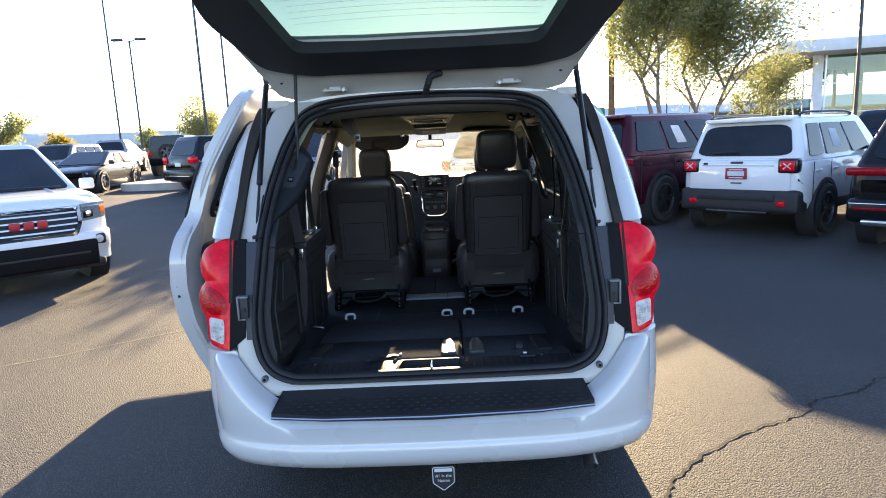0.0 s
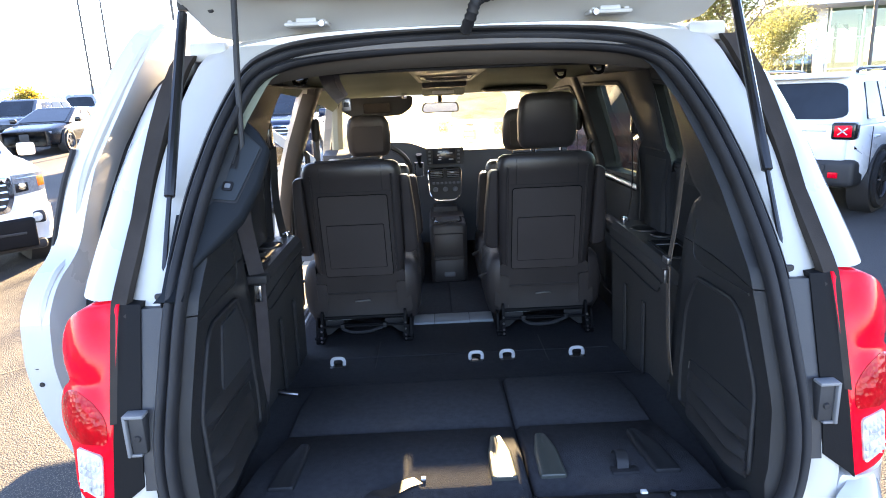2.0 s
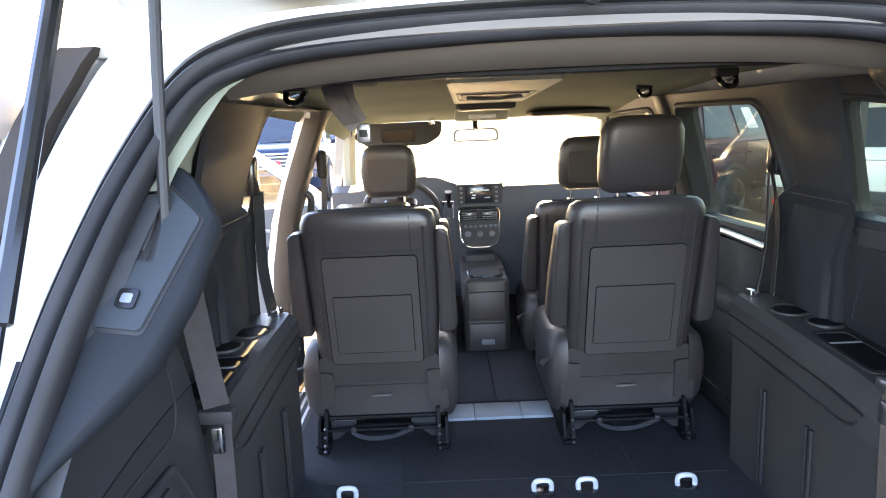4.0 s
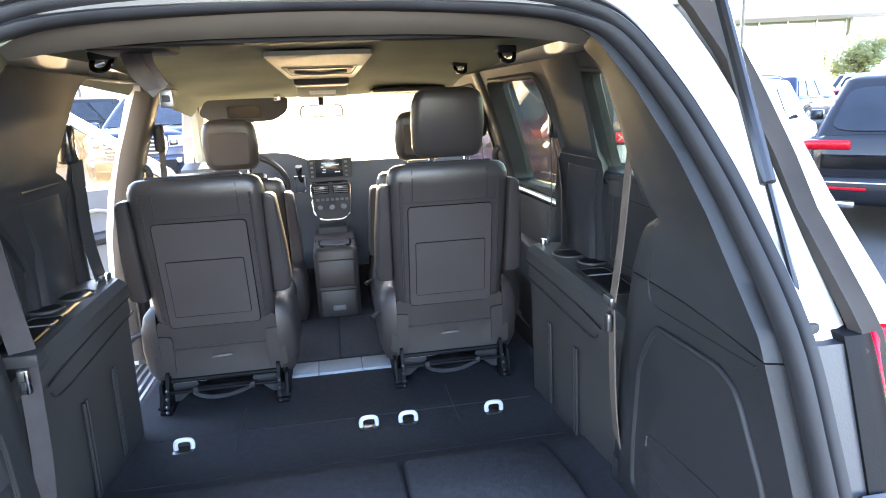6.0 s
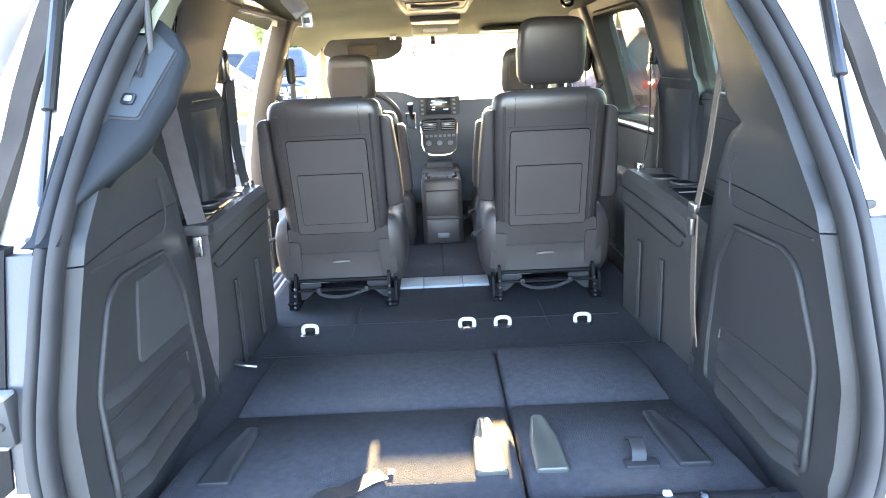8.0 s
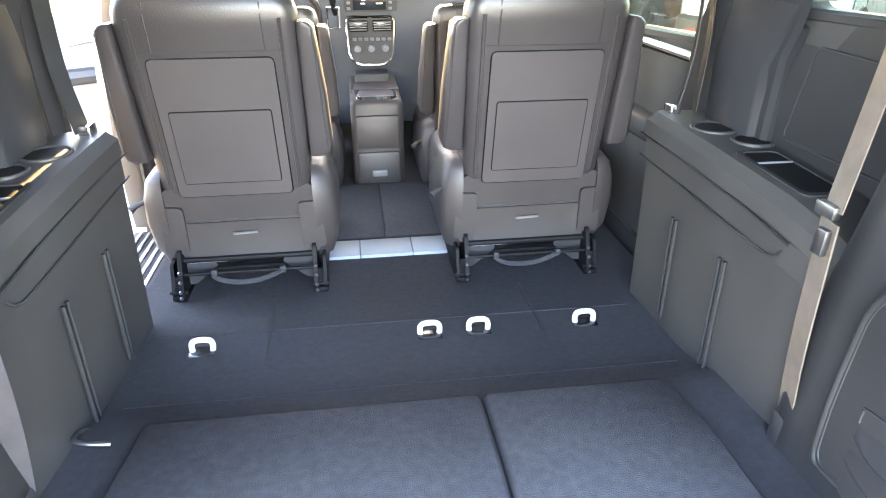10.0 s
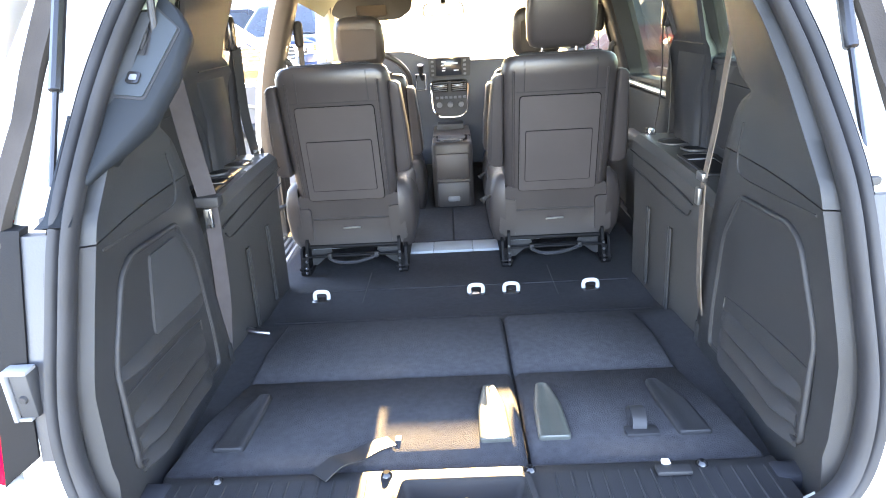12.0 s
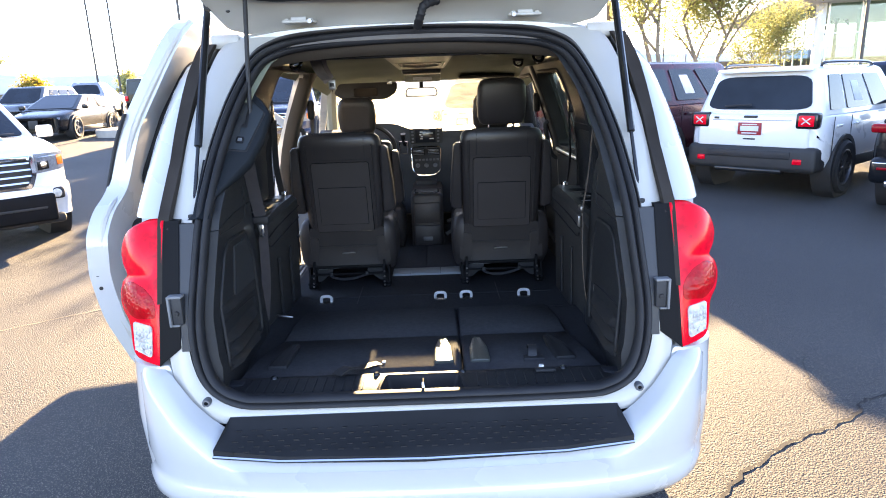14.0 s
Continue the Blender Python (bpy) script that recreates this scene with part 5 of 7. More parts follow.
# ceiling
rings = []
for y in np.linspace(.57, 3.0, 22):
    zc = lerp(y, [.47, .9, 1.4, 1.95, 2.5, 3.0], [1.742, 1.770, 1.772, 1.748, 1.705, 1.650])
    rings.append([(x, y, zc - d) for x, d in ((-.73, .085), (-.70, .05), (-.63, .018), (-.5, .004), (-.25, 0), (0, 0), (.25, 0), (.5, .004), (.63, .018), (.70, .05), (.73, .085), (.62, -.012), (0, -.03), (-.62, -.012))])
part("headliner", ring_loft(bmesh.new(), rings, caps=False), HEADLINER, van, "grey-beige cloth headliner", smooth=60)
rings = []
for x in np.linspace(-.525, .525, 21):
    d = .035 * (abs(x) / .56) ** 3
    rings.append([(x, .455, 1.768 - d), (x, .48, 1.758 - d), (x, .55, 1.720 - d), (x, .565, 1.723 - d), (x, .575, 1.755 - d), (x, .48, 1.79 - d)])
part("header_trim", ring_loft(bmesh.new(), rings), HEADER, van, "brown-grey trim across the tail header", smooth=50)
part("header_gap", B(-.52, .52, .565, .605, 1.712, 1.735, bev=.003), RECESS, van)
def oc_z(v):
    return 1.764 - (v - 1.38) * .055


oc = part("overhead_console", prism(bmesh.new(), rounded([(-.175, 1.38), (.165, 1.38), (.130, 2.12), (-.138, 2.12)], .03), lambda u, v, w: (u, v, oc_z(v) - w), .014), BEIGE, van, "pale overhead vent console")
part("vent_slot", prism(bmesh.new(), rounded([(-.125, 1.72), (.115, 1.72), (.108, 1.90), (-.118, 1.90)], .02), lambda u, v, w: (u, v, oc_z(v) - .012 - w), .006), BLACKM, oc)
part("vent_blade", tube(bmesh.new(), curve_pts([(-.10, 1.78, oc_z(1.78) - .022), (-.04, 1.82, oc_z(1.82) - .024), (.03, 1.82, oc_z(1.82) - .024), (.09, 1.78, oc_z(1.78) - .022)], 3), .006, 6), TRIM_GREY, oc)
part("vent_rim", tube(bmesh.new(), [(u, v, oc_z(v) - .014) for u, v in rounded([(-.140, 1.68), (.130, 1.68), (.118, 1.94), (-.128, 1.94)], .02)], .004, 6, closed=True), BEIGE, oc)
part("console_bin", B(-.125, .112, 2.13, 2.44, 1.683, 1.735, bev=.014), TRIM, van, "dark overhead storage bin")
fc = part("front_console", B(-.130, .115, 2.46, 2.74, 1.640, 1.70, bev=.014), BEIGE, van, "pale front dome lamp console")
part("dome_lamp", B(-.07, .055, 2.452, 2.60, 1.650, 1.668, bev=.003), WHITE_PLASTIC, fc)
for x, y in ((-.54, 1.09), (.557, 1.24), (.55, 1.90)):
    h = part("ceiling_hook", B(x - .030, x + .030, y - .022, y + .022, 1.728, 1.75, bev=.006), BLACKM, van, "black ceiling coat hook")
    part("hook_arm", tube(bmesh.new(), curve_pts([(x - .022, y, 1.735), (x - .020, y - .028, 1.712), (x - .004, y - .036, 1.702), (x + .016, y - .030, 1.708), (x + .024, y - .008, 1.732)], 4), .007, 8), BLACK, h)
    part("hook_pin", tube(bmesh.new(), [(x - .010, y - .030, 1.716), (x + .012, y - .028, 1.722)], .004, 6), CHROME, h)
cb = thing("seat_belt", "folded belt strap hanging from the headliner", "seat belt")
part("cover", B(-.50, -.33, .84, 1.00, 1.728, 1.756, bev=.012), BLACKM, cb, "black ceiling belt cover")
part("webbing", ribbon(bmesh.new(), curve_pts([(-.405, .92, 1.735), (-.40, .915, 1.70), (-.385, .93, 1.66), (-.375, .935, 1.645)], 5), .048, .010, (1, .2, 0)), WEB, cb, "grey folded webbing")
part("webbing", ribbon(bmesh.new(), curve_pts([(-.43, .925, 1.74), (-.415, .90, 1.705), (-.40, .895, 1.675), (-.385, .915, 1.65)], 5), .045, .006, (1, -.35, .1)), WEB, cb, "grey folded webbing")
part("tongue", B(-.380, -.350, .93, .94, 1.605, 1.648, bev=.004), STEEL, cb)
part("tongue_slot", B(-.374, -.356, .927, .932, 1.618, 1.634, bev=.002), BLACKM, cb)

# visors and mirror
for x0, x1 in ((-.60, -.20), (.24, .62)):
    bm = bmesh.new()
    if x0 < 0:
        poly = rounded([(-.645, 1.575), (-.60, 1.645), (-.188, 1.648), (-.20, 1.575), (-.27, 1.532), (-.56, 1.522)], .025)
        prism(bm, poly, lambda u, v, w: (u, 2.74 + w + (1.62 - v) * .25, v), .022)
    else:
        box(bm, x0, x1, 2.60, 2.84, 1.650, 1.672, bev=.01)
    v = part("sun_visor", bm, TRIM if x0 < 0 else TRIM_LOW, van, "dark sun visor", smooth=40)
    if x0 < 0:
        part("visor_mirror_cover", prism(bmesh.new(), rounded([(-.50, 1.55), (-.50, 1.61), (-.335, 1.61), (-.335, 1.55)], .012), lambda u, v_, w: (u, 2.736 - w + (1.62 - v_) * .25, v_), .006), BLACK, v)
        part("visor_clip", B(-.26, -.225, 2.725, 2.745, 1.63, 1.665, bev=.004), CHROME, v)
mir = part("rear_mirror", prism(bmesh.new(), rounded([(-.125, 1.515), (-.115, 1.58), (.105, 1.58), (.115, 1.515)], .025), lambda u, v, w: (u, 2.90 + w, v), .03), BLACK, van, "black-framed rear-view mirror")
part("mirror_glass", prism(bmesh.new(), rounded([(-.115, 1.522), (-.105, 1.573), (.095, 1.573), (.105, 1.522)], .02), lambda u, v, w: (u, 2.898 - w, v), .003), MIRROR, mir)
part("mirror_stem", tube(bmesh.new(), [(-.005, 2.93, 1.57), (-.005, 2.98, 1.655)], .014, 8), BLACKM, mir)

mir.location = (-.018, -.133, .022)

# dashboard and centre stack
rings = []
for x in np.linspace(-.82, .82, 23):
    hump = .07 * math.exp(-((x + .36) / .22) ** 4)
    rings.append([(x, 2.86 + .06 * abs(x), .62), (x, 2.80 + .05 * abs(x), .95), (x, 2.79 + .05 * abs(x), 1.16), (x, 2.82, 1.255 + hump), (x, 2.95, 1.282 + hump), (x, 3.3, 1.20), (x, 3.68 - .1 * x * x, 1.125), (x, 3.68 - .1 * x * x, .62)])
dash = part("dashboard", ring_loft(bmesh.new(), rings), DASH, van, "grey padded dashboard", smooth=60)
part("stack_panel", prism(bmesh.new(), rounded([(-.115, .965), (-.125, 1.15), (.105, 1.15), (.095, .965), (.05, .93), (-.07, .93)], .03), lambda u, v, w: (u, 2.72 + w + (v - .95) * .12, v), .12), BLACKM, dash, "dark centre stack")
scr = part("radio", prism(bmesh.new(), rounded([(-.122, 1.172), (-.130, 1.283), (.122, 1.283), (.116, 1.172)], .01), lambda u, v, w: (u, 2.73 + w, v), .14), BLACKM, dash, "black touchscreen radio")
part("screen_glass", B(-.085, .065, 2.722, 2.731, 1.18, 1.275, bev=.002), SCREEN, scr)
for x, z, w in ((-.05, 1.255, .05), (-.055, 1.235, .03), (.0, 1.245, .09), (-.05, 1.205, .04), (.02, 1.205, .06), (-.045, 1.22, .035)):
    part("screen_line", B(x, x + w * .5, 2.7195, 2.7225, z, z + .006), INK_PALE, scr, "pale unreadable screen line", smooth=0)
for sx in (-.105, .085):
    for z in (1.18, 1.205, 1.23, 1.255):
        part("button", B(sx - .008, sx + .008, 2.724, 2.732, z, z + .012, bev=.002), TRIM_GREY, scr)
rimline = rounded([(-.112, .968), (-.122, 1.148), (.102, 1.148), (.092, .968), (.048, .938), (-.068, .938)], .03)
part("silver_surround", tube(bmesh.new(), [(u, 2.716 + (v - .95) * .12, v) for u, v in rimline], .005, 6, closed=True), CHROME, dash, "silver stack surround")
for x in (-.065, .045):
    v = part("air_vent", B(x - .045, x + .045, 2.722, 2.745, 1.085, 1.135, bev=.006), BLACK, dash, "square air vent")
    for k in range(4):
        part("vent_slat", B(x - .04, x + .04, 2.716, 2.73, 1.092 + k * .011, 1.096 + k * .011), TRIM_GREY, v)
for x in (-.075, -.01, .055):
    part("climate_knob", lathe(bmesh.new(), [(0, .02), (.014, .02), (.017, 0)], 14, Matrix.Translation((x, 2.725, 1.01)) @ Matrix.Rotation(-math.pi / 2, 4, "Z")), TRIM_GREY, dash)
for k in range(7):
    part("button", B(-.095 + k * .027, -.077 + k * .027, 2.718, 2.732, 1.045, 1.058, bev=.002), TRIM_GREY, dash)
part("shifter", tube(bmesh.new(), [(-.17, 2.80, 1.16), (-.175, 2.72, 1.20), (-.175, 2.70, 1.25)], [.012, .012, .02], 10), BLACK, dash, "black gear lever")
part("shifter_gate", tube(bmesh.new(), [(-.205, 2.755, 1.10), (-.205, 2.755, 1.19), (-.15, 2.755, 1.19), (-.15, 2.755, 1.10)], .006, 6, closed=True), CHROME, dash)
sw_m = pose(-.40, 2.60, 1.15, -62, 0, 0)
sw = part("steering_wheel", tube(bmesh.new(), [sw_m @ Vector((.19 * math.cos(a), .19 * math.sin(a), 0)) for a in np.linspace(0, 2 * math.pi, 33)[:-1]], .016, 8, closed=True), LEATHER, van, "black leather steering wheel")
part("wheel_hub", prism(bmesh.new(), rounded([(-.09, -.07), (-.09, .06), (.09, .06), (.09, -.07)], .04), lambda u, v, w: sw_m @ Vector((u, v, w - .02)), .05), BLACK, sw)
for a in (0, math.pi, -math.pi / 2):
    part("wheel_spoke", tube(bmesh.new(), [sw_m @ Vector((.06 * math.cos(a), .06 * math.sin(a), 0)), sw_m @ Vector((.185 * math.cos(a), .185 * math.sin(a), 0))], .015, 6), BLACK, sw)
dash.location, sw.location = (0, .176, .024), (-.02, .14, .04)
con = part("floor_console", B(-.118, .108, 2.05, 2.62, .50, .925, bev=.03, seg=3), SEATBACK, van, "black floor console with lidded bin")
part("console_lid", B(-.112, .102, 2.24, 2.56, .90, .930, bev=.008), SEATBACK, con)
part("console_drawer", B(-.098, .088, 2.036, 2.06, .56, .70, bev=.012), SEATBACK, con)
part("console_drawer", B(-.098, .088, 2.036, 2.06, .715, .86, bev=.012), SEATBACK, con)
part("drawer_handle", B(-.038, .028, 2.026, 2.038, .592, .622, bev=.006), TRIM_GREY, con)
tray = part("cup_tray", prism(bmesh.new(), rounded([(-.092, 2.070), (.082, 2.070), (.082, 2.215), (-.092, 2.215)], .03), lambda u, v, w: (u, v, .920 + w), .012), CHROME, con, "silver-rimmed cup tray")
part("tray_well", prism(bmesh.new(), rounded([(-.08, 2.082), (.07, 2.082), (.07, 2.203), (-.08, 2.203)], .025), lambda u, v, w: (u, v, .928 + w), .006), DASH, tray)
part("stack_bin", B(-.09, .07, 2.40, 2.52, .905, .965, bev=.01), BLACKM, con)
con.location = (-.006, .42, -.033)


# ---- captain seats ----
def seat(name, label, x, y, z0, head, group, soft=0.0):
    """A bucket seat seen from behind; y is where its rear feet stand, and its back reclines towards the tail."""
    s = thing(name, label, "car seat", group, at=pose(x, y, z0))

    def lean(z):
        return .094 - .197 * z

    def bulge(u, v):
        return .010 * math.cos(u / .215 * 1.3)
    rings = []
    for z, w, d in ((.335, .196, .13), (.345, .206, .14), (.50, .211, .14), (.66, .215, .13), (.78, .217, .12), (.815, .214, .11), (.838, .205, .095), (.850, .188, .07), (.855, .15, .035)):
        y0 = lean(z) + max(0, z - .82) * .55
        rings.append([(u, y0 + v - bulge(u, z) * (v < d / 2), z) for u, v in rounded([(-w, 0), (w, 0), (w, d), (-w, d)], .045, 5)])
    back = part("backrest", ring_loft(bmesh.new(), rings), LEATHER, s, "black leather backrest", smooth=60)

    def skin(u, z, o=.0):
        return (u, lean(z) + max(0, z - .82) * .55 - bulge(u, z) - o, z)
    for sx in (-1, 1):
        part("piping", tube(bmesh.new(), [skin(sx * .172, z, -.001) for z in np.linspace(.35, .80, 9)], .0042, 6), LEATHER, back)
        part("seam", tube(bmesh.new(), [skin(sx * .1775, z, -.0005) for z in np.linspace(.35, .80, 9)], .0019, 5), BLACKM, back)
        part("seam", tube(bmesh.new(), [skin(sx * u, z, -.0005) for u, z in ((.134, .722), (.1335, .76), (.133, .80), (.132, .835))], .0019, 5), BLACKM, back)
    part("seam", tube(bmesh.new(), [skin(u, .722, -.0004) for u in np.linspace(-.172, .172, 11)], .0014, 5), BLACKM, back)
    part("top_cap", tube(bmesh.new(), [(u, lean(.85) + .035 - .006 * math.cos(u * 8), .852) for u in np.linspace(-.15, .15, 9)], .009, 8), BLACKM, back, "dark plastic strip along the seat top")
    hp = rounded([(-.152, .325), (-.150, .706), (.150, .706), (.153, .325)], .014)
    panel = part("back_panel", prism(bmesh.new(), hp, lambda u, v, w: (u, lean(v) - .0165 + w, v), .03), PANEL, s, "hard plastic seat back panel", smooth=30)
    part("panel_edge", tube(bmesh.new(), [(u, lean(v) - .0115, v) for u, v in hp], .0032, 5, closed=True), BLACK, panel)
    hq = rounded([(-.127, .367), (-.126, .572), (.126, .572), (.127, .367)], .006)
    part("pocket_panel", prism(bmesh.new(), hq, lambda u, v, w: (u, lean(v) - .0192 + w, v), .008), PANEL, panel)
    part("panel_groove", tube(bmesh.new(), [(u, lean(v) - .0170, v) for u, v in hq], .0026, 5, closed=True), RECESS, panel)
    low = rounded([(-.212, .112), (-.205, .345), (.205, .345), (.212, .112)], .02)

    def low_y(v):
        return lean(v) + .004 - .02 * max(0, .20 - v) / .1
    cover = part("lower_cover", sheet(low, [], lambda u, v: (u, low_y(v), v), lambda u, v: (u, low_y(v) + .10, v), .05), SEATBACK, s, "dark vinyl lower cover", smooth=40)
    part("cover_flap", sheet(rounded([(-.165, .118), (-.165, .230), (.165, .232), (.165, .118)], .01), [], lambda u, v: (u, low_y(v) - .006, v), lambda u, v: (u, low_y(v) + .01, v), .05), SEATBACK, cover, "hanging vinyl flap", smooth=40)
    part("cover_seam", tube(bmesh.new(), [(u, low_y(.232) - .003, .234 + .004 * math.cos(u * 9)) for u in np.linspace(-.165, .165, 9)], .002, 5), BLACKM, cover)
    part("release_handle", tube(bmesh.new(), curve_pts([(-.034, low_y(.19) - .007, .190), (-.026, low_y(.19) - .018, .195), (.026, low_y(.19) - .018, .197), (.034, low_y(.19) - .007, .192)], 3), .004, 6), ALU, cover, "silver release loop")
    for sx in (-1, 1):
        part("corner_cover", prism(bmesh.new(), rounded([(sx * .165, .135), (sx * .160, .285), (sx * .222, .290), (sx * .232, .135)], .014), lambda u, v, w: (u, low_y(v) - .014 + w, v), .05), SEATBACK, cover, "plastic hinge corner cover", smooth=40)
        rings = []
        for z, d0, d1, bx in ((.09, .01, .24, .250), (.15, -.012, .30, .268), (.24, -.015, .30, .272), (.31, -.004, .24, .268), (.36, .012, .16, .256), (.385, .04, .10, .235)):
            rings.append([(sx * .205, lean(z) + d0 - .004, z), (sx * (bx - .018), lean(z) + d0 + .002, z), (sx * (bx - .004), lean(z) + d0 + .022, z), (sx * bx, lean(z) + d0 + .05, z), (sx * bx, lean(z) + d1, z), (sx * .205, lean(z) + d1, z)])
        part("hinge_cover", ring_loft(bmesh.new(), rings), SEATBACK, s, "rounded plastic hinge cover", smooth=50)
        rings = []
        for z, w, d in ((.432, .020, .05), (.440, .028, .075), (.46, .031, .085), (.60, .028, .085), (.74, .0215, .076), (.775, .020, .07), (.787, .014, .06), (.790, .007, .035)):
            yy = lean(z) + .012
            rings.append([(sx * (.212 + w) + u, yy + v, z) for u, v in rounded([(-w, -.02), (w, -.02), (w, d), (-w, d)], .012, 3)])
        arm = part("armrest", ring_loft(bmesh.new(), rings), LEATHER, s, "folded-up black armrest", smooth=60)
        part("seam", tube(bmesh.new(), [(sx * .262 - sx * .014 * k, lean(z) - .0085, z) for z, k in ((.46, 0), (.6, .4), (.77, 1))], .0016, 5), BLACKM, arm)
    part("side_lever", tube(bmesh.new(), [(-.262, .06, .30), (-.285, .045, .295), (-.300, .035, .285)], [.007, .009, .012], 8), BLACKM, s, "black recline lever")
    cu = bmesh.new()
    box(cu, -.25, .25, .14, .62, .14, .34, bev=.06, seg=3)
    part("cushion", cu, LEATHER, s, "black leather seat cushion", smooth=60)
    # steel foot frame
    fr = part("foot_frame", tube(bmesh.new(), [(-.20, .02, .080), (.20, .02, .080)], .006, 8), RECESS, s, "black steel foot frame")
    part("cross_bar", tube(bmesh.new(), [(-.20, .05, .112), (.20, .05, .112)], .009, 8), RECESS, fr)
    part("cross_bar", tube(bmesh.new(), [(-.20, .09, .06), (.20, .09, .06)], .010, 8), RECESS, fr)
    for sx in (-1, 1):
        part("foot_bracket", prism(bmesh.new(), rounded([(.16, .0), (-.004, .0), (-.014, .03), (.0, .07), (.03, .15), (.16, .15)], .012), lambda u, v, w: (sx * (.188 + w), u, v), .012), RECESS, fr, "black steel foot bracket", smooth=30)
        part("foot_bracket", prism(bmesh.new(), rounded([(.16, .0), (.008, .0), (-.004, .03), (.014, .06), (.03, .11), (.16, .11)], .012), lambda u, v, w: (sx * (.216 + w), u, v), .010), RECESS, fr, "black steel foot bracket", smooth=30)
        part("foot_latch", B(sx * .206 - .022, sx * .206 + .022, -.006, .09, .004, .022, bev=.006), RECESS, fr)
        part("latch_spring", tube(bmesh.new(), [(sx * .206 + .009 * math.cos(k), .006, .034 + .0011 * k + .004 * math.sin(k)) for k in np.linspace(0, 44, 60)], .0022, 5), RECESS, fr)
        for yy, z in ((-.018, .022), (-.014, .040), (-.002, .066), (.008, .092)):
            part("pivot_bolt", lathe(bmesh.new(), [(0, .006), (.004, .006), (.0058, .002), (.006, 0)], 8, Matrix.Translation((sx * .196, yy, z)) @ Matrix.Rotation(-math.pi / 2, 4, "Z")), STEEL, fr)
        part("pivot_rod", tube(bmesh.new(), [(sx * .180, .004, .030), (sx * .232, .004, .030)], .0055, 8), RECESS, fr)
        part("gusset", prism(bmesh.new(), [(sx * .185, .10), (sx * .185, .028), (sx * .165, .03), (sx * .095, .088), (sx * .10, .10)], lambda u, v, w: (u, .055 + w, v), .004), BLACKM, fr, smooth=0)
        part("leg", B(sx * .205 - .02, sx * .205 + .02, .10, .58, 0.002, .15, bev=.01), RECESS, s)
    part("strap", ribbon(bmesh.new(), curve_pts([(-.105, .012, .078), (-.085, .004, .066), (-.04, .0, .056), (.02, .0, .058), (.07, .006, .070), (.10, .012, .082)], 5), .015, .003, (0, 1, .5)), CARPET_PAD, s, "dark webbing pull strap")
    for u in (-.10, .098):
        part("strap_lug", B(u - .009, u + .009, .008, .022, .070, .094, bev=.004), BLACKM, s)
    part("pale_plate", prism(bmesh.new(), rounded([(-.175, .104), (-.165, .116), (-.09, .114), (-.06, .104)], .004), lambda u, v, w: (u, .045 + w, v), .01), GREY_STRIP, s, "pale metal plate under the cover")
    if head:
        zb, zt, w0 = head
        rings = []
        for f, w, d in ((0, .76, .045), (.035, .90, .070), (.15, .98, .095), (.5, 1.0, .10), (.80, .98, .095), (.92, .91, .08), (.975, .78, .06), (1.0, .5, .03)):
            zz = zb + (zt - zb) * f
            cy_ = lean(zz) + .050
            w = w * (1 - soft * (.10 * (1 - min(1, f / .35)) ** 2 + .14 * max(0, (f - .6) / .4) ** 2))
            rings.append([(u, cy_ + v - .006 * math.cos(u / w0 * 1.4) * (v < 0), zz) for u, v in rounded([(-w * w0, -d / 2), (w * w0, -d / 2), (w * w0, d / 2), (-w * w0, d / 2)], .04, 5)])
        h = part("headrest", ring_loft(bmesh.new(), rings), LEATHER, s, "black leather headrest", smooth=60)
        for sx in (-1, 1):
            part("headrest_post", tube(bmesh.new(), [(sx * .062, lean(zb) + .045, zb - .07), (sx * .062, lean(zb) + .045, zb + .02)], .006, 8), CHROME, h, "chrome headrest post")
            part("post_bush", B(sx * .062 - .012, sx * .062 + .012, lean(.85) + .03, lean(.85) + .062, .846, .862, bev=.004), BLACKM, back)
    else:
        part("folded_headrest", B(-.13, .13, .03, .18, .80, .850, bev=.022, seg=3), LEATHER, back, "headrest folded forward")
    return s


seat("captain_seat", "black leather second-row captain seat with its headrest folded away", -.441, 1.515, .53, None, "second-row captain seats")
seat("captain_seat", "black leather second-row captain seat with headrest raised", .408, 1.515, .53, (.875, 1.108, .126), "second-row captain seats", .45)
s1 = seat("front_seat", "black leather front seat with an inset headrest panel", -.435, 2.36, .42, (.905, 1.135, .122), "front seats", 1.0)
s2 = seat("front_seat", "black leather front seat with an inset headrest panel", .430, 2.36, .42, (.905, 1.135, .122), "front seats", 1.0)
for s in (s1, s2):
    part("headrest_inset", prism(bmesh.new(), rounded([(-.080, .935), (-.086, 1.075), (.086, 1.075), (.080, .935)], .015), lambda u, v, w: (u, .094 - .197 * v - .008 + w, v), .03), SEATBACK, s, "grey inset headrest panel")

# closed sliding door on the passenger side, seen past the seat
card = part("door_card", sheet(rounded([(1.42, .56), (1.42, 1.20), (2.03, 1.19), (2.03, .56)], .04), [], lambda y, z: (half_width(y, z) - .118, y, z), lambda y, z: (half_width(y, z) - .09, y, z), .12), LINING, van, "dark inner card of the closed sliding door", smooth=50)
rings = []
for y, d in ((1.46, .012), (1.52, .045), (1.75, .055), (1.95, .05), (2.0, .015)):
    x = half_width(y, .98) - .118
    rings.append([(x + .01, y, .92), (x - d * .7, y, .925), (x - d, y, .945), (x - d, y, .985), (x - d * .7, y, 1.0), (x + .01, y, 1.005)])
part("door_armrest", ring_loft(bmesh.new(), rings), TRIM, card, "padded door armrest", smooth=50)
part("sill_lining", B(.825, .884, 1.41, 3.30, .34, .585, bev=.01), TRIM_LOW, van, "dark lining along the door sill")
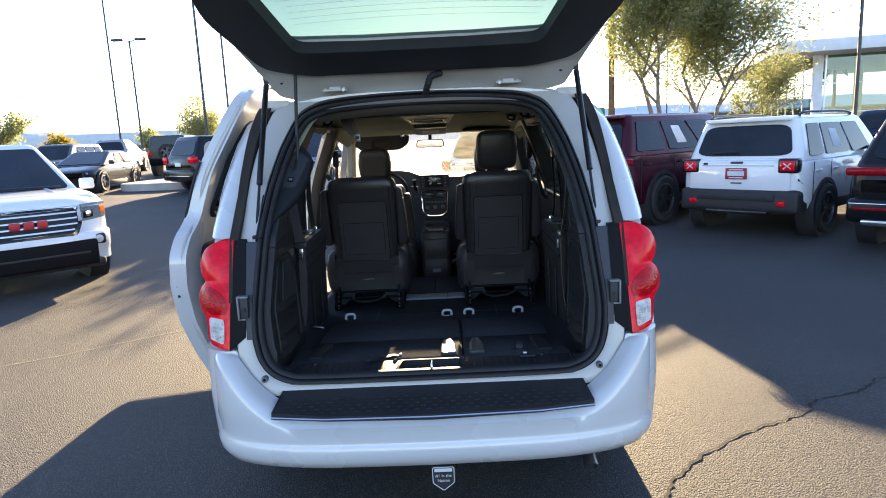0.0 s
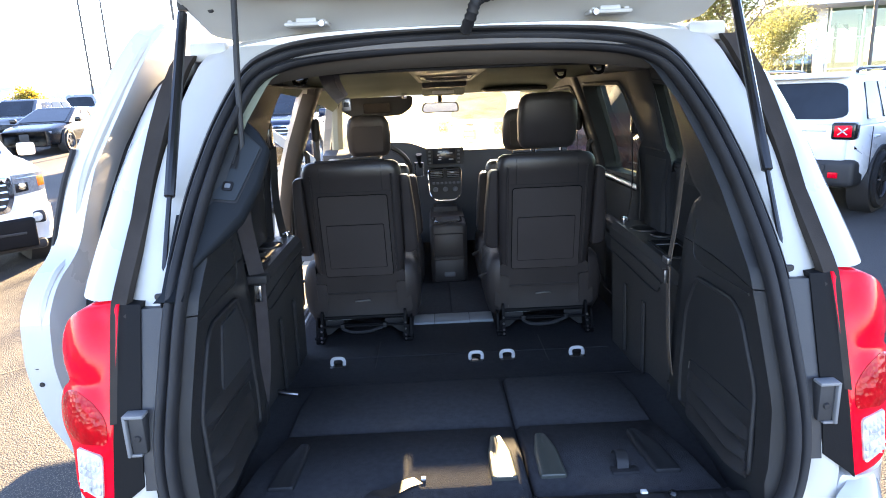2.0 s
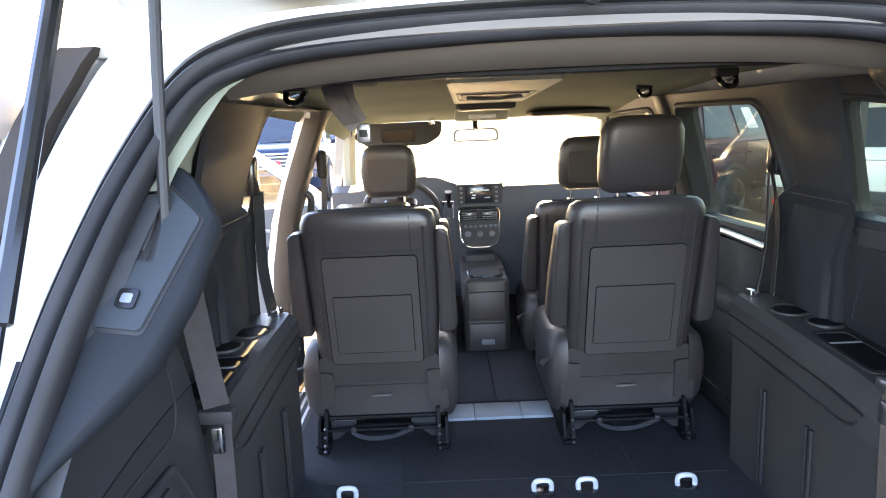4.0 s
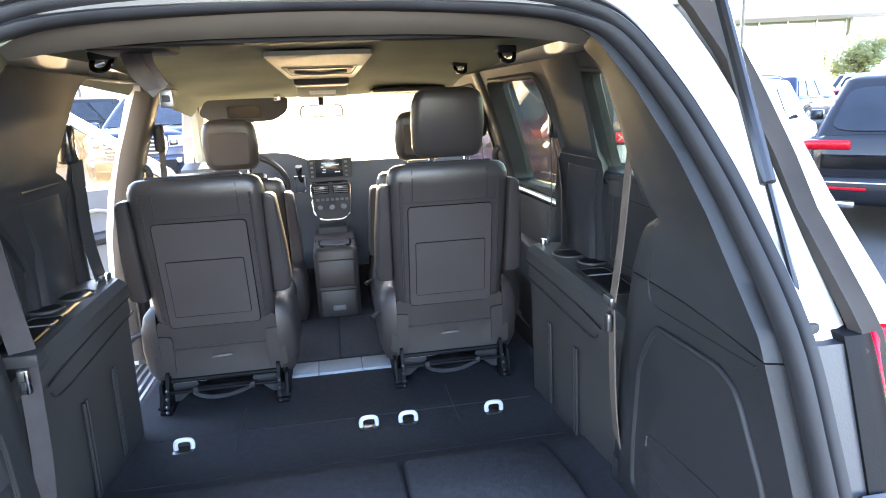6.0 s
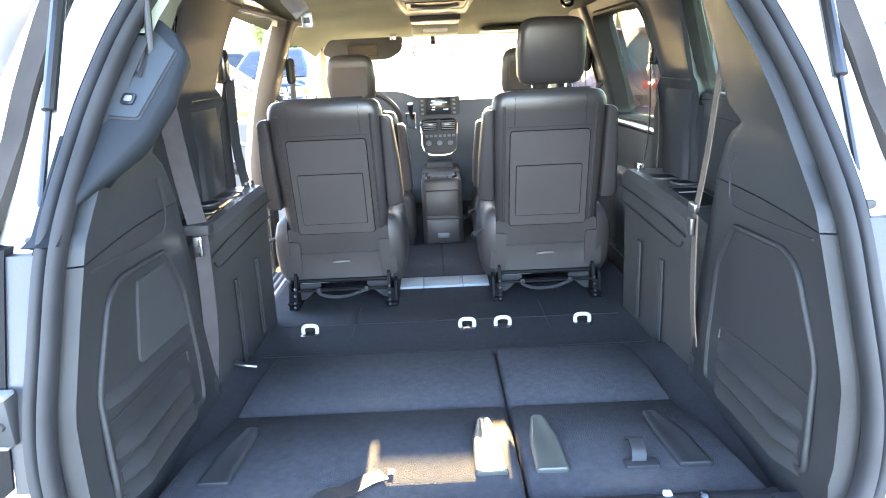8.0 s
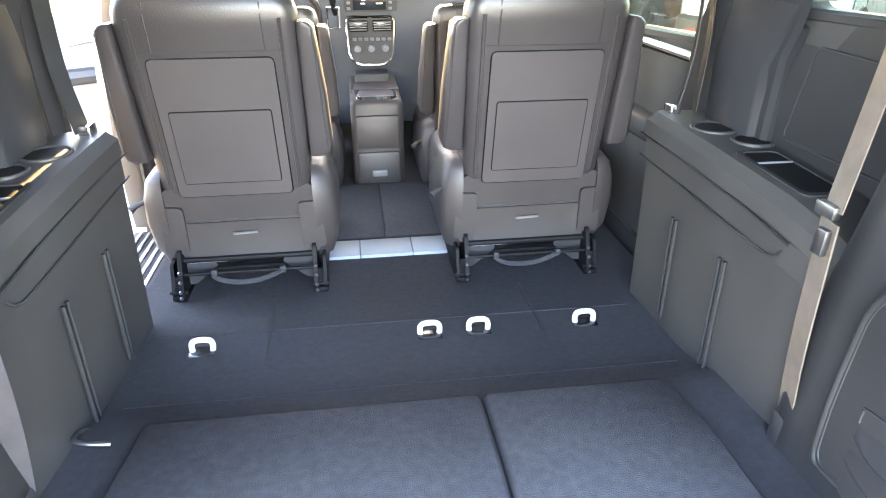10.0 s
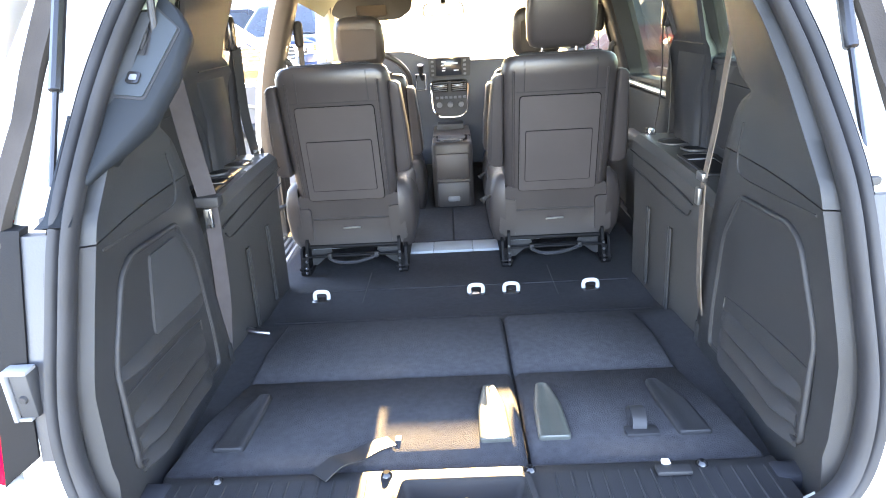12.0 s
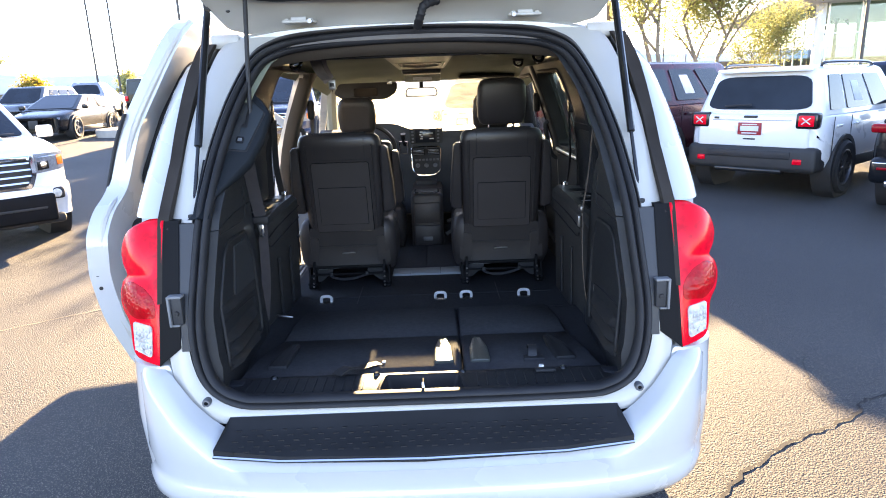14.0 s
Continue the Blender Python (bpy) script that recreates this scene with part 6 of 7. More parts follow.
part("sill_trim", tube(bmesh.new(), [(half_width(y, 1.215) - .105, y, 1.213) for y in np.linspace(1.42, 2.03, 7)], .012, 8), ALU, card, "pale strip under the window")
part("door_frame_strip", tube(bmesh.new(), [(.695, 2.085, 1.66), (.755, 2.12, 1.48), (.835, 2.165, 1.25), (.86, 2.19, .95)], .011, 8), WHITE_IN, van, "pale painted door frame edge")
# wire anchor loop beside the folded seat and the ribbed door sill
loop = thing("wire_anchor", "bare wire anchor loop on the carpet beside the ledge", "anchor loop")
part("wire", tube(bmesh.new(), curve_pts([(-.668, .90, .600), (-.674, .86, .628), (-.668, .825, .640), (-.64, .812, .640), (-.60, .815, .632)], 5), .0048, 8), STEEL, loop)
step = part("door_sill", B(-.93, -.755, 1.41, 2.05, .50, .534, bev=.008), TRIM_LOW, van, "ribbed sliding door sill plate")
for k in range(5):
    part("sill_rib", B(-.905 + k * .030, -.893 + k * .030, 1.43, 2.03, .533, .540, bev=.002), ALU, step)


# ---- parked vehicles ----
def paint(name, col, metal=0.3):
    return mat(name, col, rough=0.25, metal=metal, var=0.06, scale=1.5, bump=0.0, coat=0.15, spec=0.3)


P_WHITE = mat("white_car_paint", (0.75, 0.76, 0.77), rough=0.3, var=0.03, scale=1.5, bump=0.0, coat=1.0)
P_BLACK = paint("black_car_paint", (0.006, 0.007, 0.009), 0.0)
P_NAVY = paint("navy_car_paint", (0.018, 0.028, 0.055))
P_MAROON = paint("maroon_car_paint", (0.060, 0.008, 0.017))
P_SILVER = paint("silver_car_paint", (0.42, 0.43, 0.45), 0.6)
P_GREY = paint("grey_car_paint", (0.14, 0.15, 0.165), 0.5)
CLADDING = mat("black_cladding", (0.022, 0.022, 0.023), rough=0.6, var=0.15, scale=8, bump=0.3, bscale=300)
RIM_DARK = mat("dark_alloy", (0.09, 0.09, 0.095), rough=0.35, metal=0.8, var=0.1, bump=0.0)
PLATE_RED = mat("red_plate", (0.3, 0.012, 0.025), rough=0.4, var=0.05, bump=0.0)


def quad_pane(parent, name, c, inset, material, thick=.008, rnd=.04, label=""):
    """A pane laid on a flat four-cornered face (bl, br, tr, tl); inset = (left, right, bottom, top) shares."""
    bl, br, tr, tl = (Vector(p) for p in c)
    n = ((br - bl).cross(tl - bl)).normalized()

    def at(u, v, w):
        return bl.lerp(br, u).lerp(tl.lerp(tr, u), v) + n * w
    l, r, b, t = inset
    return part(name, prism(bmesh.new(), rounded([(l, b), (1 - r, b), (1 - r, 1 - t), (l, 1 - t)], rnd), lambda u, v, w: at(u, v, w - .004), thick), material, parent, label)


def vehicle(name, label, category, at, heading, colour, L, W, H, belt, stations, cabin, roof_in, axles, r=.35, side_panes=(), rim=ALU, cladding=False, bed=None, glass_mat=CAR_GLASS, group="parked cars", sticker=None):
    """A parked car, its rear middle on the ground at `at`; heading in degrees to the right of +y."""
    v = thing(name, label, category, group, at=pose(at[0], at[1], ground_z(at[1] + L / 2 * math.cos(radians(heading))), 0, 0, -heading))
    w = W / 2
    rings = []
    for y, k, zb, zt in stations:
        ww = w * k
        half = [(ww * .84, zb), (ww * .95, zb + .03), (ww * .99, zb + .14), (ww, zb + .34), (ww, zt - .30), (ww * .985, zt - .16), (ww * .95, zt - .05), (ww * .87, zt), (ww * .45, zt + .012)]
        rings.append([(x, y, z) for x, z in half] + [(-x, y, z) for x, z in half[::-1]])
    body = part("body", ring_loft(bmesh.new(), rings), colour, v, "", smooth=38)
    # cabin
    a0, a1, b0, b1 = cabin
    hb, ht = w * .925, w * .925 - roof_in
    bot, top = belt - .03, H - .05

    def ring(y0, y1, hw, z, rr):
        return [(p.x, p.y, z) for p in rounded([(-hw, y0), (hw, y0), (hw, y1), (-hw, y1)], rr, 4)]
    cab = part("cabin", ring_loft(bmesh.new(), [ring(a0, a1, hb, bot, .10), ring(a0 + (b0 - a0) * .5, a1 + (b1 - a1) * .5, (hb + ht) / 2 + .008, (bot + top) / 2, .10), ring(b0, b1, ht, top, .10), ring(b0 + .05, b1 - .06, ht - .06, H - .012, .12), ring(b0 + .25, b1 - .3, ht - .25, H, .15)]), colour, v, "", smooth=38)
    quad_pane(cab, "rear_window", [(-hb + .0, a0, bot), (hb, a0, bot), (ht, b0, top), (-ht, b0, top)], (.075, .075, .12, .13), glass_mat, .02, .16, "dark rear window")
    quad_pane(cab, "windscreen", [(hb, a1, bot), (-hb, a1, bot), (-ht, b1, top), (ht, b1, top)], (.06, .06, .08, .06), glass_mat, .02, .05, "windscreen")
    for sx in (1, -1):
        for f0, f1 in side_panes:
            c = [(sx * hb, a0, bot), (sx * hb, a1, bot), (sx * ht, b1, top), (sx * ht, b0, top)]
            if sx < 0:
                c = [c[1], c[0], c[3], c[2]]
                f = (1 - f1, f0)
            else:
                f = (f0, 1 - f1)
            quad_pane(cab, "side_window", c, (f[0], f[1], .10, .13), glass_mat, .022, .03, "dark side window")
            if sticker is not None and side_panes[sticker] == (f0, f1):
                k = (1 - f[0] - f[1]) * .33
                quad_pane(cab, "window_sticker", c, (f[0] + k, f[1] + k, .25, .28), INK_PALE, .026, .01, "white window sticker")
        part("mirror", B(sx * (w + .10) - .09, sx * (w + .10) + .09, a1 - .42, a1 - .30, belt - .02, belt + .13, bev=.03), colour if not cladding else BLACK, v)
        for y in axles:
            m = Matrix.Translation((sx * (w - .115), y, r)) @ Matrix.Rotation(0 if sx > 0 else math.pi, 4, "Z")
            part("wheel_arch", lathe(bmesh.new(), [(r * 1.04, .118), (r * 1.06, .135), (r * 1.22, .135), (r * 1.24, .10), (r * 1.24, -.1), (0, -.12), (0, .114), (r * 1.04, .114)], 28, m), CLADDING if cladding else BLACKM, body)
            wheel(v, Matrix.Translation((sx * (w - .062), y, r)) @ Matrix.Rotation(0 if sx > 0 else math.pi, 4, "Z"), r, .23, 5, rim)
        for f0, f1 in side_panes[:2]:
            yy = a0 + (a1 - a0) * (f0 + .03)
            part("door_handle", B(sx * (w - .002) - .014, sx * (w - .002) + .014, yy, yy + .16, belt - .19, belt - .16, bev=.008), colour, body)
            part("door_gap", B(sx * w * .997 - .004, sx * w * .997 + .004, yy - .10, yy - .092, .45, belt - .05), BLACKM, body)
        part("sill", B(sx * w * .97 - .03, sx * w * .97 + .03, axles[0] + r * 1.2, axles[1] - r * 1.2, stations[3][2] - .02, stations[3][2] + .13, bev=.02), CLADDING, body)
    if bed:
        y0, y1, z = bed
        part("cargo_bed", B(-w * .78, w * .78, y0, y1, z - .02, z + .022, bev=.01), BLACKM, body, "dark open cargo bed")
    return v


def lamp(v, name, x0, x1, y0, y1, z0, z1, m, label="", bev=.02):
    return part(name, B(x0, x1, y0, y1, z0, z1, bev=bev, seg=3), m, v, label)


def suv_stations(L, zt, hood, zb=.30, nose=.9):
    return [(0, .80, zb + .22, zt - .04), (.03, .90, zb + .12, zt), (.12, .97, zb + .02, zt), (.45, 1.0, zb - .02, zt), (L * .5, 1.0, zb - .04, zt), (L * .70, 1.0, zb - .04, zt - .01), (L * .76, .995, zb - .03, hood + .05), (L * .88, .98, zb, hood), (L - .22, .93, zb + .0, hood - .05), (L - .06, .84, zb + .05, hood - .14), (L, .74, zb + .14, hood - .30)]


def red_plate(v, y, z, facing=-1):
    p = lamp(v, "dealer_plate", -.155, .155, y - .006, y + .006, z - .08, z + .08, PLATE_RED, "red dealer plate with white lettering", .004)
    bm = bmesh.new()
    box(bm, -.12, .12, y + facing * .009 - .002, y + facing * .009 + .002, z - .03, z + .035)
    box(bm, -.10, .10, y + facing * .009 - .002, y + facing * .009 + .002, z - .065, z - .05)
    box(bm, -.10, .10, y + facing * .009 - .002, y + facing * .009 + .002, z + .05, z + .062)
    part("plate_print", bm, INK_PALE, p, smooth=0)


ROW_TURN = 51.0


def small_suv(at, heading, label):
    v = vehicle("parked_suv", label, "car", at, heading, P_WHITE, 4.23, 1.80, 1.67, 1.08, suv_stations(4.23, 1.08, 1.02, .36), (.10, 3.25, .30, 2.55), .15, (.74, 3.31), .355, ((.07, .23), (.26, .55), (.58, .83)), RIM_DARK, cladding=True, sticker=1)
    part("tailgate", B(-.74, .74, -.03, .06, .62, 1.07, bev=.05, seg=3), P_WHITE, v, "white tailgate")
    part("rear_bumper", B(-.86, .86, -.06, .30, .33, .66, bev=.07, seg=3), CLADDING, v, "black plastic rear bumper")
    part("bumper_insert", B(-.55, .55, -.075, -.04, .50, .60, bev=.015), BLACKM, v)
    part("skid_plate", B(-.45, .45, -.05, .1, .30, .36, bev=.02), BLACK, v)
    part("spoiler", B(-.60, .60, .16, .36, 1.60, 1.655, bev=.02), P_WHITE, v)
    part("tailgate_crease", B(-.52, .52, -.036, .02, .985, .998, bev=.004), P_SILVER, v)
    part("badge", B(-.09, .09, -.042, .0, 1.02, 1.052, bev=.01), BLACK, v, "dark brand badge")
    part("badge", B(-.50, -.43, -.04, .0, 1.005, 1.035, bev=.006), BLACK, v)
    part("gate_handle", B(-.08, .08, -.038, .02, .735, .755, bev=.004), BLACKM, v)
    for sx in (1, -1):
        tl = lamp(v, "tail_lamp", sx * .70 - .13, sx * .70 + .13, -.05, .12, .89, 1.09, BLACK, "black-framed red tail lamp", .03)
        part("lamp_lens", B(sx * .70 - .095, sx * .70 + .095, -.058, .02, .92, 1.06, bev=.015), RED_LENS, tl)
        bm = bmesh.new()
        for a in (1, -1):
            tube(bm, [(sx * .70 - .05, -.060, .99 - a * .04), (sx * .70 + .05, -.060, .99 + a * .04)], .008, 6)
        part("lamp_cross", bm, CLEAR_LENS, tl)
        lamp(v, "reflector", sx * .64 - .055, sx * .64 + .055, -.075, -.03, .44, .51, RED_LENS, "red bumper reflector", .012)
        part("roof_rail", tube(bmesh.new(), curve_pts([(sx * .62, .45, 1.645), (sx * .64, .6, 1.705), (sx * .64, 2.0, 1.71), (sx * .62, 2.3, 1.65)], 4), .02, 8), BLACK, v, "black roof rail")
    part("wiper", tube(bmesh.new(), [(-.05, .07, 1.19), (-.42, .085, 1.17)], .012, 6), BLACKM, v)
    part("antenna", tube(bmesh.new(), [(.1, .5, 1.67), (.1, .42, 1.95)], .004, 5), BLACKM, v)
    red_plate(v, -.042, .88)
    return v


REN = (4.30, 6.65)
small_suv(REN, ROW_TURN, "white compact SUV with black lower bumper and red dealer plate")
# three-row maroon SUV beside it
v = vehicle("parked_suv", "dark maroon three-row SUV parked askew in the row", "car", (2.31, 8.07), ROW_TURN, P_MAROON, 5.1, 1.92, 1.80, 1.16, suv_stations(5.1, 1.16, 1.12, .34), (.12, 4.0, .42, 3.05), .20, (1.0, 4.04), .39, ((.06, .27), (.31, .55), (.585, .82)), RIM_DARK, sticker=1)
for sx in (1, -1):
    lamp(v, "tail_lamp", sx * .78 - .16, sx * .78 + .16, -.03, .20, .98, 1.10, DEEP_RED, "red tail lamp", .03)
part("rear_bumper", B(-.90, .90, -.07, .30, .42, .76, bev=.08, seg=3), P_MAROON, v)
part("roof_spoiler", B(-.62, .62, .26, .5, 1.72, 1.77, bev=.02), P_MAROON, v)
# black SUV at the edge
v = vehicle("parked_suv", "black SUV with wide red tail lamps", "car", (5.60, 4.62), ROW_TURN, P_BLACK, 4.7, 1.86, 1.68, 1.07, suv_stations(4.7, 1.07, 1.02, .32), (.10, 3.6, .45, 2.85), .19, (.95, 3.74), .37, ((.07, .26), (.3, .55), (.585, .83)), RIM_DARK)
for sx in (1, -1):
    lamp(v, "tail_lamp", sx * .70 - .22, sx * .70 + .22, -.03, .22, .93, 1.03, DEEP_RED, "wide red tail lamp", .03)
    lamp(v, "reflector", sx * .55 - .25, sx * .55 + .25, -.075, -.04, .52, .55, DEEP_RED, "red reflector strip", .008)
    part("exhaust_trim", B(sx * .55 - .16, sx * .55 + .16, -.07, -.02, .33, .40, bev=.015), CHROME, v)
part("rear_bumper", B(-.89, .89, -.06, .3, .36, .66, bev=.07, seg=3), P_BLACK, v)
part("bumper_strip", B(-.85, .85, -.068, -.03, .585, .605, bev=.006), CHROME, v)


def pickup(at, heading, label, colour):
    L = 5.4
    st = [(0, .93, .52, 1.10), (.05, .97, .45, 1.12), (.4, 1.0, .42, 1.12), (1.75, 1.0, .40, 1.12), (1.8, 1.0, .40, 1.12), (3.6, 1.0, .40, 1.13), (3.75, 1.0, .40, 1.15), (3.95, .995, .40, 1.165), (4.5, .99, .40, 1.16), (4.9, .98, .42, 1.14), (5.02, .965, .42, 1.12), (5.10, .90, .44, 1.08), (5.12, .84, .48, 1.0)]
    v = vehicle("pickup_truck", label, "pickup truck", at, heading, colour, L, 1.90, 1.80, 1.15, st, (1.72, 4.30, 1.95, 3.30), .25, (1.15, 4.42), .40, ((.06, .40), (.44, .80)), ALU, bed=(.12, 1.66, 1.12))
    # bumper bent round the nose
    rings = []
    for k in range(-10, 11):
        u = k / 10
        x, y = .93 * math.sin(u * 1.35) / math.sin(1.35), 5.47 - .30 * abs(u) ** 3.2
        rings.append([(x, y - .22, .66), (x, y - .05, .665), (x, y - .01, .64), (x, y, .58), (x, y - .015, .47), (x, y - .06, .42), (x, y - .07, .30), (x, y - .22, .27)])
    bp = part("front_bumper", ring_loft(bmesh.new(), rings), colour, v, "body-coloured front bumper", smooth=50)
    part("lower_intake", B(-.70, .70, 5.33, 5.482, .27, .578, bev=.03, seg=3), RECESS, bp, "black lower intake")
    part("intake_bar", B(-.60, .60, 5.46, 5.490, .415, .440, bev=.006), CLADDING, bp)
    part("valance", B(-.80, .80, 5.02, 5.38, .22, .33, bev=.04, seg=2), BLACKM, v, "black lower valance")
    # rounded nose panel carrying grille and lamps
    def nose(x):
        return 5.42 - .36 * abs(x / .93) ** 3.4
    rings = []
    for x in np.linspace(-.93, .93, 33):
        y, drop = nose(x), .05 * (x / .93) ** 4
        rings.append([(x * .97, y - .55, 1.150 - drop), (x * .975, y - .30, 1.128 - drop), (x * .985, y - .14, 1.098 - drop), (x * .995, y - .05, 1.060 - drop), (x, y - .008, 1.015), (x, y - .012, .62), (x * .97, y - .3, .60)])
    part("nose_panel", ring_loft(bmesh.new(), rings), colour, v, "rounded bonnet front", smooth=60)

    # grille with a chrome surround
    def face(u, z, w):
        return (u, nose(u) - .05 * max(0, z - .80) + w, z)
    g_out = rounded([(-.50, .635), (-.575, .80), (-.565, 1.005), (.565, 1.005), (.575, .80), (.50, .635)], .05)
    g_in = rounded([(-.465, .675), (-.53, .80), (-.52, .965), (.52, .965), (.53, .80), (.465, .675)], .04)
    g = part("grille", sheet(g_out, [g_in], lambda u, z: face(u, z, .055), lambda u, z: face(u, z, -.03), .08), CHROME, v, "chrome framed grille", smooth=40)
    part("grille_mesh", sheet(g_in, [], lambda u, z: face(u, z, .012), lambda u, z: face(u, z, -.03), .08), BLACKM, g)
    for z in (.715, .785, .855, .925):
        h_ = lerp(z, [.675, .80, .965], [.455, .52, .51])
        part("grille_bar", ribbon(bmesh.new(), [face(u, z, .032) for u in np.linspace(-h_, h_, 13)], .019, .022, (0, -.3, 1)), CHROME, g, "chrome grille bar")
    bm = bmesh.new()
    for x in (-.14, 0, .14):
        box(bm, x - .055, x + .055, 5.455, 5.478, .775, .865, bev=.01)
    part("brand_badge", bm, INK_RED, g, "red brand badge blocks")
    for sx in (1, -1):
        def lamp_band(x0, x1, z0, z1, w):
            return ring_loft(bmesh.new(), [[(sx * x, nose(x) + w - .004, z0 + .05 * (x - .58)), (sx * x, nose(x) + w + .006, (z0 + z1) / 2), (sx * x, nose(x) + w - .012, z1), (sx * x * .96, nose(x) - .1, z1 - .01), (sx * x * .96, nose(x) - .1, z0 + .02)] for x in np.linspace(x0, x1, 10)])
        hl = part("headlamp", lamp_band(.585, .928, .80, 1.012, .018), HEADLAMP, v, "clear headlamp with amber corner", smooth=50)
        part("lamp_bezel", lamp_band(.60, .73, .83, .955, .024), BLACK, hl, "dark lamp bezel", smooth=50)
        part("lamp_bezel", lamp_band(.62, .84, .965, .985, .026), CHROME, hl, smooth=50)
        part("projector", lathe(bmesh.new(), [(0, .03), (.035, .025), (.043, 0), (.047, -.02)], 18, Matrix.Translation((sx * .665, nose(.665) + .018, .89)) @ Matrix.Rotation(math.pi / 2, 4, "Z")), CHROME, hl)
        part("amber_lens", lamp_band(.84, .918, .85, .975, .026), AMBER_LENS, hl, "amber corner lens", smooth=50)
        fg = lamp(v, "fog_lamp", sx * .735 - .085, sx * .735 + .085, 5.30, 5.405, .50, .63, BLACKM, "round fog lamp in a black recess", .03)
        part("fog_glass", lathe(bmesh.new(), [(0, .014), (.04, .010), (.050, 0)], 16, Matrix.Translation((sx * .735, 5.405, .565)) @ Matrix.Rotation(math.pi / 2, 4, "Z")), CLEAR_LENS, fg)
        lamp(v, "tail_lamp", sx * .86 - .08, sx * .86 + .08, -.02, .10, .78, 1.08, RED_LENS, "red tail lamp", .02)
        part("hood_ridge", tube(bmesh.new(), [(sx * .40, 5.2, 1.085), (sx * .43, 4.8, 1.145), (sx * .47, 4.25, 1.165)], [.012, .028, .03], 8), colour, v)
    part("wiper", tube(bmesh.new(), [(-.65, 4.27, 1.20), (.1, 4.22, 1.215)], .012, 6), BLACKM, v)
    part("tailgate", B(-.74, .74, -.03, .03, .62, 1.10, bev=.02), colour, v)
    part("rear_bumper", B(-.88, .88, -.14, .1, .48, .62, bev=.03), CHROME, v)
    return v


def nose_at(at, heading, L):
    """The rear middle of a vehicle whose nose stands at `at`."""
    h = radians(heading)
    return (at[0] - L * math.sin(h), at[1] - L * math.cos(h))


pickup(nose_at((-4.8, 4.8), 136, 5.4), 136, "white pickup truck with a chrome barred grille", P_WHITE)
pickup(nose_at((-3.5, 11.6), 178, 5.4), 178, "dark blue pickup truck with a chrome grille", P_NAVY)
pickup((-17.2, 29.2), -10, "silver pickup truck seen from its tailgate", P_SILVER)
pickup(nose_at((-7.6, 20.4), 176, 5.4), 176, "white pickup truck in the far row", P_WHITE)


def sedan(at, heading, label, colour):
    L = 4.7
    st = [(0, .78, .45, .92), (.05, .88, .35, .98), (.2, .96, .27, 1.0), (.6, 1.0, .24, 1.0), (2.3, 1.0, .22, .97), (3.2, 1.0, .22, .96), (3.5, .99, .23, .92), (4.2, .95, .25, .80), (4.55, .86, .27, .72), (4.66, .78, .30, .64), (4.7, .70, .36, .56)]
    v = vehicle("sedan", label, "car", at, heading, colour, L, 1.86, 1.43, .96, st, (.30, 3.55, 1.05, 2.45), .20, (.95, 3.78), .34, ((.17, .40), (.43, .70)), P_GREY, sticker=0)
    part("front_grille", B(-.16, .16, 4.62, 4.715, .36, .64, bev=.04), BLACKM, v)
    part("front_splitter", B(-.7, .7, 4.45, 4.68, .22, .32, bev=.04), BLACK, v)
    for sx in (1, -1):
        lamp(v, "headlamp", sx * .60 - .17, sx * .60 + .17, 4.28, 4.58, .60, .70, HEADLAMP, "slim headlamp", .03)
        lamp(v, "tail_lamp", sx * .60 - .2, sx * .60 + .2, -.01, .15, .82, .90, RED_LENS, "slim tail lamp", .02)
    return v


sedan(nose_at((-12.9, 18.9), 175, 4.7), 175, "black sports sedan on dark wheels", P_BLACK)
v = vehicle("parked_suv", "dark grey SUV standing behind the sedan", "car", nose_at((-16.4, 22.8), 176, 4.8), 176, P_GREY, 4.8, 1.9, 1.72, 1.08, suv_stations(4.8, 1.08, 1.03), (.15, 3.7, .45, 2.9), .18, (.95, 3.8), .37, ((.07, .26), (.3, .55), (.585, .83)), ALU)
for sx in (1, -1):
    lamp(v, "headlamp", sx * .66 - .16, sx * .66 + .16, 4.45, 4.7, .78, .92, HEADLAMP, "headlamp", .03)
v = vehicle("parked_suv", "black large SUV with red tail lamps", "car", (-8.5, 17.9), 40, P_BLACK, 5.05, 2.0, 1.78, 1.12, suv_stations(5.05, 1.12, 1.08), (.12, 3.9, .42, 3.0), .19, (1.0, 4.0), .39, ((.06, .27), (.31, .55), (.585, .82)), RIM_DARK)
for sx in (1, -1):
    lamp(v, "tail_lamp", sx * .82 - .14, sx * .82 + .14, -.03, .2, .92, 1.12, RED_LENS, "red tail lamp", .03)
part("plate", B(-.18, .18, -.02, .01, .82, .94, bev=.006), WHITE_PLASTIC, v)
part("rear_bumper", B(-.95, .95, -.08, .3, .36, .72, bev=.07, seg=3), P_BLACK, v)
part("bumper_strip", B(-.8, .8, -.09, -.05, .50, .53, bev=.006), CHROME, v)
v = vehicle("offroad_car", "dark boxy off-road car with a spare wheel on its tail", "car", (-13.0, 27.5), -5, P_BLACK, 4.5, 1.87, 1.86, 1.15, [(0, .92, .5, 1.15), (.04, .96, .45, 1.15), (.3, 1, .45, 1.15), (1.5, 1, .45, 1.15), (2.6, 1, .45, 1.15), (2.9, .98, .45, 1.15), (3.1, .9, .45, 1.14), (4.2, .82, .5, 1.10), (4.4, .78, .5, 1.05), (4.5, .7, .6, .9)], (.05, 2.9, .10, 2.6), .08, (.85, 3.6), .42, ((.05, .3), (.34, .62), (.65, .93)), RIM_DARK, cladding=True)
